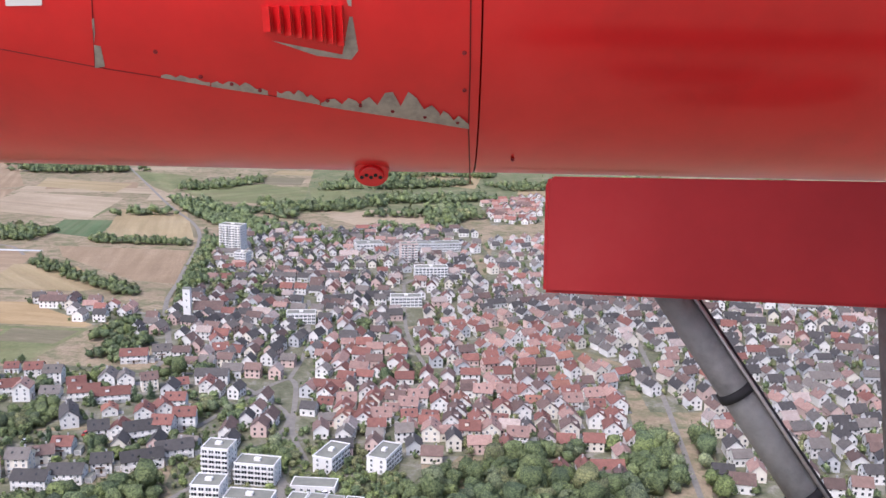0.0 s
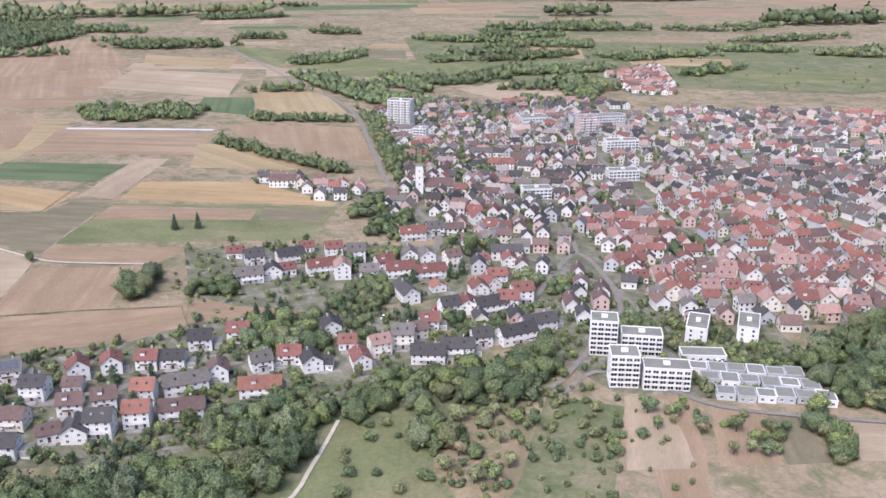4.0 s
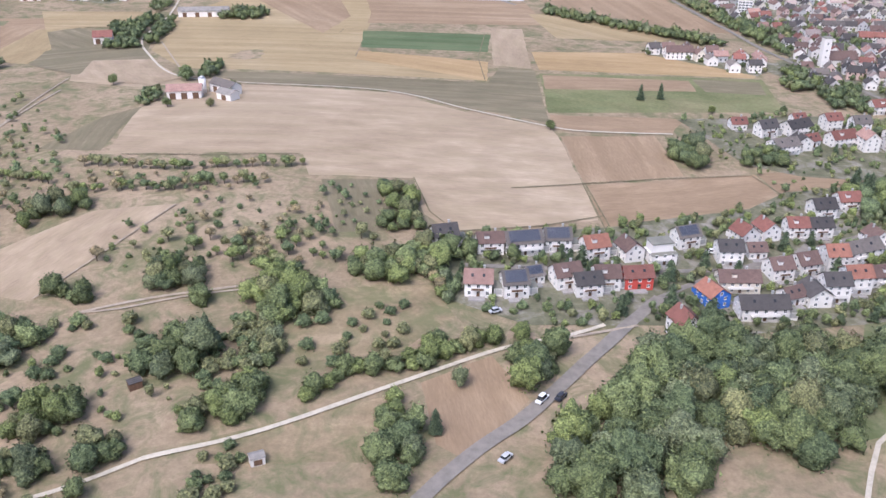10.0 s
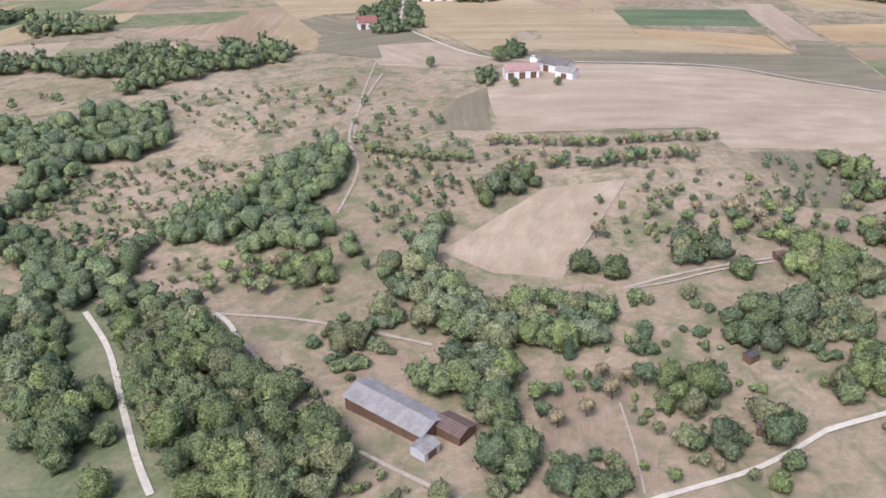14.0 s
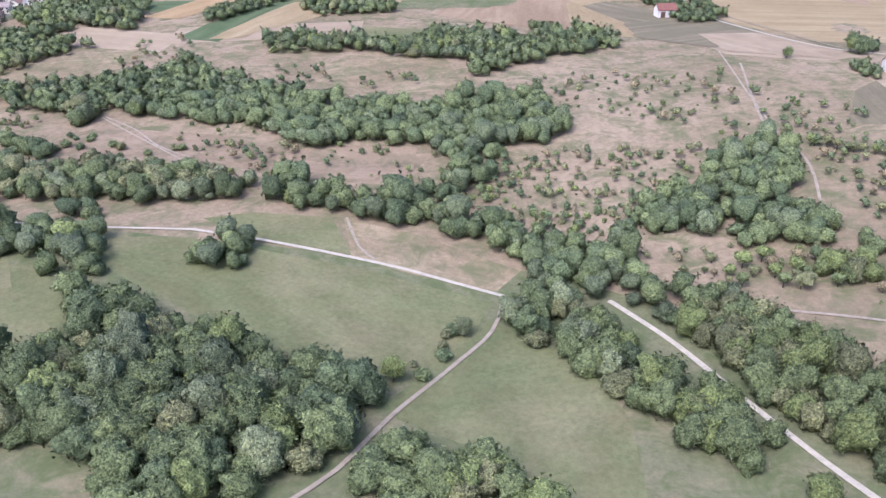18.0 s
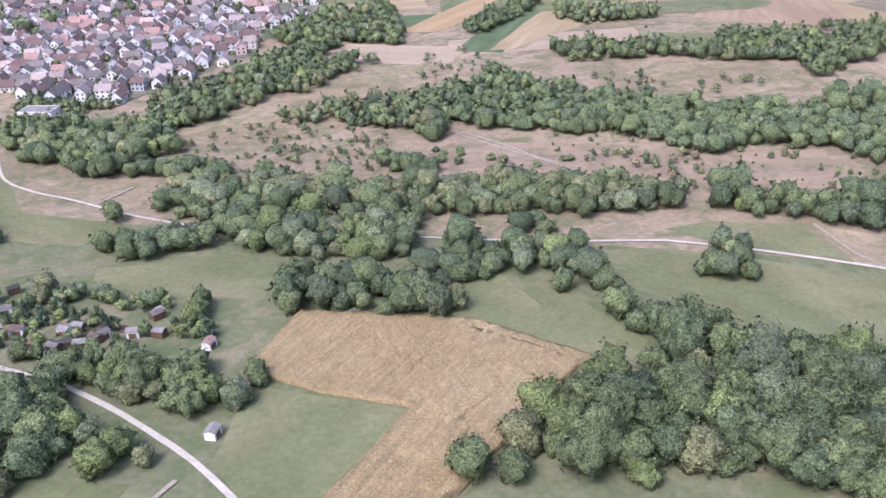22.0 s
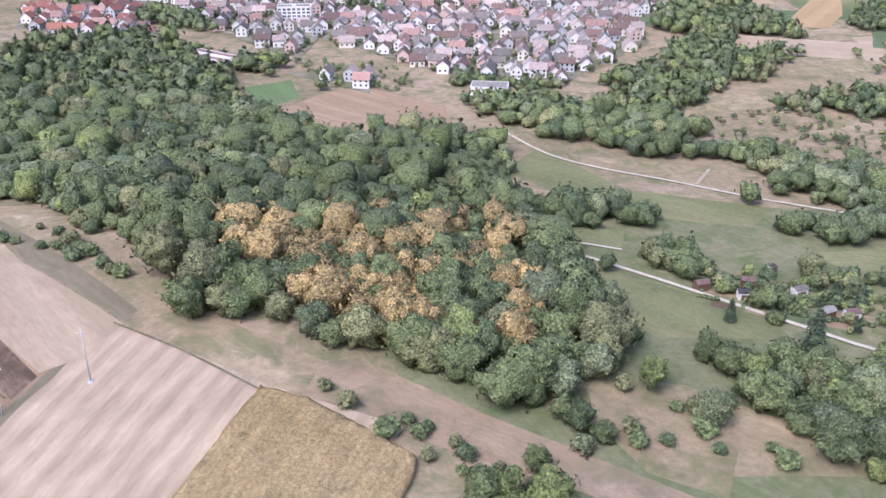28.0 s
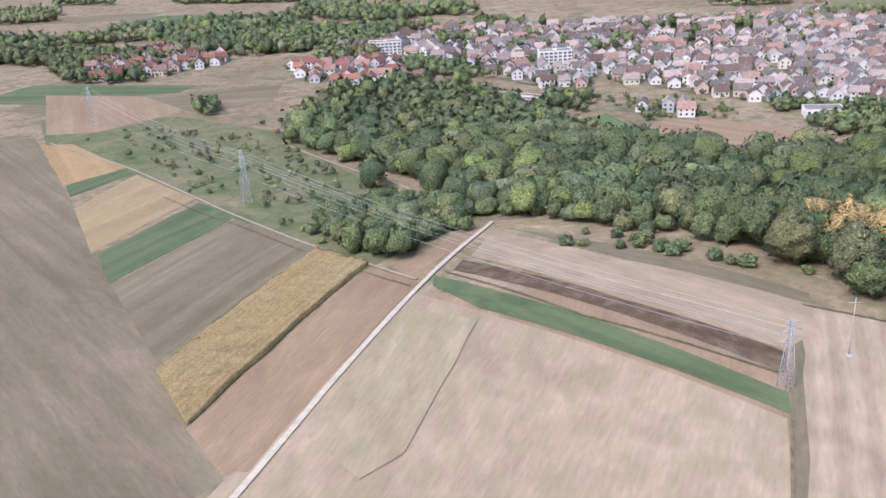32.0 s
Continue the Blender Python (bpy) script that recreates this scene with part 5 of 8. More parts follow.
def town(kind, gap, pts):
    """Houses along bent lanes inside an outline; the nearest are things of their own."""
    rng = random.Random(int(gap * 100 + pts[0][0] * 3 + pts[1][1]))
    gap *= 0.9
    field("built", pts)
    xs, ys = [p[0] for p in pts], [p[1] for p in pts]
    mats = sorted(set(TOWN_ROOFS[kind])) + sorted(set(TOWN_WALLS)) + ["glass", "concrete"]
    joined = Joined(mats)
    green_v, green_f, green_s, green_n = [], [], [], 0
    y, row = min(ys), 0
    while y < max(ys):
        x = min(xs) + rng.uniform(0, gap)
        while x < max(xs):
            bend = 9 * noise.noise((x * 0.008, y * 0.008, 5.0))
            px, py = x + rng.uniform(-1.6, 1.6) + 0.25 * (y - min(ys)) * math.sin(row), y + bend + rng.uniform(-1.8, 1.8)
            x += gap * rng.uniform(0.88, 1.2)
            if not inside(px, py, pts) or on_road(px, py, 3.5) or any((a - px) ** 2 + (b - py) ** 2 < 58 for a, b in HOMES) or any(x0 < px < x1 and y0 < py < y1 for x0, x1, y0, y1 in BLOCKED):
                continue
            if rng.random() < 0.1:
                continue
            HOMES.append((px, py))
            keep_clear(px, py, 8, 7, 0)
            turn = 40 * noise.noise((px * 0.006, py * 0.006, 9.0)) + rng.choice((0, 0, 90, 90, 90)) + rng.uniform(-9, 9)
            l, d, e, rise = rng.uniform(6.2, 9.4), rng.uniform(5.4, 6.8), rng.uniform(3.0, 4.8), rng.uniform(2.1, 3.0)
            if rng.random() < 0.08:
                l *= 1.7
            roof, wall = rng.choice(TOWN_ROOFS[kind]), rng.choice(TOWN_WALLS)
            m = pose(px, py, terrain(px, py) + 0.3, 0, 0, turn)
            if py < 455 and px > -900 and len(SINGLE) < 55:
                letter = {"roof_red": "r", "roof_orange": "o", "roof_brown": "b", "roof_dark": "d", "roof_grey": "g", "roof_rose": "p", "roof_pale": "p"}[roof]
                code = letter + ("c" if wall != "white_wall" else "e") + rng.choice("smm")
                if code not in KINDS:
                    KINDS[code] = house_kind(code)
                SINGLE[copy_thing(KINDS[code], m)] = code
            else:
                joined.house(m, l, d, e, rise, roof, wall)
            for _ in range(rng.choice((2, 3, 3, 4))):
                a, r = rng.uniform(0, 6.283), rng.uniform(0.9, 2.4)
                tx, ty = px + gap * 0.55 * math.cos(a), py + gap * 0.55 * math.sin(a)
                v, f, nv = SMALL[rng.randrange(4)]
                green_s.append(nv)
                green_v.append(v * [r, r, r * 1.2] + [tx, ty, terrain(tx, ty) + r])
                green_f.append((f + green_n, rng.randrange(3)))
                green_n += len(v)
        y += gap * rng.uniform(0.95, 1.25)
        row += 1
    if joined.v:
        tagged(mesh_object("town_houses", joined.v, joined.f, joined.mats, joined.m), {"old": "close-set old town houses with red tiled roofs", "mixed": "white houses with grey, brown and red roofs", "grey": "white houses with dark grey roofs", "pale": "white gabled houses with faded red and brown roofs"}[kind], "houses", kind="stuff")
    if green_v:
        v = np.concatenate(green_v)
        f = np.concatenate([q for q, _ in green_f])
        idx = np.concatenate([np.full(len(q), k) for q, k in green_f])
        ob = tagged(mesh_object("garden_trees", v.tolist(), f.tolist(), ["leaf_mid", "leaf_dark", "leaf_olive"], idx.tolist()), "small garden trees between the houses", "trees", kind="stuff")
        soften(ob.data, np.concatenate(green_s))


def gardens(count, pts, name="garden_greenery", label="dense hedges, shrubs and small trees between houses", big=1.0):
    """Small trees and shrubs in the free spots of an outline."""
    rng = random.Random(int(count + pts[0][0]))
    xs, ys = [p[0] for p in pts], [p[1] for p in pts]
    vs, fs, ns, n, tries = [], [], [], 0, 0
    while len(vs) < count and tries < 25 * count:
        tries += 1
        x, y = rng.uniform(min(xs), max(xs)), rng.uniform(min(ys), max(ys))
        if not inside(x, y, pts) or on_road(x, y, 1.0) or not free_spot(x, y, 1.7):
            continue
        v, f, nv = WOOD_MID[rng.randrange(8)] if y < 330 else WOOD_FAR[rng.randrange(8)]
        r = rng.uniform(0.7, 2.0) * big
        h = r * rng.uniform(0.8, 1.4)
        vs.append(v * [r, r * rng.uniform(0.7, 1.2), h] + [x, y, terrain(x, y) + h * 0.9])
        fs.append((f + n, rng.randrange(4)))
        ns.append(nv)
        n += len(v)
    idx = np.concatenate([np.full(len(f), k) for f, k in fs])
    ob = tagged(mesh_object(name, np.concatenate(vs).tolist(), np.concatenate([f for f, _ in fs]).tolist(), ["leaf_mid", "leaf_dark", "leaf_olive", "leaf_light"], idx.tolist()), label, "shrubs", kind="stuff")
    soften(ob.data, np.concatenate(ns))


# ---- larger buildings ----
def block(name, label, category, x, y, turn, l, d, storeys, storey=2.1, wall="white_wall", roof="flat_roof", bays=None, balconies=False, group=""):
    """A flat-roofed building: body, parapet roof, a window for each bay and storey."""
    ob = thing(name, pose(x, y, terrain(x, y) + 0.2, 0, 0, turn), label, category, group)
    hl, hd, h, rim = l / 2, d / 2, storeys * storey + 0.4, 0.5 if storeys > 1 else 0.28
    BLOCKED.append((x - hl - 4, x + hl + 4, y - hd - 5, y + hd + 5))
    keep_clear(x, y, l, d, turn)
    bm = bmesh.new()
    box(bm, -hl, hl, -hd, hd, -2.5, h)
    part("wall", bm, wall, ob)
    bm = bmesh.new()
    box(bm, -hl - 0.12, hl + 0.12, -hd - 0.12, -hd + 0.25, h, h + rim, 1)
    box(bm, -hl - 0.12, hl + 0.12, hd - 0.25, hd + 0.12, h, h + rim, 1)
    box(bm, -hl - 0.12, -hl + 0.25, -hd + 0.25, hd - 0.25, h, h + rim, 1)
    box(bm, hl - 0.25, hl + 0.12, -hd + 0.25, hd - 0.25, h, h + rim, 1)
    box(bm, -hl + 0.25, hl - 0.25, -hd + 0.25, hd - 0.25, h, h + 0.15, 0)
    if storeys > 1:
        box(bm, -1.2, 1.2, -0.9, 0.9, h + 0.15, h + 1.1, 1)
    part("roof", bm, [roof, wall], ob)
    n = bays or max(2, round(l / 2.6))
    m = max(1, round(d / 3.2))
    for s in range(storeys):
        z = s * storey + storey * 0.6
        for k in range(n):
            xx = -hl + l * (k + 0.5) / n
            shared_part("window", WINDOW, ob, pose(xx, -hd - 0.01, z) @ Matrix.Diagonal((2.15 if storeys > 1 else 1.2, 1, 1.2 if storeys > 1 else 0.8, 1)))
            if balconies and s and (k % 2 == 0 or storeys < 8):
                shared_part("balcony", BALCONY, ob, pose(xx, -hd, z - 0.85))
        for sgn in (-1, 1):
            for k in range(m):
                shared_part("window", WINDOW, ob, pose(sgn * (hl + 0.01), -hd + d * (k + 0.5) / m, z, 0, 0, 90 * sgn))
    return ob


_bm = bmesh.new()
box(_bm, -1.2, 1.2, -1.1, 0.0, 0, 0.12)
box(_bm, -1.2, 1.2, -1.1, -1.04, 0.12, 0.9)
box(_bm, -1.2, -1.14, -1.04, 0.0, 0.12, 0.9)
box(_bm, 1.14, 1.2, -1.04, 0.0, 0.12, 0.9)
BALCONY = bpy.data.meshes.new("balcony")
_bm.to_mesh(BALCONY)
_bm.free()
BALCONY.materials.append(MAT["white_wall"])

block("apartment_tower", "tall white slab apartment tower with rows of windows", "tower block", -122, 733, -18, 19, 11, 11, 2.0, balconies=True)
block("apartment_building", "white four-storey flat-roofed building beside the tower", "building", -108, 690, -18, 10, 9, 4, 2.0)
block("apartment_tower", "salmon pink tower block with balconies", "tower block", 20, 690, 8, 13, 11, 8, 2.0, "pink_wall", balconies=True)
block("apartment_building", "white stepped apartment block with balconies, high wing", "apartment block", -59, 311, -12, 10, 9, 7, 1.9, balconies=True, group="white apartment blocks")
block("apartment_building", "white stepped apartment block with balconies, low wing", "apartment block", -45, 309, -12, 15, 8, 4, 1.9, balconies=True, group="white apartment blocks")
block("apartment_building", "white stepped apartment block with balconies, high wing", "apartment block", -58, 286, -8, 10, 9, 6, 1.9, balconies=True, group="white apartment blocks")
block("apartment_building", "white stepped apartment block with balconies, low wing", "apartment block", -44, 282, -10, 16, 8, 4, 1.9, balconies=True, group="white apartment blocks")
block("terrace_block", "long white three-storey block with gravel flat roof", "apartment block", -19, 321, 66, 15, 8, 3, 1.9)
block("terrace_block", "long white three-storey block with planted flat roof", "apartment block", 1, 320, 66, 15, 8, 3, 1.9)
block("garage_row", "low long garage with brown flat roof", "garage", -24, 301, -8, 16, 7, 1, 2.4)
_rng = random.Random(4)
for _j in range(3):
    for _i in range(6):
        block("bungalow", "pale flat-roofed patio bungalow in a staggered row", "house", -29 + 6.4 * _i + 1.5 * _j, 292 - 9.5 * _j - 1.6 * _i + _rng.uniform(-1, 1), -14, 6.0, 5.6 + 1.5 * (_i % 2), 1, 1.9, ("white_wall", "grey_wall", "concrete")[(_i + 2 * _j) % 3], group="patio bungalows")
block("school", "pale flat-roofed school wing with long window bands", "school", 42, 742, 6, 46, 12, 3, 2.2, "grey_wall")
block("school", "large white hall with flat roof", "school", -12, 745, 10, 22, 16, 2, 3.0)
block("office_building", "white office building with window bands", "office", 35, 640, 4, 24, 10, 4, 2.0, bays=9)
block("office_building", "white three-storey building with window bands", "office", -48, 520, 3, 17, 9, 3, 2.0, bays=7)
block("office_building", "white long building at the edge of the centre", "office", 15, 560, 3, 20, 9, 3, 2.0, bays=8)
block("sports_hall", "low hall with blue-grey flat roof", "hall", -1031, 470, -4, 17, 10, 1, 3.2, "white_wall", "sheet_roof")
block("office_building", "white flat-roofed building above the town", "office", -1262, 655, 5, 22, 9, 4, 2.0, bays=8)
block("apartment_building", "pale apartment block between the houses", "apartment block", -1150, 610, 8, 20, 9, 4, 2.0, bays=7)
for _k in range(3):
    block("school", "long low classroom wing with white edge and reddish flat roof", "school", -1181 + 4 * _k, 507 + 7 * _k, -30, 30, 4.5, 1, 2.6, "white_wall", "roof_rose", bays=10, group="classroom wings")


def shed(name, label, category, x, y, turn, l, d, e, rise, roof, wall="white_wall", doors=2, group=""):
    """A pitched farm building with big doors."""
    ob = thing(name, pose(x, y, terrain(x, y) + 0.2, 0, 0, turn), label, category, group)
    hl, hd = l / 2, d / 2
    BLOCKED.append((x - hl - 4, x + hl + 4, y - hd - 5, y + hd + 5))
    keep_clear(x, y, l, d, turn)
    bm = bmesh.new()
    v = [bm.verts.new(p) for p in ((-hl, -hd, -2), (hl, -hd, -2), (hl, hd, -2), (-hl, hd, -2), (-hl, -hd, e), (hl, -hd, e), (hl, hd, e), (-hl, hd, e), (-hl, 0, e + rise), (hl, 0, e + rise))]
    for q in ((0, 1, 5, 4), (2, 3, 7, 6), (1, 2, 6, 9, 5), (3, 0, 4, 8, 7), (3, 2, 1, 0), (4, 5, 9, 8), (6, 7, 8, 9)):
        bm.faces.new([v[i] for i in q])
    part("wall", bm, wall, ob)
    n, o = rise / hd, min(0.5, d * 0.06)
    for sgn in (-1, 1):
        bm = bmesh.new()
        ridge, low = (0.0, e + rise + 0.14), (sgn * (hd + o), e - o * n + 0.14)
        pts = [(-hl - o, *ridge), (hl + o, *ridge), (hl + o, *low), (-hl - o, *low)]
        a = [bm.verts.new(p) for p in pts] + [bm.verts.new((p[0], p[1], p[2] - 0.12)) for p in pts]
        for q in ((0, 1, 2, 3), (7, 6, 5, 4), (0, 4, 5, 1), (1, 5, 6, 2), (2, 6, 7, 3), (3, 7, 4, 0)):
            bm.faces.new([a[i] for i in q])
        bmesh.ops.recalc_face_normals(bm, faces=bm.faces[:])
        part("roof", bm, roof, ob)
    for k in range(doors):
        bm = bmesh.new()
        xx = -hl + l * (k + 0.5) / doors
        w = min(1.4, l / doors * 0.3)
        box(bm, xx - w, xx + w, -hd - 0.06, -hd + 0.02, -0.1, e * 0.75)
        part("door", bm, "timber", ob)
    return ob


shed("barn", "long open barn with weathered grey corrugated roof", "barn", -528, 205, -42, 25, 9, 3.0, 1.5, "sheet_roof", "timber", 5)
shed("lean_to", "small brown-roofed lean-to beside the barn", "shed", -514, 197, -42, 8, 6, 2.4, 1.0, "roof_brown", "timber", 1)
shed("shed", "small grey-roofed shed before the barn", "shed", -521, 191, 46, 5, 4.5, 2.2, 0.8, "sheet_roof", "grey_wall", 1)
shed("farmhouse", "white farmhouse with a rose tiled roof among trees", "farm", -470, 444, 5, 16, 7, 4.0, 2.4, "roof_rose", "white_wall", 3)
shed("barn", "white farm barn with grey roof", "barn", -452, 452, -40, 15, 7, 4.0, 2.2, "roof_grey", "white_wall", 2)
shed("barn", "white farm shed beside the yard", "barn", -449, 440, -35, 9, 6, 3.2, 1.6, "sheet_roof", "white_wall", 1)
shed("barn", "large farm hall with dark solar roof", "barn", -602, 740, 2, 46, 14, 4.5, 3.0, "solar", "grey_wall", 4)
shed("barn", "long white farm hall with grey roof", "barn", -502, 664, 3, 34, 9, 4.0, 2.0, "sheet_roof", "white_wall", 4)
shed("farmhouse", "white lone house with a red roof under trees", "house", -548, 582, 10, 11, 8, 4.5, 3.0, "roof_red", "white_wall", 2)
shed("farmhouse", "white house with a dark roof near the farm road", "house", -640, 720, 8, 14, 9, 4.0, 3.0, "roof_dark", "white_wall", 2)
shed("nave", "church nave with a brown tiled roof", "church", -105, 537, 2, 17, 10, 4.5, 4.0, "roof_brown", "white_wall", 1)
_ob = thing("church_tower", pose(-117, 533, terrain(-117, 533) + 0.2), "slim white square church tower", "church")
_bm = bmesh.new()
box(_bm, -2.2, 2.2, -2.2, 2.2, -2, 17)
part("wall", _bm, "white_wall", _ob)
_bm = bmesh.new()
box(_bm, -2.4, 2.4, -2.4, 2.4, 17, 17.4)
part("roof", _bm, "flat_roof", _ob)
for _z in (6, 10, 14):
    shared_part("window", WINDOW, _ob, pose(0, -2.21, _z))
_ob = thing("silo", pose(-463, 452, terrain(-463, 452)), "white round farm silo", "silo")
_bm = bmesh.new()
tube(_bm, (0, 0, -1), (0, 0, 7.5), 1.7, 1.7, 20)
part("body", _bm, "white_wall", _ob)
_bm = bmesh.new()
tube(_bm, (0, 0, 7.5), (0, 0, 8.4), 1.8, 0.25, 20)
part("cap", _bm, "steel", _ob)

# a white film tunnel along a field's edge
_v, _f = [], []
for _k in range(41):
    _x = -384 + 114 * _k / 40
    for _a in range(7):
        _t = math.pi * _a / 6
        _v.append((_x, 727 - 6 * _k / 40 + 1.5 * math.cos(_t), terrain(_x, 725) + 0.3 + 0.8 * math.sin(_t) + 0.05 * math.sin(_k * 1.9)))
    if _k:
        _f += [(7 * (_k - 1) + i, 7 * (_k - 1) + i + 1, 7 * _k + i + 1, 7 * _k + i) for i in range(6)]
tagged(mesh_object("film_tunnel", _v, _f, "grey_wall", smooth=True), "long low tunnel of white plastic film at the field edge", "polytunnel")

for _n, (_x, _y, _t, _c) in enumerate(((-942, 256, 10, "roof_brown"), (-926, 258, -15, "sheet_roof"), (-926, 249, 30, "roof_dark"), (-910, 255, 5, "sheet_roof"), (-907, 265, 50, "roof_grey"),
                                       (-919, 252, -30, "roof_brown"), (-877, 211, 80, "sheet_roof"), (-874, 228, 85, "roof_rose"), (-935, 246, 12, "roof_red"), (-951, 268, 20, "roof_grey"),
                                       (-963, 272, -10, "roof_brown"), (-955, 281, 40, "roof_dark"), (-929, 256, -20, "sheet_roof"), (-928, 247, -20, "roof_grey"), (-922, 249, 10, "sheet_roof"), (-918, 254, 60, "roof_grey"), (-903, 255, -15, "sheet_roof"), (-948, 256, 30, "sheet_roof"), (-966, 264, 0, "roof_dark"), (-976, 268, 20, "roof_brown"), (-907, 266, 70, "sheet_roof"), (-888, 249, 75, "roof_rose"), (-414, 262, 10, "roof_brown"), (-438, 216, 30, "roof_dark"), (-403, 187, 20, "sheet_roof"), (-444, 190, 70, "roof_brown"))):
    shed("garden_hut", "small allotment hut with a shallow roof", "hut", _x, _y, _t, 3.4, 2.6, 1.9, 0.6, _c, "timber" if _n % 3 else "white_wall", 1, "allotment huts")


def hedge(x, y, turn, l, w=0.8, h=1.3):
    """A clipped hedge: an uneven long body with leaf sprays."""
    rng = np.random.default_rng(int(abs(x * 7 + y * 3 + l)))
    vs, fs, n = [], [], 0
    for k in range(int(l / 0.7)):
        v, f = BALL
        vs.append(v * (1 + rng.normal(0, 0.12, (len(v), 1))) * [0.6, w * 0.62, h * 0.55] + [k * 0.7 - l / 2, rng.normal(0, 0.08), h * 0.5])
        fs.append(f + n)
        n += len(v)
    ob = mesh_object("hedge", np.concatenate(vs).tolist(), np.concatenate(fs).tolist(), "leaf_dark")
    ob.matrix_world = pose(x, y, terrain(x, y), 0, 0, turn)
    return tagged(ob, "clipped dark green garden hedge", "hedge", "allotment hedges")


_rng = random.Random(9)
for _i in range(7):
    for _j in range(3):
        hedge(-975 + 9 * _i + _rng.uniform(-1, 1), 262 + 8 * _j - 2.2 * _i + _rng.uniform(-1, 1), _rng.choice((-22, 68)), _rng.uniform(5, 9))

hedge(-945.0, 265.0, -18, 12.6)
hedge(-939.5, 257.5, -95, 11.0)
hedge(-948.5, 254.0, 167, 17.5)
hedge(-954.0, 261.5, 61, 12.5)


# ---- pylons ----
def pylon(x, y, h, turn, label):
    ob = thing("pylon", pose(x, y, terrain(x, y), 0, 0, turn), label, "pylon", "power line pylons")
    w = h * 0.085

    def at(u):
        return w * (1 - 0.82 * u)
    for sx in (-1, 1):
        for sy in (-1, 1):
            bm = bmesh.new()
            tube(bm, (sx * at(0), sy * at(0), -0.5), (sx * at(1), sy * at(1), h), 0.09, 0.06, 5)
            part("leg", bm, "steel", ob)
    n = 9
    faces = {(ax, s): bmesh.new() for ax in (0, 1) for s in (-1, 1)}
    for k in range(n):
        u0, u1 = k / n, (k + 1) / n
        for ax in (0, 1):
            for s in (-1, 1):
                for a, b in ((-1, 1), (1, -1)):
                    p = (a * at(u0), s * at(u0), u0 * h) if ax == 0 else (s * at(u0), a * at(u0), u0 * h)
                    q = (b * at(u1), s * at(u1), u1 * h) if ax == 0 else (s * at(u1), b * at(u1), u1 * h)
                    tube(faces[ax, s], p, q, 0.04, 0.04, 4, caps=False)
    for lattice in faces.values():
        part("lattice", lattice, "steel", ob)
    for z, l in ((0.72, 0.2), (0.86, 0.16), (0.97, 0.1)):
        for s in (-1, 1):
            bm = bmesh.new()
            tube(bm, (0, 0, z * h + 0.02 * h), (s * l * h, 0, z * h), 0.08, 0.04, 5)
            tube(bm, (0, 0, z * h - 0.03 * h), (s * l * h, 0, z * h), 0.07, 0.04, 5)
            part("crossarm", bm, "steel", ob)
            bm = bmesh.new()
            tube(bm, (s * l * h, 0, z * h), (s * l * h, 0, z * h - 0.05 * h), 0.06, 0.06, 6)
            part("insulator", bm, "concrete", ob)
    return ob


pylon(-1121, 192, 13.5, 28, "grey lattice steel pylon standing in a field")
pylon(-1266, 342, 20.0, 40, "grey lattice steel pylon beside the orchard")
pylon(-1381, 468, 20.0, 40, "grey lattice steel pylon in the far fields")
_ob = thing("utility_pole", pose(-1107, 202, terrain(-1107, 202)), "slim steel mast with a short crossarm in stubble", "pole")
_bm = bmesh.new()
tube(_bm, (0, 0, -0.4), (0, 0, 12), 0.13, 0.08, 8)
part("mast", _bm, "steel", _ob)
_bm = bmesh.new()
tube(_bm, (-1.2, 0, 11), (1.2, 0, 11), 0.05, 0.05, 6)
part("crossarm", _bm, "steel", _ob)
_bm = bmesh.new()
tube(_bm, (0, 0, -0.2), (0, 0, 0.35), 0.9, 0.5, 10)
part("footing", _bm, "concrete", _ob)


def cable(p, q, sag):
    bm = bmesh.new()
    pts = [Vector(p).lerp(Vector(q), k / 14) - Vector((0, 0, sag * 4 * (k / 14) * (1 - k / 14))) for k in range(15)]
    rings = [[bm.verts.new(a + Vector((0.025 * u, 0.025 * u, 0.035 * w))) for u, w in ((1, 0), (0, 1), (-1, 0), (0, -1))] for a in pts]
    for a, b in zip(rings, rings[1:]):
        for k in range(4):
            bm.faces.new((a[k], a[k - 1], b[k - 1], b[k]))
    me = bpy.data.meshes.new("cable")
    bm.to_mesh(me)
    bm.free()
    me.materials.append(MAT["steel"])
    tagged(new("power_cable", me), "thin sagging overhead power cable between pylons", "cable", "power cables")


for _a, _b, _ta, _tb in (((-1121, 192, 13.5), (-1266, 342, 20), 28, 40), ((-1266, 342, 20), (-1381, 468, 20), 40, 40)):
    for _z, _l in ((0.72, 0.2), (0.86, 0.16), (0.97, 0.1)):
        for _s in (-1, 1):
            _e = []
            for (_x, _y, _h), _t in ((_a, _ta), (_b, _tb)):
                _o = _s * _l * _h
                _e.append((_x + _o * math.cos(radians(_t)), _y + _o * math.sin(radians(_t)), terrain(_x, _y) + _h * (_z - 0.05)))
            cable(*_e, 3.0)


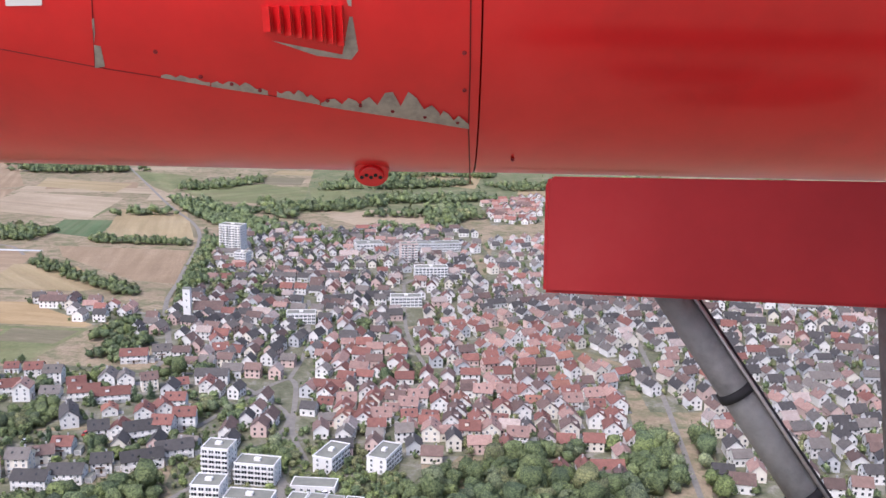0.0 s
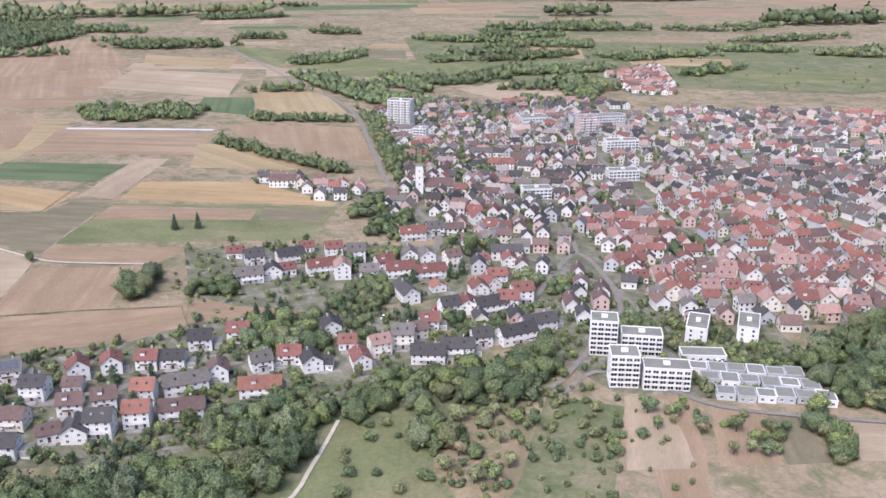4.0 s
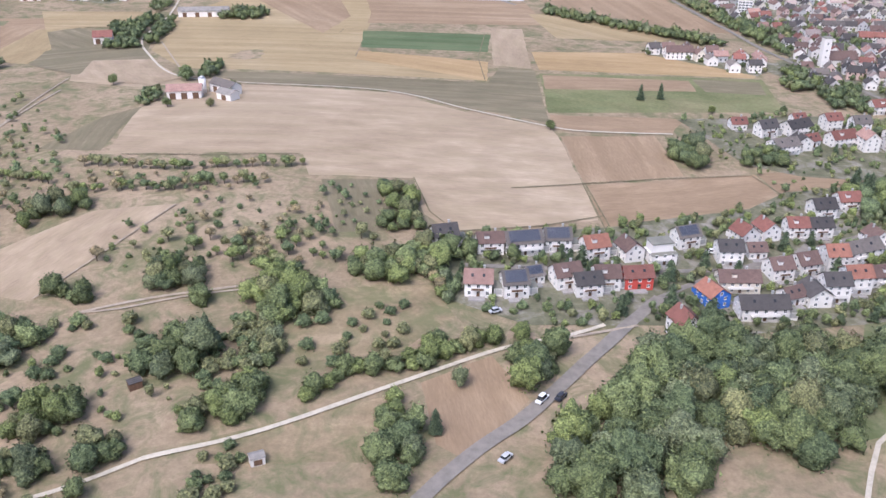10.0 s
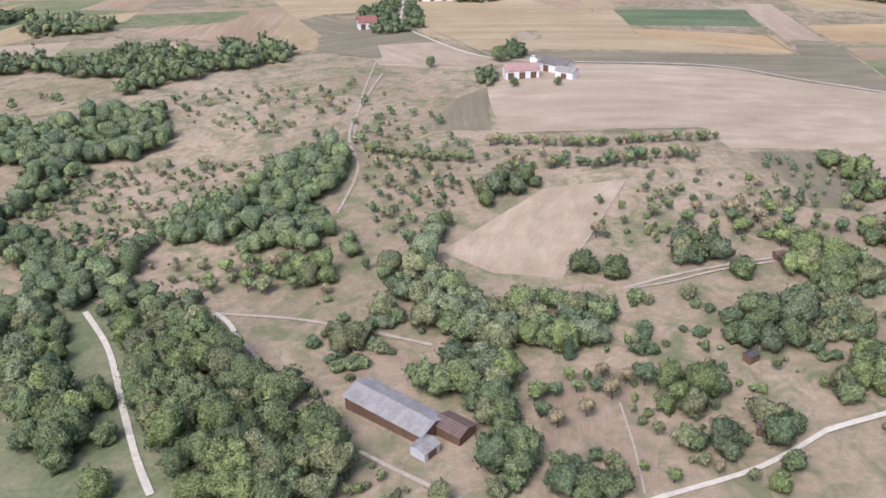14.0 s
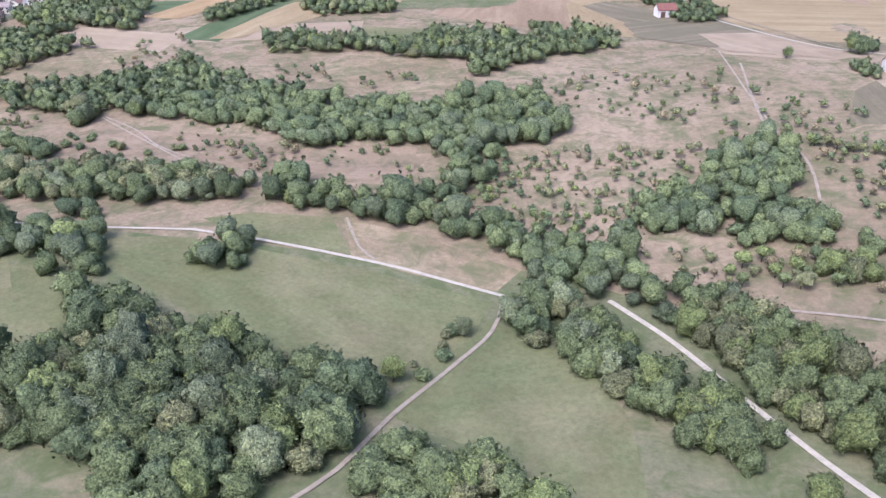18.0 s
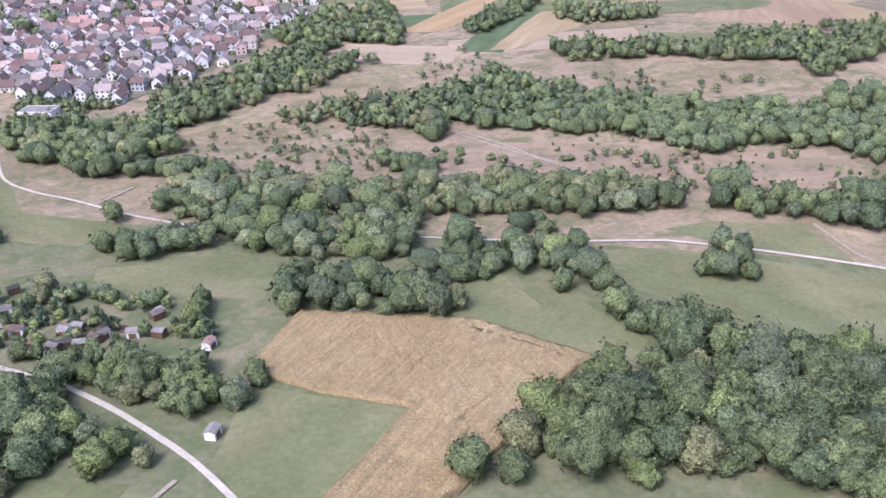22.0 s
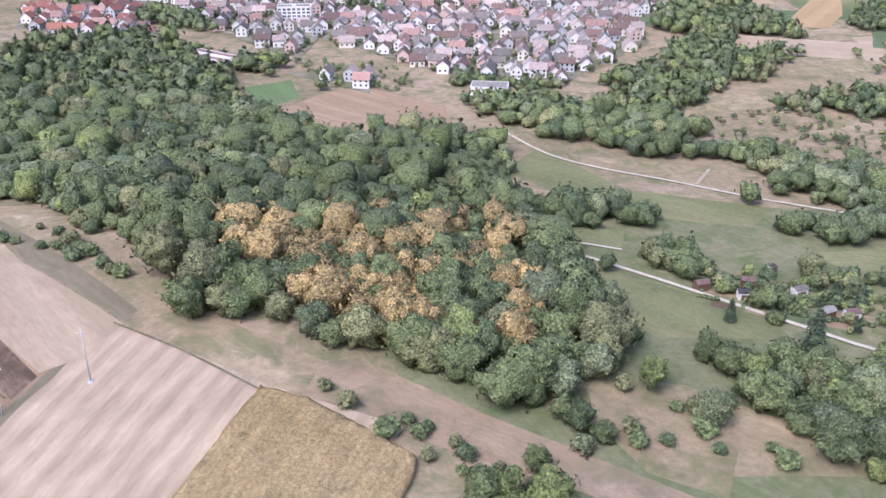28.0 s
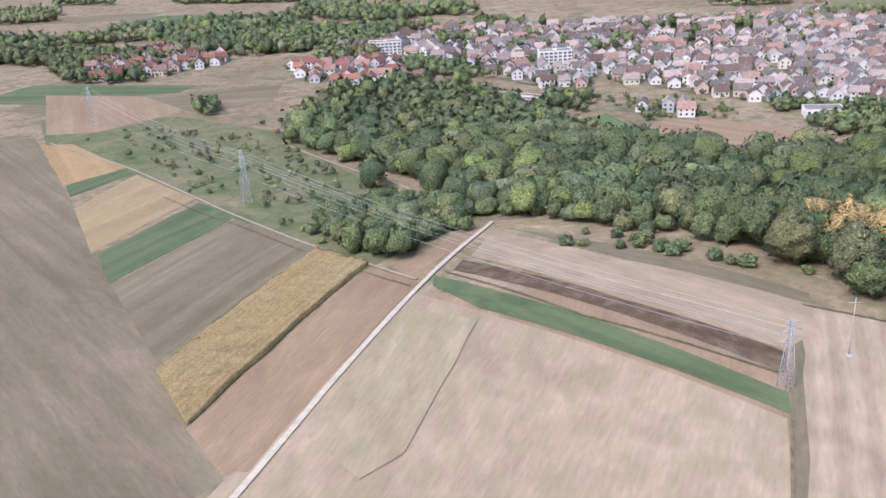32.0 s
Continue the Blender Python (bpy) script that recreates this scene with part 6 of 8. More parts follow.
# ---- cars ----
def car_kind(paint, name, label, long=4.0, tall=1.45):
    ob = thing(name, pose(0, 0, -70), label, "car")
    bm = bmesh.new()
    box(bm, -long / 2, long / 2, -0.82, 0.82, 0.3, 0.85, 0, 0.04)
    part("body", bm, paint, ob)
    bm = bmesh.new()
    fs = box(bm, -long * 0.3, long * 0.28, -0.74, 0.74, 0.85, tall, 0, 0.16)
    part("cabin", bm, "glass", ob)
    bm = bmesh.new()
    box(bm, -long * 0.24, long * 0.22, -0.62, 0.62, tall, tall + 0.05, 0, 0.04)
    part("roof", bm, paint, ob)
    for sx in (-0.31, 0.31):
        for sy in (-0.8, 0.8):
            bm = bmesh.new()
            tube(bm, (sx * long, sy - 0.1, 0.31), (sx * long, sy + 0.1, 0.31), 0.31, 0.31, 12)
            part("wheel", bm, "tyre", ob)
    return ob


MAT["tyre"] = material("tyre", plain((0.02, 0.02, 0.022), 0.2, 6.0), 0.8)
MAT["car_red"] = material("car_red", plain((0.4, 0.03, 0.03), 0.05, 1.0), 0.3)
MAT["car_dark"] = material("car_dark", plain((0.04, 0.045, 0.06), 0.05, 1.0), 0.3)
MAT["car_silver"] = material("car_silver", plain((0.5, 0.51, 0.53), 0.05, 1.0), 0.3)
CARS = [car_kind("white_paint", "van", "white delivery van on the road", 4.6, 1.95), car_kind("car_silver", "car", "silver parked passenger car"), car_kind("car_dark", "car", "dark blue parked passenger car"),
        car_kind("white_paint", "car", "white parked passenger car"), car_kind("car_red", "car", "red parked passenger car")]
for _k, (_x, _y, _t) in enumerate(((-333, 208, 50), (-345, 186, 47), (-328, 209, 50), (-20, 296, 20), (-28, 290, 80), (-224, 292, 10), (-211, 296, 8), (-196, 301, 12), (-262, 290, 4), (-300, 293, 3), (-322, 290, 0), (-341, 249, 20), (-165, 312, 30), (-141, 345, 70), (-120, 352, 80), (-84, 322, 60), (-52, 372, 70), (-98, 415, 100))):
    copy_thing(CARS[_k % len(CARS)], pose(_x, _y, terrain(_x, _y) + 0.55, 0, 0, _t))

# ---- trees that stand out ----
for _k, (_kind, _x, _y, _s) in enumerate((("fir", -246, 455, 0.8), ("fir", -235, 458, 0.8), ("fir", -186, 334, 1.2), ("fir", -191, 338, 1.0), 
                                          ("broad", -539, 235, 0.7), ("broad", -556, 273, 0.7), ("fir", -483, 222, 0.7),
                                          ("broad", -686, 230, 0.7), ("broad", -668, 254, 0.6), ("broad", -824, 269, 0.8), ("broad", -512, 473, 0.6), ("broad", -476, 477, 0.9), ("fir", -354, 260, 0.75),
                                          ("broad", -354, 215, 0.6), ("fir", -361, 196, 0.7), ("broad", -300, 404, 0.5), ("broad", -178, 439, 0.45), ("broad", -215, 436, 0.4), ("broad", -1027, 228, 1.0),
                                          ("broad", -326, 822, 0.8), ("broad", -205, 268, 0.7), ("broad", -187, 235, 0.6), ("broad", -478, 483, 0.7), ("broad", -448, 441, 0.5), ("broad", -455, 427, 0.45), ("broad", -475, 428, 0.5), ("fir", -928, 261, 0.6), ("fir", -918, 257, 0.65), ("fir", -958, 236, 1.15), ("fir", -973, 250, 0.6), ("broad", -943, 232, 0.8), ("broad", -967, 196, 1.05), ("broad", -998, 215, 0.75), ("broad", -988, 204, 0.85), ("broad", -952, 191, 1.1), ("broad", -1022, 186, 0.6))):
    plant(_kind, _x, _y, _s, 40.0 * _k, _k, "single trees")

# vegetable plots of the allotments
_rng = random.Random(21)
for _i in range(8):
    for _j in range(3):
        _x, _y, _w, _d = -972 + 8.5 * _i + _rng.uniform(-1, 1), 258 + 8 * _j - 2.2 * _i + _rng.uniform(-1, 1), _rng.uniform(2, 3.4), _rng.uniform(1.2, 2.4)
        _c, _s = math.cos(-0.38), math.sin(-0.38)
        field(_rng.choice(("crop", "soil", "meadow", "drygrass", "earth")), [(_x + u * _w * _c - v * _d * _s, _y + u * _w * _s + v * _d * _c) for u, v in ((-1, -1), (1, -1), (1, 1), (-1, 1))])
home("dem",-354,290)
home("bem",-339,287)
home("seL",-328,287)
home("sem",-316,290)
home("oem",-304,286)
home("bgm",-292,286)
home("dft",-282,284)
home("sem",-270,296)
home("pem",-345,261)
home("sem",-334,261)
home("ses",-327,269)
home("bem",-317,267)
home("dem",-311,263)
home("bem",-304,267)
home("REm",-294,268)
home("Ugm",-272,259)
home("rgt",-287,239)
home("det",-258,286)
home("rgm",-248,299)
home("rgm",-238,304)
home("rem",-226,307)
home("dem",-217,308)
home("dem",-210,322)
home("rem",-197,329)
home("bcL",-261,268)
home("deL",-259,252)
home("bem",-244,277)
home("bem",-234,280)
home("oet",-222,284)
home("oet",-221,270)
home("dgm",-238,262)
home("det",-231,264)
home("bes",-246,261)
home("geL",-210,291)
home("bgm",-200,299)
home("beL",-208,275)
home("gem",-186,306)
home("oeL",-184,288)
home("rem",-176,311)
home("bes",-247,290)
home("dgm",-168,306)
home("des",-163,306)
home("res",-155,321)
home("pct",-143,316)
home("rgm",-150,307)
home("gct",-134,322)
home("rem",-123,336)
home("dem",-114,350)
home("rgm",-106,352)
home("rgt",-100,366)
home("rgm",-94,374)
home("ret",-89,353)
home("ret",-82,361)
home("deL",-97,350)
home("deL",-90,323)
home("dem",-104,321)
home("deL",-114,313)
home("deL",-125,309)
home("deL",-80,332)
home("dgm",-162,334)
home("bcm",-129,329)
home("res",-210,415)
home("dem",-200,406)
home("deL",-184,410)
home("res",-177,425)
home("ret",-164,418)
home("get",-153,412)
home("rem",-140,403)
home("reL",-133,393)
home("reL",-120,391)
home("reL",-169,396)
home("pgt",-159,391)
home("dgm",-190,390)
home("res",-184,394)
home("geL",-200,385)
home("gem",-147,391)
home("bct",-108,406)
home("ogs",-117,375)
home("res",-94,407)
home("ret",-90,381)
home("rgm",-81,405)
home("reL",-125,445)
home("gem",-113,453)
home("ggm",-128,411)
home("ggm",-120,411)
home("dgL",-131,366)
home("rem",-84,456)
home("rgm",-89,472)
town("old",10.5,[(-29,484),(57,525),(122,434),(105,346),(54,331),(-16,359),(-38,406)])
town("mixed",11.5,[(-124,634),(-34,689),(68,724),(70,605),(163,564),(240,536),(160,369),(119,371),(124,438),(58,532),(-29,490),(-40,410),(-59,445),(-101,456),(-143,486),(-158,527),(-128,554)])
town("mixed",13,[(-144,794),(-107,839),(83,838),(88,722),(68,724),(-34,699),(-125,643)])
town("mixed",11.5,[(114,567),(324,543),(183,292),(131,303),(146,392),(111,400),(136,462),(105,495)])
town("pale",12,[(327,547),(183,292),(253,290),(400,477)])
town("mixed",13,[(-218,557),(-187,561),(-141,538),(-165,509)])
town("old",12,[(107,980),(191,1063),(158,876),(106,862)])
town("grey",12.5,[(-115,345),(-73,346),(-46,380),(-36,348),(-54,331),(-85,328)])
town("grey",14,[(-31,347),(35,335),(25,319),(-31,330)])
town("pale",11,[(-1298,679),(-1249,705),(-1188,744),(-946,761),(-917,676),(-930,625),(-964,596),(-970,524),(-995,485),(-1039,490),(-1080,525),(-1139,587),(-1217,652),(-1277,636)])
town("pale",11,[(-1271,738),(-1206,742),(-1156,713),(-1119,722),(-1131,527),(-1168,557),(-1202,597),(-1230,635),(-1256,657)])
town("old",11,[(-1322,616),(-1287,616),(-1261,638),(-1223,560),(-1241,549),(-1276,562),(-1305,571)])
town("old",11,[(-1470,629),(-1440,714),(-1360,652),(-1391,597),(-1432,580)])
town("pale",11,[(-1133,502),(-1084,496),(-1087,467),(-1126,495)])
town("pale",12,[(-1161,611),(-1099,641),(-948,606),(-944,557),(-972,521),(-1005,487),(-1041,507),(-1113,554)])
town("grey",14,[(-654,770),(-562,832),(-544,746),(-579,704),(-637,726)])
town("mixed",13,[(100,795),(335,735),(240,536),(163,564),(70,605)])
town("mixed",11.5,[(149,391),(229,375),(176,280),(120,282)])
town("mixed",11.5,[(-128,532),(-44,592),(87,401),(72,330),(-13,339),(-97,398)])
town("old",11,[(-41,454),(-15,379),(59,348),(105,346),(90,294),(71,300),(53,326),(-18,330)])
wood("bright",4.2,[(-3,267),(5,269),(-2,230),(-8,230)])
wood("bright",3.4,[(-21,258),(-16,259),(-20,240),(-23,242)])
wood("dark",5.5,[(-81,851),(-21,801),(-8,819),(-33,756),(-75,722)])
wood("dark",5,[(-17,834),(-3,861),(32,835),(27,808),(-16,811)])
wood("mix",5,[(-164,805),(-128,747),(-132,651),(-123,540),(-131,567),(-148,713)])
wood("dark",6,[(-241,1008),(-172,960),(-117,867),(-83,837),(-81,770),(-123,805),(-172,868)])
wood("mix",6,[(-139,1003),(-87,946),(-85,881),(-120,914)])
wood("mix",6,[(-246,1117),(-191,1127),(-153,1185),(-150,1144),(-186,1080),(-238,1070)])
wood("mix",5,[(-78,1127),(-29,1147),(-23,1098),(-71,1080)])
wood("mix",5,[(-12,1033),(28,1049),(25,1010),(-11,994)])
wood("mix",6,[(44,953),(81,966),(99,929),(64,840),(42,872)])
wood("dark",7,[(-696,1220),(-691,1384),(-558,1379),(-597,1207),(-616,1119)])
wood("mix",6,[(-1,1319),(70,1214),(150,1203),(158,1250),(76,1274)])
wood("mix",7,[(-314,207),(-312,218),(-297,229),(-283,236),(-243,232),(-220,234),(-196,243),(-167,250),(-168,233),(-177,224),(-209,217),(-221,205),(-252,198),(-261,186),(-313,188)])
wood("mix",7,[(-338,171),(-334,189),(-325,205),(-314,215),(-302,224),(-285,228),(-256,229),(-228,229),(-240,213),(-263,210),(-282,191),(-301,179),(-314,170)])
wood("mix",5.5,[(-341,226),(-319,230),(-315,222),(-334,209),(-340,215)])
wood("mix",4.5,[(-252,380),(-238,394),(-238,365),(-244,357),(-251,358)])
wood("mix",4.5,[(-226,372),(-199,387),(-204,368),(-226,362)])
wood("dark",4.5,[(-175,324),(-145,339),(-148,324),(-174,315)])
wood("dark",4,[(-548,587),(-527,594),(-519,568),(-539,562)])
wood("dark",4,[(-483,663),(-463,686),(-459,659),(-480,650)])
wood("mix",4,[(-544,684),(-539,724),(-529,703),(-538,676)])
wood("mix",4.5,[(-390,819),(-287,810),(-294,760),(-386,769)])
wood("mix",4,[(-516,757),(-485,780),(-478,745),(-508,741)])
wood("mix",4,[(-496,665),(-470,680),(-460,652),(-491,652)])
wood("dark",4.5,[(-142,470),(-122,480),(-132,441),(-148,446)])
wood("mix",5,[(-157,497),(-138,520),(-140,480),(-156,475)])
wood("mix",5,[(-198,313),(-187,336),(-175,326),(-153,326),(-157,314),(-181,313)])
wood("bright",5,[(-191,342),(-167,349),(-167,331),(-186,322)])
wood("mix",5.5,[(-121,296),(-92,306),(-78,300),(-82,279),(-97,276),(-121,281)])
wood("mix",5,[(-141,298),(-120,300),(-124,272),(-143,272),(-155,277)])
wood("mix",4.5,[(-201,263),(-176,273),(-149,278),(-145,271),(-162,262),(-178,256),(-198,253)])
wood("mix",4,[(-209,187),(-193,203),(-169,199),(-170,187),(-185,183),(-208,185)])
wood("dark",6,[(-191,316),(-190,334),(-164,325),(-158,311),(-186,307)])
wood("mix",5,[(-124,281),(-82,303),(-76,286),(-83,278),(-109,273)])
wood("mix",6,[(7,298),(23,307),(53,326),(71,300),(94,294),(96,238),(83,238),(64,249),(20,247),(5,265)])
wood("dark",6,[(-8,232),(-4,266),(5,265),(0,231)])
wood("mix",5.5,[(59,348),(82,341),(80,319),(53,315)])
wood("mix",5,[(-193,291),(-164,283),(-133,278),(-121,270),(-145,268),(-162,246),(-171,243)])
wood("mix",5,[(-149,268),(-118,259),(-114,243),(-139,251)])
wood("mix",5,[(-852,1475),(-635,1573),(-584,1395),(-660,1250),(-679,1132)])
wood("mix",4,[(-404,813),(-344,803),(-333,752),(-380,761)])
wood("mix",4,[(-252,779),(-157,767),(-156,748),(-248,759)])
wood("mix",4,[(-162,819),(-139,722),(-117,624),(-131,590),(-142,640)])
wood("mix",5,[(-112,442),(-80,431),(-86,414),(-108,416)])
wood("mix",4,[(-265,689),(-161,595),(-160,579),(-175,582),(-260,668)])
wood("mix",6,[(-363,287),(-343,296),(-349,277),(-366,276)])
wood("autumn",6.5,[(-1107,263),(-1093,275),(-1070,274),(-1046,271),(-1028,277),(-1016,250),(-1018,223),(-1029,220),(-1041,228),(-1057,226),(-1079,235)])
wood("mix",5,[(-1016,316),(-1006,327),(-993,312),(-1002,289)])
wood("autumn",7,[(-1114,283),(-1095,284),(-1059,308),(-1025,301),(-1016,250),(-1019,232),(-1029,230),(-1033,244),(-1046,234),(-1064,235),(-1075,251),(-1088,255),(-1107,267)])
wood("mix",7,[(-1100,234),(-1088,263),(-1070,287),(-1039,290),(-1009,274),(-1004,239),(-1005,221),(-1014,217),(-1015,200),(-1030,206),(-1048,214),(-1058,217),(-1082,223),(-1096,231)])
wood("mix",7.5,[(-1267,460),(-1268,523),(-1227,564),(-1201,530),(-1144,471),(-1098,400),(-1036,351),(-1017,311),(-1009,274),(-1039,290),(-1070,287),(-1088,263),(-1101,236),(-1123,263),(-1136,295),(-1124,324),(-1145,339),(-1178,349),(-1215,351)])
wood("mix",6,[(-1205,330),(-1163,311),(-1160,304),(-1181,304),(-1193,307)])
wood("mix",6,[(-1095,417),(-1082,426),(-1083,393),(-1093,400)])
wood("mix",5.5,[(-1147,284),(-1132,282),(-1124,265),(-1140,272)])
wood("mix",6,[(-1097,229),(-1077,221),(-1077,217),(-1095,225)])
wood("bright",5.5,[(-1031,179),(-1019,182),(-1019,173),(-1032,168)])
wood("mix",6,[(-1092,429),(-1026,395),(-1021,354),(-1047,337),(-1065,368)])
wood("mix",6,[(-1013,299),(-987,314),(-962,333),(-924,336),(-870,308),(-865,317),(-898,329),(-942,340),(-999,333)])
wood("mix",5,[(-986,274),(-987,288),(-979,293),(-973,279),(-979,271)])
wood("mix",3.6,[(-976,264),(-975,273),(-964,269),(-956,256),(-963,255)])
wood("mix",3.8,[(-1005,283),(-989,277),(-986,269),(-998,273)])
wood("bright",4.5,[(-951,273),(-950,282),(-940,282),(-939,275),(-945,270)])
wood("dark",4,[(-939,275),(-939,282),(-933,282),(-932,275)])
wood("mix",4,[(-930,275),(-929,281),(-921,281),(-921,275)])
wood("mix",4,[(-911,270),(-909,276),(-903,276),(-903,268)])
wood("mix",4,[(-900,267),(-897,273),(-891,272),(-892,264)])
wood("mix",3.4,[(-968,257),(-962,263),(-954,256),(-955,247),(-964,250)])
wood("mix",6,[(-931,213),(-932,226),(-923,233),(-915,237),(-907,232),(-903,215),(-906,207),(-906,192),(-912,181),(-921,181),(-928,200)])
wood("bright",6,[(-903,207),(-899,216),(-894,216),(-892,204),(-899,199)])
wood("bright",4.5,[(-894,203),(-887,209),(-887,200),(-893,198)])
wood("bright",5,[(-912,233),(-900,238),(-894,230),(-896,223),(-907,226)])
wood("mix",5,[(-894,221),(-887,226),(-883,219),(-887,213)])
wood("mix",6,[(-977,207),(-979,218),(-974,225),(-959,229),(-952,216),(-949,207),(-952,200),(-961,200),(-969,203)])
wood("mix",4.5,[(-946,195),(-944,203),(-929,202),(-930,196)])
wood("mix",4.5,[(-983,231),(-976,231),(-975,224),(-980,222)])
wood("dark",5.5,[(-972,207),(-968,218),(-946,221),(-940,209),(-950,205),(-964,206)])
wood("mix",4.5,[(-940,242),(-931,247),(-931,237),(-939,234)])
wood("mix",4.5,[(-1017,199),(-1014,203),(-1009,200),(-1009,194),(-1014,195)])
wood("mix",4,[(-974,223),(-967,226),(-967,221),(-973,218)])
scat("bush",14,[(-1017,215),(-974,216),(-958,194),(-1012,189)])
scat("garden",26,[(-981,273),(-940,279),(-892,271),(-887,254),(-932,244),(-952,247)])
wood("dark",4.8,[(-752,281),(-754,292),(-745,303),(-735,296),(-734,285),(-743,280)],True)
wood("mix",5,[(-930,235),(-911,240),(-903,237),(-905,227),(-923,226)],True)
wood("bright",5,[(-905,236),(-889,240),(-880,226),(-882,215),(-897,222)],True)
wood("mix",4.5,[(-876,235),(-870,240),(-869,230),(-875,219)],True)
wood("mix",5,[(-1024,270),(-1017,275),(-1003,258),(-998,234),(-1004,229)],True)
wood("mix",4.5,[(-965,196),(-953,195),(-946,187),(-953,182),(-960,185)],True)
wood("mix",4.5,[(-827,595),(-818,615),(-780,665),(-774,652),(-793,610),(-815,579)],True)
wood("mix",5,[(-769,612),(-761,635),(-708,620),(-710,599),(-755,587)],True)
wood("mix",6,[(-1044,449),(-1025,458),(-963,443),(-941,407),(-973,391),(-1005,403),(-1026,425)])
wood("mix",6,[(-983,476),(-934,495),(-937,452),(-963,443)])
wood("mix",6,[(-1228,531),(-1184,539),(-1153,478),(-1170,466),(-1208,490)])
wood("dark",5,[(-1126,457),(-1113,473),(-1108,462),(-1121,446)])
wood("mix",6,[(-1422,780),(-1271,772),(-1262,703),(-1281,672),(-1337,670),(-1397,705)])
wood("mix",6,[(-1209,787),(-1155,744),(-1156,694),(-1197,727)])
wood("mix",7,[(-1283,457),(-1261,518),(-1206,505),(-1160,491),(-1134,461),(-1095,420),(-1086,369),(-1126,281),(-1156,291),(-1173,305),(-1201,341),(-1233,387),(-1267,425)])
wood("mix",6,[(-1190,537),(-1133,508),(-1137,490),(-1182,498)])
wood("mix",5,[(-1237,307),(-1218,326),(-1204,334),(-1183,304),(-1202,268),(-1211,271),(-1231,297)])
wood("dark",5,[(-1343,508),(-1333,514),(-1325,487),(-1334,482)])
wood("mix",6,[(-1534,697),(-1500,690),(-1420,674),(-1400,572),(-1450,580)])
scat("orchard",25,[(-123,268),(-89,271),(-105,226),(-126,235)])
scat("bush",14,[(-155,272),(-131,255),(-124,217),(-163,216)])
scat("bush",12,[(-240,197),(-217,203),(-208,198),(-231,188)])
scat("bush",25,[(-149,268),(-74,274),(-59,269),(-60,238),(-119,240)])
scat("orchard",14,[(-58,265),(-9,259),(-16,233),(-53,235)])
scat("bush",14,[(-1064,206),(-1032,191),(-1016,178),(-1031,181),(-1057,196)])
scat("bush",10,[(-1166,272),(-1128,255),(-1100,237),(-1113,242)])
scat("orchard",70,[(-1386,451),(-1286,468),(-1233,387),(-1192,323),(-1227,311),(-1268,343),(-1329,400)])
scat("bush",14,[(-1157,281),(-1136,264),(-1113,237),(-1119,245)])
wood("mix",7,[(-822,195),(-821,205),(-810,217),(-798,226),(-776,233),(-762,255),(-740,246),(-700,232),(-712,196)])
wood("dark",6,[(-875,269),(-822,264),(-823,271),(-832,286),(-876,288)])
wood("mix",6,[(-938,344),(-921,334),(-901,317),(-878,304),(-846,300),(-835,305),(-836,320),(-842,341),(-870,348),(-900,356),(-926,357)])
wood("dark",6,[(-940,306),(-900,309),(-908,320),(-936,320),(-945,316)])
wood("olive",5.5,[(-838,343),(-813,339),(-758,331),(-757,347),(-779,359),(-809,367),(-836,362),(-882,371),(-920,375),(-938,369),(-921,356),(-877,350)])
wood("dark",6,[(-831,280),(-808,287),(-810,301),(-818,312),(-828,306),(-837,294)])
wood("mix",6,[(-805,291),(-794,277),(-792,292),(-798,311),(-811,319)])
wood("dark",6,[(-792,262),(-776,249),(-763,248),(-763,258),(-778,269),(-791,274)])
wood("dark",6,[(-737,330),(-717,325),(-686,317),(-670,309),(-669,328),(-696,333),(-715,336),(-737,340)])
wood("mix",5.5,[(-938,479),(-905,483),(-873,534),(-859,577),(-872,620),(-916,622),(-922,553),(-950,517),(-976,487),(-948,464)])
wood("dark",5.5,[(-979,383),(-947,380),(-955,399),(-975,405),(-988,402)])
wood("dark",6,[(-808,328),(-792,323),(-775,281),(-784,274)])
wood("mix",7,[(-775,264),(-742,247),(-712,234),(-689,217),(-694,195),(-709,180),(-716,178),(-742,177),(-777,257)])
wood("bright",6.5,[(-693,193),(-682,207),(-663,194),(-648,179),(-687,179)])
wood("mix",6,[(-653,251),(-641,244),(-633,227),(-616,208),(-608,191),(-601,194),(-601,208),(-613,224),(-622,235),(-626,252),(-633,269),(-652,273)])
wood("bright",5.5,[(-603,185),(-589,181),(-587,187),(-598,191)])
wood("dark",5.5,[(-715,327),(-680,318),(-681,330),(-714,335)])
scat("bush",8,[(-669,260),(-660,254),(-679,230),(-688,230)])
scat("garden",34,[(-354,284),(-277,286),(-204,304),(-185,296),(-209,274),(-276,268),(-347,263)])
scat("garden",20,[(-345,257),(-290,258),(-229,256),(-210,267),(-223,247),(-288,243)])
scat("garden",24,[(-192,356),(-77,341),(-47,365),(-82,330),(-177,317)])
scat("garden",20,[(-210,416),(-80,406),(-86,384),(-198,381)])
wood("mix",3.6,[(-276,272),(-267,278),(-265,259),(-273,252)])
wood("mix",3.6,[(-197,273),(-177,278),(-181,263),(-200,260)])
wood("mix",3.6,[(-342,290),(-319,291),(-318,281),(-340,279)])
wood("mix",3.6,[(-306,280),(-284,277),(-285,272),(-306,274)])
wood("mix",3.6,[(-163,359),(-143,387),(-133,374),(-150,338)])
wood("mix",3.6,[(-119,350),(-76,364),(-79,330),(-112,319)])
wood("mix",3.6,[(-164,423),(-119,415),(-117,396),(-159,392)])
wood("mix",3.6,[(-86,391),(-50,385),(-57,365),(-83,370)])
wood("mix",3.6,[(-49,341),(-29,341),(-34,320),(-51,320)])
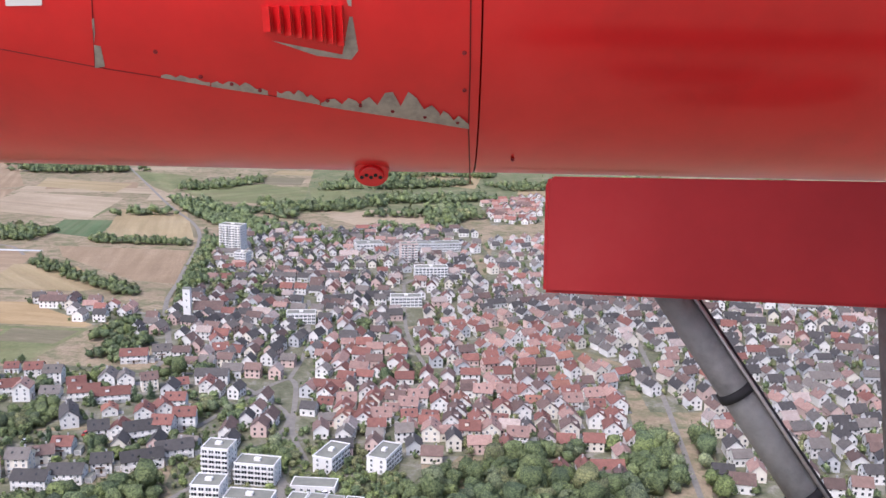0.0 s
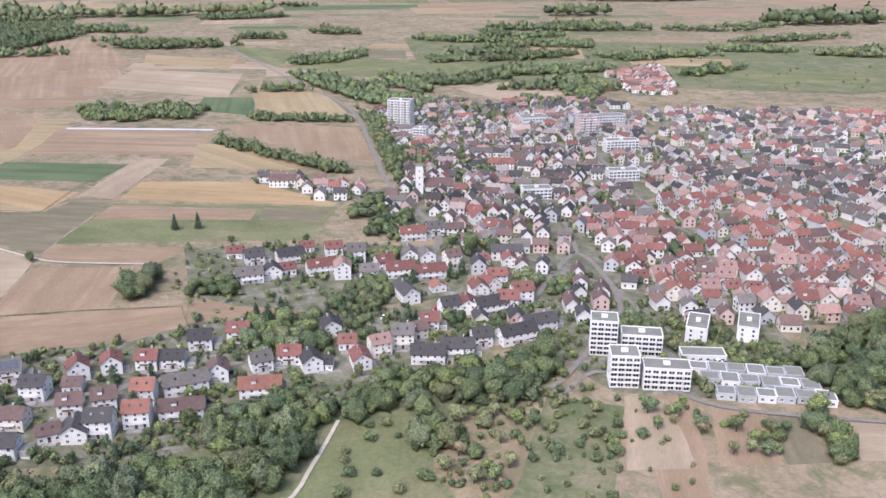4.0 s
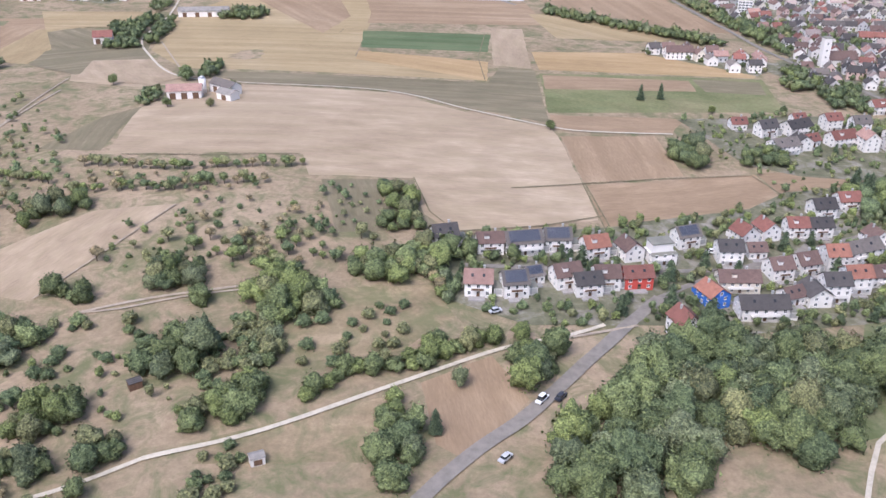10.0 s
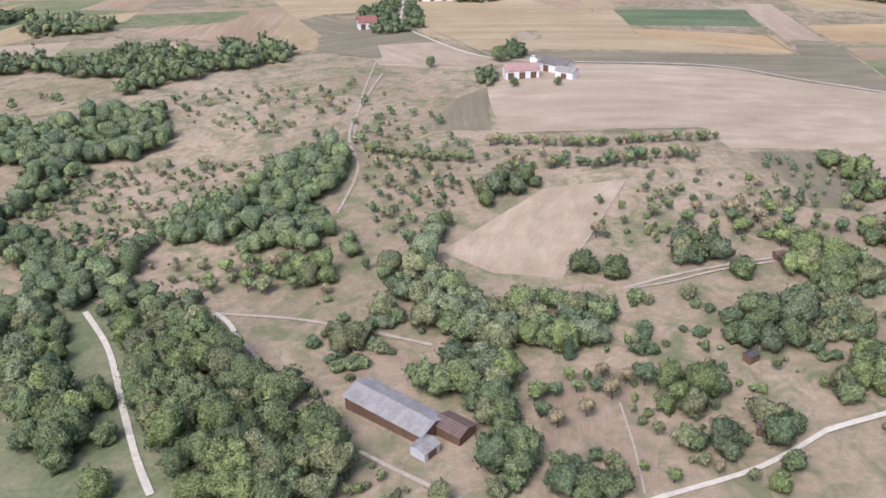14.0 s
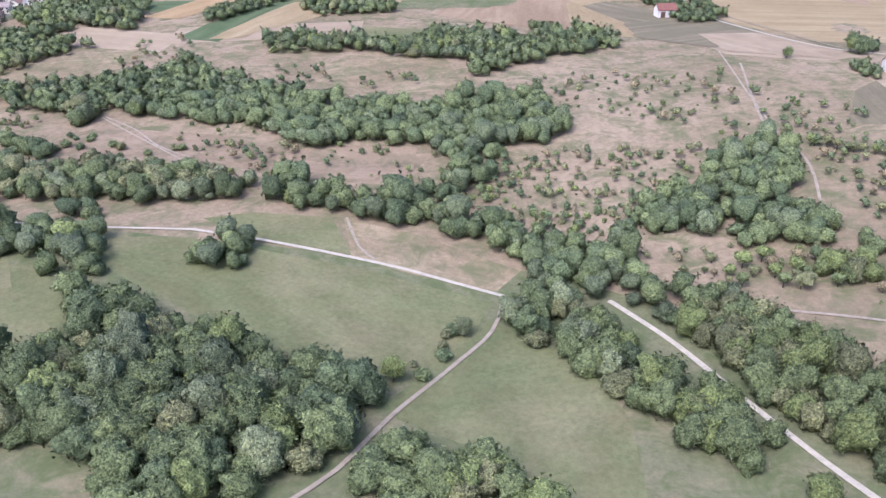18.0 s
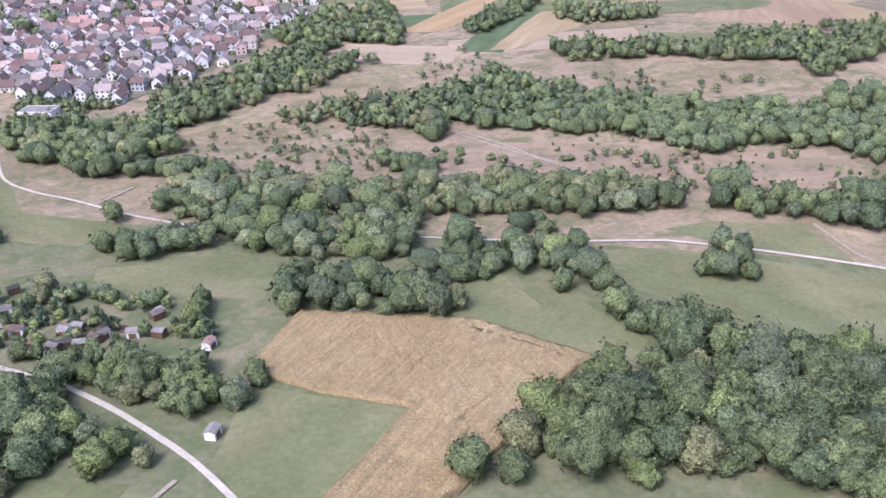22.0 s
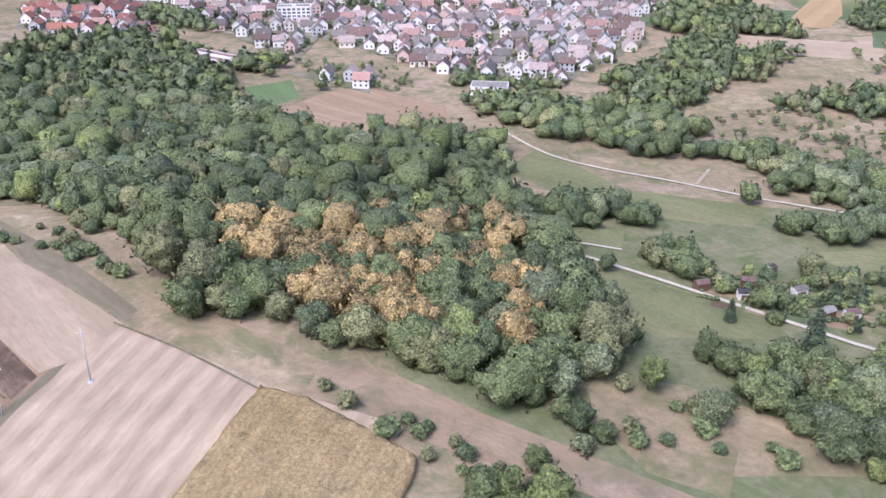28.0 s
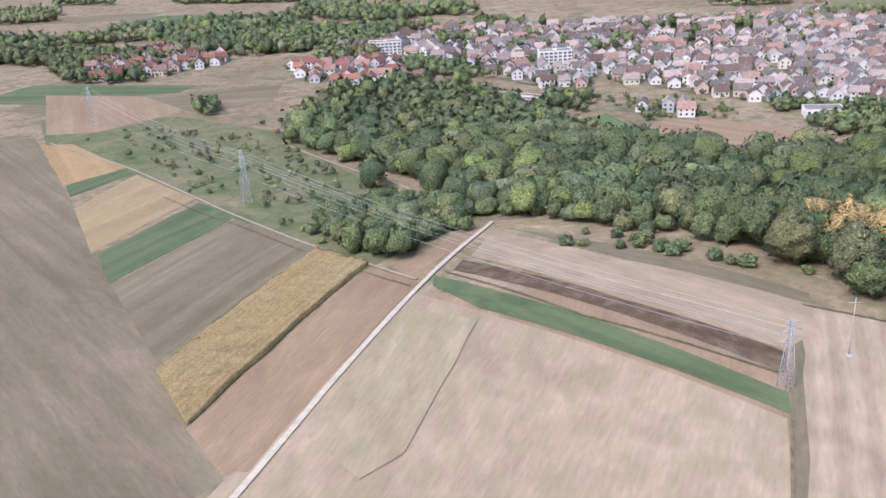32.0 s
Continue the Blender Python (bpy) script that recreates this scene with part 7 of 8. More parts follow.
wood("mix",4,[(-114,661),(-62,594),(-71,564),(-115,576)])
wood("mix",4,[(-78,563),(-45,525),(-48,480),(-67,479)])
wood("mix",4,[(-25,520),(-4,526),(-2,497),(-25,489)])
wood("mix",4,[(-152,517),(-124,496),(-126,436),(-145,452)])
wood("mix",4,[(-125,809),(-79,799),(-56,750),(-113,747)])
wood("mix",4,[(-70,787),(-36,776),(-43,728),(-71,722)])
wood("mix",4.5,[(2,433),(24,442),(21,409),(-1,401)])
wood("mix",4,[(-1053,505),(-1011,481),(-989,481),(-1010,472),(-1049,480)])
wood("mix",4,[(-1184,632),(-1146,600),(-1156,635),(-1195,663)])
wood("mix",4,[(-1011,692),(-976,684),(-980,640),(-1006,656)])
wood("mix",5,[(-1250,593),(-1189,575),(-1200,615),(-1250,623)])
wood("mix",6,[(92,335),(135,345),(123,289),(81,291)])
wood("dark",3.6,[(-470,514),(-459,512),(-463,481),(-474,478)])
wood("mix",3.4,[(-458,458),(-447,463),(-452,423),(-461,424)])
wood("mix",3.4,[(-490,453),(-480,451),(-485,428),(-490,433)])
wood("dark",4,[(-553,626),(-535,659),(-514,638),(-515,576),(-530,566),(-534,606),(-548,591)])
wood("dark",5.5,[(-658,311),(-648,317),(-622,318),(-603,330),(-588,340),(-577,353),(-570,364),(-548,366),(-543,349),(-553,336),(-557,322),(-551,303),(-555,291),(-575,296),(-591,307),(-609,306),(-620,297),(-610,285),(-625,274),(-643,276)])
wood("bright",6,[(-610,247),(-614,255),(-607,259),(-583,254),(-570,232),(-555,227),(-551,213),(-557,209),(-544,201),(-538,192),(-538,179),(-541,171),(-573,173),(-586,202)])
wood("mix",5,[(-606,271),(-588,273),(-585,267),(-586,258),(-601,261)])
wood("olive",5.5,[(-532,250),(-532,268),(-527,274),(-517,273),(-513,261),(-500,254),(-498,244),(-497,228),(-506,230),(-515,232),(-525,241)])
wood("mix",5.5,[(-495,237),(-493,248),(-476,249),(-470,239),(-470,228),(-481,225),(-494,226)])
wood("mix",5.5,[(-522,217),(-515,228),(-500,221),(-498,205),(-497,189),(-501,173),(-508,177),(-512,206)])
wood("bright",4.5,[(-467,207),(-458,211),(-448,208),(-448,199),(-457,196),(-466,200)])
wood("dark",4.5,[(-461,186),(-452,188),(-452,179),(-462,179)])
wood("dark",6,[(-439,232),(-433,239),(-417,237),(-419,226),(-429,216),(-441,219)])
wood("mix",5,[(-443,193),(-432,196),(-432,186),(-441,174),(-448,174),(-447,184)])
wood("mix",5,[(-492,169),(-489,178),(-477,177),(-473,166)])
wood("mix",5,[(-520,169),(-520,178),(-506,178),(-504,168)])
wood("mix",4.5,[(-449,265),(-434,270),(-426,262),(-434,255),(-449,257)])
wood("dark",4.5,[(-475,259),(-472,263),(-461,263),(-461,259),(-468,257)])
wood("bright",5,[(-413,260),(-400,269),(-391,260),(-395,245),(-407,240),(-414,253)])
wood("mix",4.5,[(-500,316),(-496,323),(-478,324),(-477,316),(-489,311),(-497,306)])
wood("mix",5,[(-520,287),(-519,298),(-510,301),(-509,294),(-515,285)])
wood("dark",5,[(-546,285),(-546,296),(-540,296),(-539,283)])
wood("bright",5,[(-561,275),(-560,283),(-552,283),(-549,270)])
wood("olive",4.5,[(-544,236),(-545,244),(-538,242),(-537,235)])
wood("bright",4.5,[(-600,213),(-610,235),(-607,240),(-593,217),(-582,195),(-588,195)])
wood("bright",5,[(-423,199),(-419,206),(-408,218),(-403,209),(-403,204),(-419,197)])
wood("bright",3.6,[(-402,206),(-389,218),(-372,228),(-345,237),(-327,242),(-328,240),(-347,231),(-373,219)])
wood("bright",5.5,[(-385,263),(-382,272),(-367,285),(-354,285),(-354,271),(-373,263)])
wood("mix",4.5,[(-413,253),(-411,262),(-398,271),(-391,259),(-392,251),(-406,247)])
wood("dark",4.8,[(-377,178),(-374,196),(-366,200),(-364,195),(-369,177)])
wood("bright",3.4,[(-374,206),(-372,215),(-368,203),(-367,197),(-374,196)])
wood("dark",5,[(-347,210),(-343,223),(-326,228),(-329,218),(-341,207)])
wood("mix",5,[(-446,175),(-447,183),(-441,187),(-440,179),(-441,174)])
wood("mix",4.5,[(-442,187),(-441,195),(-433,194),(-433,186)])
wood("dark",4.5,[(-458,181),(-459,190),(-449,189),(-449,180)])
wood("bright",4,[(-376,302),(-372,329),(-365,332),(-361,300),(-365,296)])
wood("mix",3.8,[(-359,256),(-353,276),(-351,272),(-355,255)])
wood("mix",4.5,[(-444,261),(-441,272),(-428,268),(-427,258),(-435,256)])
wood("mix",5.5,[(-776,534),(-750,550),(-674,547),(-625,521),(-616,491),(-634,477),(-660,454),(-667,487),(-720,506),(-769,512)])
wood("dark",5.5,[(-883,441),(-853,454),(-841,474),(-803,479),(-758,453),(-734,434),(-718,424),(-673,413),(-665,433),(-633,423),(-626,400),(-627,384),(-650,375),(-655,363),(-666,363),(-677,373),(-713,384),(-731,380),(-742,392),(-764,408),(-789,417),(-827,432),(-862,430)])
wood("mix",5.5,[(-843,353),(-833,360),(-778,354),(-757,353),(-746,334),(-766,331),(-797,335),(-834,335)])
wood("mix",5.5,[(-733,339),(-721,344),(-718,332),(-731,330)])
wood("dark",5.5,[(-712,330),(-692,334),(-682,329),(-679,318),(-691,319),(-709,323)])
wood("mix",5,[(-684,340),(-672,353),(-655,359),(-662,344),(-672,334),(-680,333)])
wood("dark",5.2,[(-676,322),(-658,323),(-640,307),(-626,291),(-628,284),(-643,294),(-653,300),(-672,313)])
wood("dark",5.5,[(-625,294),(-616,306),(-593,329),(-579,343),(-577,332),(-557,324),(-561,310),(-588,311),(-604,311),(-618,295),(-625,286)])
wood("dark",5.5,[(-622,277),(-611,283),(-600,273),(-605,256),(-612,254),(-622,268)])
wood("bright",5.5,[(-609,252),(-594,265),(-577,259),(-575,245),(-587,228),(-599,233),(-605,244)])
wood("mix",5,[(-630,541),(-625,562),(-583,524),(-589,500),(-616,491)])
wood("mix",5.5,[(-909,448),(-881,465),(-832,473),(-806,503),(-793,471),(-801,430),(-824,417),(-833,412),(-852,432),(-875,440),(-903,446)])
wood("mix",5,[(-984,434),(-967,456),(-935,485),(-887,534),(-859,574),(-855,552),(-884,521),(-919,481),(-939,455),(-962,431)])
wood("mix",5,[(-856,382),(-856,392),(-840,393),(-833,379)])
wood("mix",5.5,[(-947,387),(-929,395),(-913,385),(-917,366),(-938,373)])
wood("mix",6,[(-940,585),(-923,644),(-876,659),(-863,598),(-892,557)])
wood("olive",5.5,[(-902,355),(-885,370),(-851,360),(-817,360),(-757,355),(-743,344),(-757,340),(-822,342),(-846,348),(-874,354)])
wood("dark",5.5,[(-737,337),(-734,348),(-722,348),(-724,334)])
wood("dark",5.5,[(-715,329),(-698,339),(-681,338),(-684,317),(-712,324)])
scat("orchard",35,[(-460,308),(-443,321),(-410,317),(-385,304),(-394,277),(-415,265),(-446,279),(-468,276)])
scat("orchard",35,[(-519,338),(-423,322),(-416,335),(-520,356)])
scat("orchard",46,[(-541,344),(-498,328),(-519,285),(-537,297)])
scat("orchard",24,[(-541,346),(-519,341),(-491,365),(-534,376)])
scat("orchard",12,[(-495,213),(-471,220),(-463,215),(-475,187),(-494,192)])
scat("orchard",7,[(-470,194),(-461,196),(-449,175),(-470,174)])
scat("bush",8,[(-496,188),(-477,186),(-478,178),(-495,178)])
scat("bush",16,[(-543,258),(-525,232),(-540,221),(-553,237)])
scat("bush",16,[(-470,245),(-437,248),(-446,218),(-467,220)])
scat("orchard",16,[(-604,299),(-559,292),(-544,261),(-583,273)])
scat("bush",14,[(-418,239),(-410,231),(-418,210),(-422,219)])
scat("orchard",22,[(-397,330),(-371,332),(-375,286),(-397,282)])
scat("orchard",19,[(-408,314),(-398,314),(-387,275),(-416,272)])
scat("bush",19,[(-398,244),(-367,253),(-353,239),(-397,218)])
scat("bush",14,[(-416,245),(-404,241),(-406,226),(-415,222)])
scat("bush",14,[(-417,193),(-406,197),(-408,174),(-417,171)])
scat("orchard",81,[(-672,342),(-650,368),(-628,374),(-585,371),(-567,365),(-592,338),(-620,309),(-635,304),(-660,325)])
scat("orchard",54,[(-638,459),(-543,450),(-503,386),(-536,359),(-563,375),(-624,419)])
scat("orchard",19,[(-614,296),(-580,305),(-550,299),(-561,269),(-588,273)])
scat("orchard",54,[(-948,424),(-910,450),(-855,423),(-854,384),(-910,376),(-937,396)])
scat("orchard",22,[(-793,475),(-748,491),(-721,474),(-676,454),(-699,442),(-749,460)])
scat("orchard",19,[(-852,534),(-803,546),(-812,507),(-846,495)])
scat("orchard",22,[(-774,387),(-730,378),(-741,344),(-756,369)])
scat("bush",14,[(-833,410),(-774,381),(-796,376),(-844,389)])
tree_row(26,[(-492,358),(-455,348),(-403,351)])
tree_row(14,[(-539,363),(-520,352),(-498,342)])
tree_row(18,[(-488,333),(-457,330),(-422,335)])
tree_row(8,[(-372,272),(-359,266),(-355,259)])
wood("bright",4.2,[(-386,267),(-385,276),(-371,282),(-355,284),(-354,269),(-373,264)])
wood("mix",4,[(-408,241),(-411,259),(-392,263),(-387,255),(-400,246)])
wood("olive",3.2,[(-413,225),(-414,239),(-408,244),(-401,234),(-406,220)])
wood("bright",4,[(-349,233),(-356,226),(-365,222),(-368,225),(-356,231)])
wood("dark",4.5,[(-444,254),(-446,266),(-432,265),(-426,253)])
scat("orchard",90,[(-95,1330),(160,1290),(105,930),(60,935),(-50,955),(-85,930)])
scat("orchard",80,[(108,1290),(560,1150),(520,905),(320,860),(110,930)])


# ---- woods on the far hills ----
def far_woods(seed, x0, x1, y0, y1, count, size=1.0):
    rng = random.Random(seed)
    for _ in range(count):
        y = y0 + (y1 - y0) * rng.random() ** 1.2
        x, w, d = rng.uniform(x0, x1), size * rng.uniform(25, 110), size * rng.uniform(8, 26)
        a = radians(rng.uniform(-20, 20))
        n = 9
        pts = [(x + w * math.cos(6.283 * k / n) * rng.uniform(0.6, 1.1), y + math.tan(a) * w * math.cos(6.283 * k / n) + d * math.sin(6.283 * k / n) * rng.uniform(0.6, 1.2)) for k in range(n)]
        wood(rng.choice(("mix", "dark", "mix", "olive")), size * rng.uniform(6, 8), pts)


far_woods(11, -200, 520, 880, 1500, 24)
far_woods(12, -1000, -300, 1100, 1900, 22)
far_woods(14, -1700, -950, 640, 1100, 34)
far_woods(17, -1700, 1000, 1500, 3600, 46, 2.2)


# ---- greenery between the houses ----
gardens(260,[(-308,297),(-284,311),(-236,326),(-216,342),(-170,353),(-122,358),(-103,334),(-123,298),(-139,283),(-198,255),(-242,246),(-279,239),(-288,239)])
gardens(170,[(-359,293),(-278,310),(-190,324),(-166,301),(-183,261),(-250,247),(-285,245),(-332,243),(-353,255)])
gardens(130,[(-236,425),(-156,437),(-95,429),(-106,369),(-161,353),(-203,358),(-223,369)])
gardens(140,[(-92,382),(-36,354),(6,339),(11,298),(1,265),(-63,281),(-82,308),(-118,334)])
gardens(70,[(-36,305),(6,308),(3,269),(-32,271)])
gardens(50,[(-245,405),(-134,428),(-94,396),(-122,334),(-160,311),(-200,307)])
gardens(60,[(-1140,525),(-1072,514),(-1065,466),(-1110,475)])

gardens(70,[(-126,311),(-83,305),(-69,279),(-91,265),(-117,267)])

gardens(60,[(-56,335),(-17,333),(8,322),(2,277),(-32,308)])


def scrub(count, pts):
    gardens(count, pts, "scrub", "scattered shrubs and young trees on the dry slope", 0.85)


gardens(46,[(-982,275),(-940,281),(-892,271),(-887,255),(-932,245),(-953,248)])
scrub(70,[(-1375,470),(-1278,446),(-1210,329),(-1209,273),(-1290,352)])
scrub(108,[(-128,282),(-55,278),(-29,256),(-62,189),(-102,194),(-130,234)])
scrub(126,[(-672,340),(-650,366),(-628,371),(-585,371),(-567,364),(-592,337),(-620,308),(-635,304),(-660,323)])
scrub(72,[(-638,454),(-544,446),(-504,383),(-536,358),(-563,374),(-624,417)])
scrub(16,[(-495,213),(-463,215),(-450,197),(-451,182),(-471,174),(-495,178)])
scrub(43,[(-460,308),(-410,317),(-385,304),(-415,265),(-468,276)])
scrub(47,[(-574,235),(-541,219),(-544,201),(-521,174),(-538,174),(-563,176)])
scrub(65,[(-948,424),(-910,450),(-855,423),(-854,384),(-910,376)])
scrub(26,[(-478,224),(-449,231),(-419,210),(-433,190),(-470,188)])
scrub(20,[(-562,269),(-535,282),(-495,257),(-496,228),(-521,231),(-539,251)])
scrub(72,[(-790,429),(-656,379),(-673,344),(-743,345),(-788,383)])


# ---- the aircraft: engine nacelle, gear door, leg and wheels, as it flies over the town at the start ----
def paint_red(t, b):
    v = coords(t)
    n = noisy(t, v, 2.5, 5.0, 0.6)
    b.inputs["Coat Weight"].default_value, b.inputs["Coat Roughness"].default_value = 0.4, 0.15
    return ramp(t, n, [(0.3, (0.62, 0.010, 0.012)), (0.55, (0.72, 0.014, 0.015)), (0.8, (0.75, 0.022, 0.022))])


# the aircraft's red, darkened: shade on the gear door put into the colour
def paint_red_shaded(t, b):
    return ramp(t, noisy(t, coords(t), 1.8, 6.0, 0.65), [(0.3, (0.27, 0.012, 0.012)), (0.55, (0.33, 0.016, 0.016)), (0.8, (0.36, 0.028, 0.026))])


MAT["dull_red"] = material("dull_red", paint_red_shaded, 0.6, 0.0, 0.3)


MAT["aircraft_red"] = material("aircraft_red", paint_red, 0.35, 0.0, 0.5)
MAT["bare_metal"] = material("bare_metal", plain((0.45, 0.42, 0.39), 0.2, 20.0), 0.5, 0.6)
MAT["leg_grey"] = material("leg_grey", plain((0.22, 0.215, 0.205), 0.25, 9.0, 0.004), 0.6)
MAT["rubber"] = material("rubber", plain((0.025, 0.025, 0.027), 0.2, 12.0, 0.004), 0.75)
_t0 = PATH[0]
AIR = pose(_t0[1], _t0[2], _t0[3], 90 + _t0[5], 0, _t0[4]) @ pose(0, 0, 0, 0, 0, _t0[6])
aircraft = thing("aircraft", AIR, "red twin-engined aircraft flying with its landing gear down", "aircraft")
R_NAC, C_Y, C_Z, SLOPE = 0.95, 1.27, -3.6, -0.022


def axis_y(x):
    return C_Y + SLOPE * (x + 0.5)


def on_nacelle(u, v, lift=0.0):
    """The point of the nacelle's skin that lies along the slopes u (right) and v (up) from the window."""
    # |(z, y - axis)|: solve for the distance ahead
    a0 = axis_y(0.0)
    m = v - SLOPE * u
    A, B, C = 1 + m * m, 2 * (C_Z - m * a0), C_Z * C_Z + a0 * a0 - (R_NAC + lift) ** 2
    disc = max(B * B - 4 * A * C, 0.0)
    d = (-B - math.sqrt(disc)) / (2 * A)
    return Vector((u * d, v * d, -d))


_bm = bmesh.new()
rings = []
for _x in np.linspace(-4.2, 0.12, 30):
    rr = R_NAC * (1 if _x > -3.2 else 1 - 0.35 * ((-3.2 - _x) / 1.0) ** 2)
    rings.append([_bm.verts.new((_x, axis_y(_x) + rr * math.cos(a), C_Z + rr * math.sin(a))) for a in np.linspace(0, 2 * math.pi, 65)[:-1]])
for p, q in zip(rings, rings[1:]):
    for k in range(64):
        _bm.faces.new((p[k], p[(k + 1) % 64], q[(k + 1) % 64], q[k]))
_bm.faces.new(rings[0])
bmesh.ops.recalc_face_normals(_bm, faces=_bm.faces[:])
part("cowling", _bm, "aircraft_red", aircraft, "glossy red engine cowling", True)
_bm = bmesh.new()
rings = []
for _x in np.linspace(0.126, 5.2, 24):
    rr = R_NAC * (1 - 0.004) * (1 if _x < 3 else 1 - 0.06 * (_x - 3) ** 2)
    rings.append([_bm.verts.new((_x, axis_y(_x) + rr * math.cos(a), C_Z + rr * math.sin(a))) for a in np.linspace(0, 2 * math.pi, 65)[:-1]])
for p, q in zip(rings, rings[1:]):
    for k in range(64):
        _bm.faces.new((p[k], p[(k + 1) % 64], q[(k + 1) % 64], q[k]))
bmesh.ops.recalc_face_normals(_bm, faces=_bm.faces[:])
part("nacelle", _bm, "aircraft_red", aircraft, "red rear engine nacelle", True)

FL = 784 / math.tan(radians(52.33 / 2))


def skin(px, py, lift):
    return on_nacelle((px - 784) / FL, (441 - py) / FL, lift)


def patch(name, pts, mat, lift, label=""):
    """A thin plate that lies on the nacelle's skin, with a worn outline."""
    bm = bmesh.new()
    top = [bm.verts.new(skin(x, y, lift)) for x, y in pts]
    low = [bm.verts.new(skin(x, y, 0.0005)) for x, y in pts]
    bm.faces.new(top)
    for k in range(len(top)):
        bm.faces.new((top[k - 1], top[k], low[k], low[k - 1]))
    bmesh.ops.triangulate(bm, faces=bm.faces[:])
    bmesh.ops.recalc_face_normals(bm, faces=bm.faces[:])
    return part(name, bm, mat, aircraft, label)


def worn(x0, y0, x1, y1, thick, seed):
    """Flaked paint along a seam: a straight lower edge and a ragged upper one."""
    rng = random.Random(seed)
    low = [(x0 + (x1 - x0) * k / 10, y0 + (y1 - y0) * k / 10) for k in range(11)]
    top = [(x, y - thick * (0.35 + 0.65 * abs(math.sin(k * 1.1 + seed))) * (0.3 + 0.7 * math.sin(math.pi * (k + 0.7) / 11.5)) - rng.uniform(0, 3)) for k, (x, y) in enumerate(low)]
    return low + top[::-1]


for _k, (a, b, c, d, h) in enumerate(((285, 138, 372, 153, 10), (374, 154, 474, 169, 16), (490, 172, 566, 186, 18), (568, 188, 690, 207, 22), (640, 199, 778, 220, 50), (740, 214, 830, 229, 24))):
    patch("bare_patch", worn(a, b, c, d, h, _k), "bare_metal", 0.002 + 0.0006 * _k, "bare grey metal where paint has flaked")
patch("bare_patch", [(162, 35), (166, 32), (168, 60), (166, 78)], "bare_metal", 0.002)
patch("bare_patch", [(166, 80), (178, 82), (186, 118), (168, 121)], "bare_metal", 0.002)
patch("bare_patch", [(480, 72), (540, 84), (606, 97), (618, 30), (624, 30), (634, 90), (622, 106), (560, 99)], "bare_metal", 0.002)
patch("bare_patch", [(612, -4), (622, -4), (622, 12), (616, 10)], "bare_metal", 0.002)
patch("placard", [(8, -6), (74, -4), (74, 10), (10, 11)], "white_paint", 0.002, "small white placard")


def seam(pts, w, mat="rubber"):
    bm = bmesh.new()
    for (x0, y0), (x1, y1) in zip(pts, pts[1:]):
        for k in range(8):
            a, b = (x0 + (x1 - x0) * k / 8, y0 + (y1 - y0) * k / 8), (x0 + (x1 - x0) * (k + 1) / 8, y0 + (y1 - y0) * (k + 1) / 8)
            tube(bm, skin(*a, 0.0005), skin(*b, 0.0005), w, w, 5, caps=False)
    return part("seam", bm, mat, aircraft)


MAT["seam_dark"] = material("seam_dark", plain((0.16, 0.008, 0.01), 0.1, 5.0), 0.6)
seam([(0, 87), (170, 119), (300, 140), (830, 228)], 0.0016, "seam_dark")
seam([(833, -20), (832, 120), (829, 225), (832, 325)], 0.0025, "seam_dark")
seam([(162, -10), (168, 120)], 0.0016, "seam_dark")
for _k in range(12):
    _bm = bmesh.new()
    _p = ((695, 197), (752, 207), (810, 217), (822, 94), (822, 160), (638, 187), (580, 178), (410, 149), (460, 160), (907, 283), (275, 92), (355, 136))[_k]
    tube(_bm, skin(*_p, 0.0), skin(*_p, 0.006), 0.0075, 0.006, 8)
    part("rivet", _bm, "seam_dark", aircraft)
# cooling louvres
for _k in range(8):
    x0 = 462 + 18.5 * _k
    _bm = bmesh.new()
    a, b = (x0, 12 - 0.2 * _k), (x0 + 4, 58 + 3.6 * _k)
    p = [skin(*a, 0.0), skin(*b, 0.0), skin(b[0] + 13, b[1] - 2, 0.028), skin(a[0] + 13, a[1] - 1, 0.028), skin(b[0] + 15, b[1] - 2, 0.0), skin(a[0] + 15, a[1] - 1, 0.0)]
    v = [_bm.verts.new(q) for q in p]
    for q in ((0, 1, 2, 3), (3, 2, 4, 5), (0, 3, 5), (1, 4, 2)):
        _bm.faces.new([v[i] for i in q])
    bmesh.ops.recalc_face_normals(_bm, faces=_bm.faces[:])
    part("louvre", _bm, "aircraft_red", aircraft)
# drain boss
_c = skin(658, 298, 0.0)
_n = Vector((0, -0.75, 0.66))
_bm = bmesh.new()
tube(_bm, _c - _n * 0.05, _c + _n * 0.035, 0.072, 0.066, 24)
tube(_bm, _c + _n * 0.035, _c + _n * 0.05, 0.05, 0.045, 24)
drain = part("drain_boss", _bm, "aircraft_red", aircraft, "round red drain fitting")
for _k in range(5):
    _bm = bmesh.new()
    _o = _c + _n * 0.05 + Vector((0.018 * (_k - 2), 0.008 * (_k % 2), 0.008 * (_k % 2)))
    tube(_bm, _o, _o + _n * 0.004, 0.008, 0.008, 8)
    part("hole", _bm, "rubber", drain)


def ahead(px, py, d):
    return Vector(((px - 784) / FL * d, (441 - py) / FL * d, -d))


def slab(name, corners, thick, mat, label=""):
    bm = bmesh.new()
    a = [bm.verts.new(p) for p in corners]
    b = [bm.verts.new(p + Vector((0, 0, -thick))) for p in corners]
    bm.faces.new(a)
    bm.faces.new(b[::-1])
    for k in range(len(a)):
        bm.faces.new((a[k], a[k - 1], b[k - 1], b[k]))
    bmesh.ops.recalc_face_normals(bm, faces=bm.faces[:])
    bmesh.ops.bevel(bm, geom=bm.edges[:], offset=0.008, segments=2, affect="EDGES")
    return part(name, bm, mat, aircraft, label)


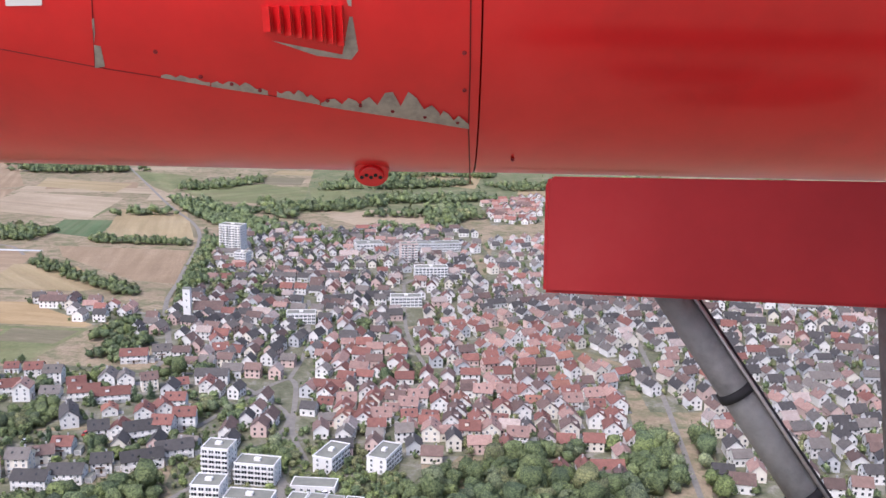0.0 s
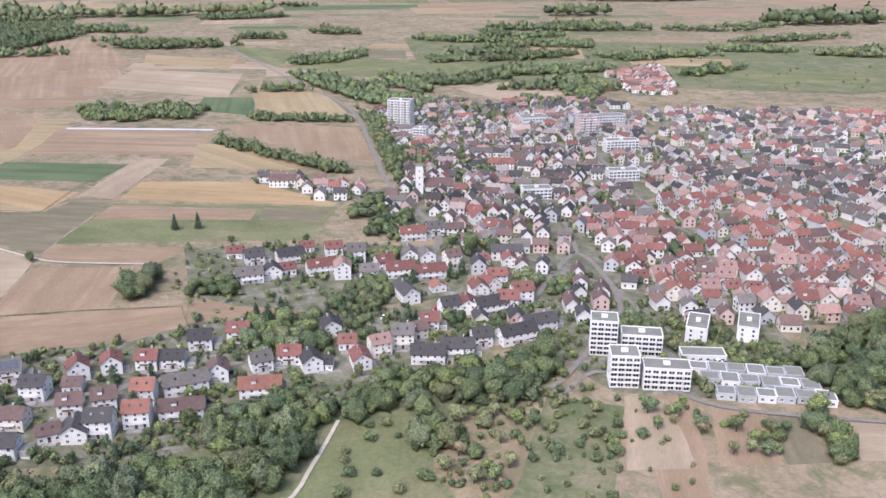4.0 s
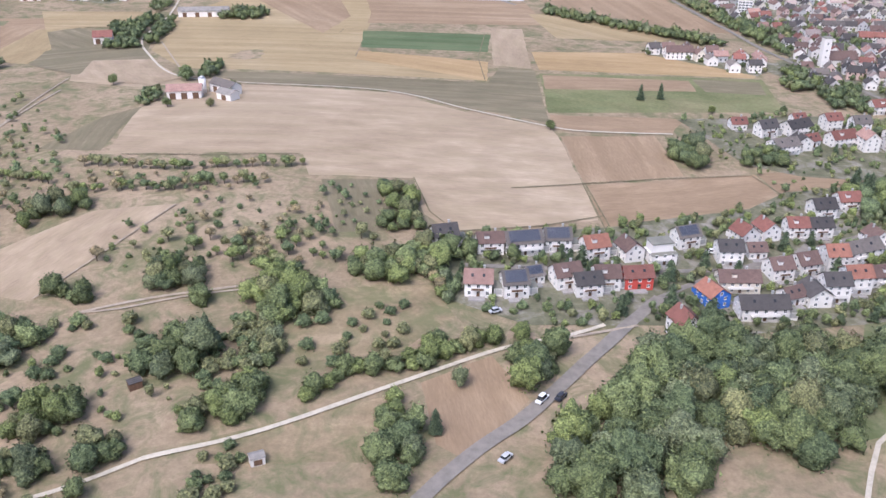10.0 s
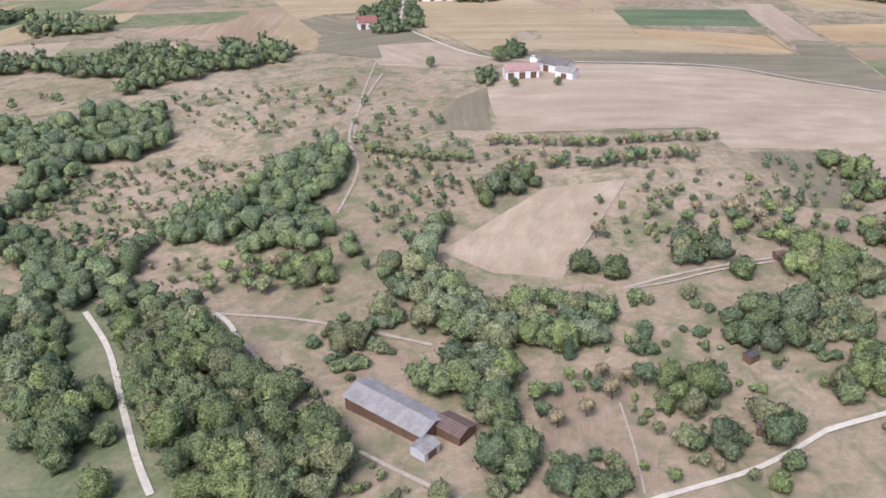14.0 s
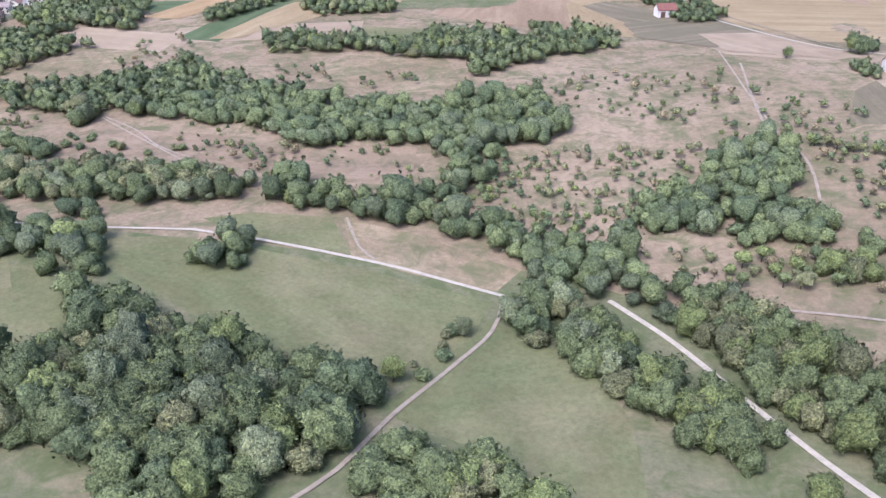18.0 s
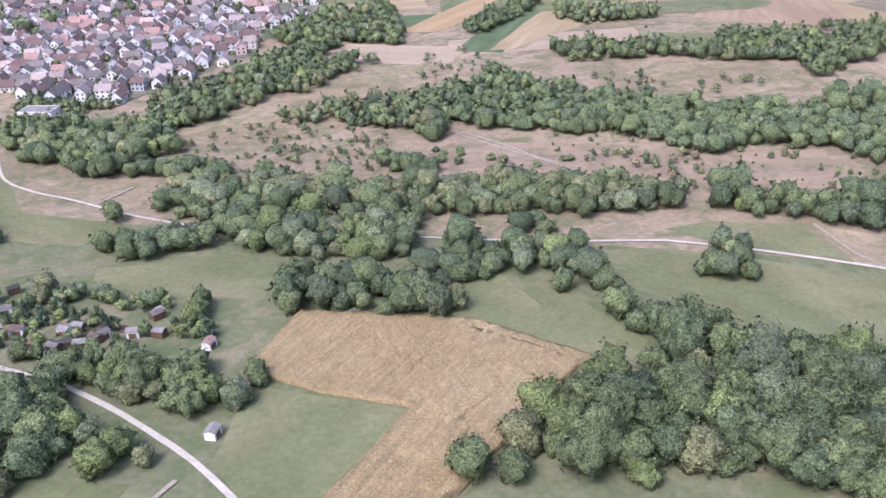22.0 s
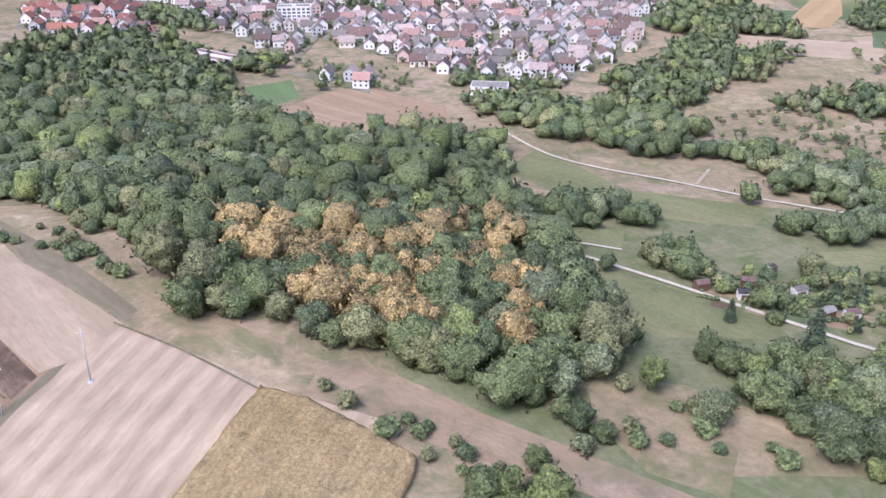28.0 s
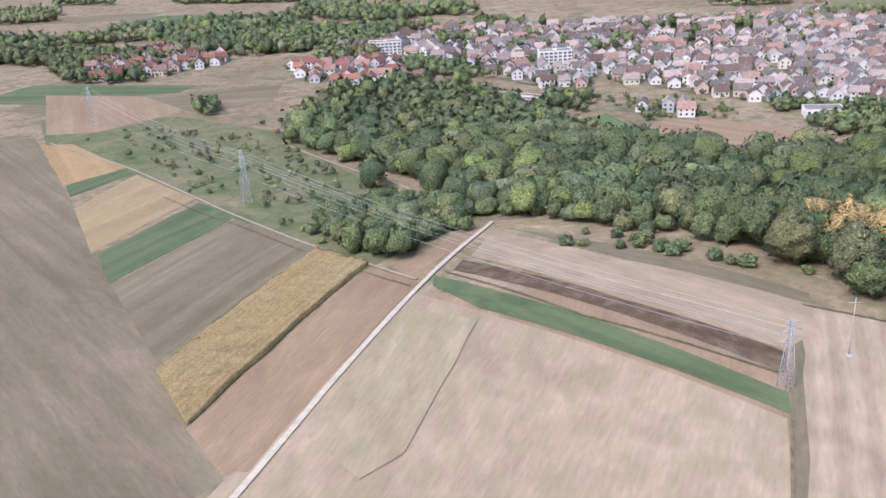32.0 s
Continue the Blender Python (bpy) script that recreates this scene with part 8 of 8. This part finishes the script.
# gear door in the darkened red, its shade painted in
slab("gear_door", [ahead(976, 312, 2.5), ahead(1568, 322, 2.5), ahead(2100, 332, 2.5), ahead(2100, 572, 2.5), ahead(1568, 546, 2.5), ahead(962, 518, 2.5), ahead(967, 322, 2.5)], 0.025, "dull_red", "flat red landing gear door, shade in its colour")
_a, _b = ahead(1175, 500, 2.75), ahead(1440, 900, 2.75)
_d = _b - _a
_bm = bmesh.new()
tube(_bm, _a, _b + _d * 0.35, 0.052, 0.052, 20)
brace = part("drag_brace", _bm, "leg_grey", aircraft, "grey scuffed tubular brace")
_bm = bmesh.new()
_s = Vector((0.045, 0.02, 0.03))
tube(_bm, _a + _s, _b + _s + _d * 0.35, 0.012, 0.012, 8)
part("hose", _bm, "rubber", brace, "black hydraulic hose")
_bm = bmesh.new()
_s = Vector((0.032, 0.03, 0.045))
tube(_bm, _a + _s, _b + _s + _d * 0.35, 0.006, 0.006, 8)
part("pipe", _bm, "bare_metal", brace)
for _u in (0.48, 0.94):
    _bm = bmesh.new()
    _p = _a + _d * _u
    tube(_bm, _p - _d.normalized() * 0.014, _p + _d.normalized() * 0.014, 0.06, 0.06, 20)
    part("clamp", _bm, "rubber", brace, "black hose clamp")
_bm = bmesh.new()
tube(_bm, ahead(1622, 480, 2.9), ahead(1640, 1000, 2.9), 0.12, 0.11, 24)
tube(_bm, ahead(1640, 1000, 2.9), ahead(1645, 1240, 2.9), 0.075, 0.075, 20)
part("gear_leg", _bm, "leg_grey", aircraft, "thick grey landing gear leg")
for _k, (_x, _y, _z) in enumerate(((1560, 1230, 2.6), (1590, 1150, 3.1))):
    _c = ahead(_x, _y, _z)
    _bm = bmesh.new()
    prof = ((0.20, -0.11), (0.30, -0.13), (0.375, -0.10), (0.40, -0.05), (0.405, 0.0), (0.40, 0.05), (0.375, 0.10), (0.30, 0.13), (0.20, 0.11))
    rings = [[_bm.verts.new(_c + Vector((r * math.cos(t), r * math.sin(t), z))) for r, z in prof] for t in np.linspace(0, 2 * math.pi, 41)[:-1]]
    for i in range(40):
        for j in range(len(prof) - 1):
            _bm.faces.new((rings[i][j], rings[(i + 1) % 40][j], rings[(i + 1) % 40][j + 1], rings[i][j + 1]))
    bmesh.ops.recalc_face_normals(_bm, faces=_bm.faces[:])
    wheel = part("tyre", _bm, "rubber", aircraft, "black worn aircraft tyre", True)
    _bm = bmesh.new()
    tube(_bm, _c + Vector((0, 0, -0.1)), _c + Vector((0, 0, 0.1)), 0.2, 0.2, 28)
    tube(_bm, _c + Vector((0, 0, 0.1)), _c + Vector((0, 0, 0.14)), 0.08, 0.06, 20)
    part("rim", _bm, "leg_grey", wheel, "grey wheel rim")
    for _j in range(14):
        _t = 2 * math.pi * _j / 14
        _bm = bmesh.new()
        tube(_bm, _c + Vector((0.08 * math.cos(_t), 0.08 * math.sin(_t), 0.12)), _c + Vector((0.18 * math.cos(_t), 0.18 * math.sin(_t), 0.105)), 0.012, 0.014, 6)
        part("spoke", _bm, "bare_metal", wheel)
# wing added out of view, drawn out behind the eye to shade the door
_bm = bmesh.new()
prof = [(6.5, 0.0), (5.0, 0.16), (2.5, 0.3), (0.6, 0.24), (0.0, 0.05), (0.6, -0.08), (3.0, -0.1), (6.5, 0.0)]
rings = [[_bm.verts.new((-0.6 + x * 0.8, 2.28 + y, z)) for x, y in prof[:-1]] for z in np.linspace(-9.0, 3.4, 14)]
for p, q in zip(rings, rings[1:]):
    for k in range(len(p)):
        _bm.faces.new((p[k], p[(k + 1) % len(p)], q[(k + 1) % len(p)], q[k]))
_bm.faces.new(rings[0])
_bm.faces.new(rings[-1][::-1])
bmesh.ops.recalc_face_normals(_bm, faces=_bm.faces[:])
part("wing", _bm, "aircraft_red", aircraft, "broad red wing, unseen above the nacelle, shading the gear door", True)

for _kinds in TREES.values():
    for _ob in _kinds:
        remove_thing(_ob)
for _ob in KINDS.values():
    remove_thing(_ob)
for _ob in CARS:
    remove_thing(_ob)
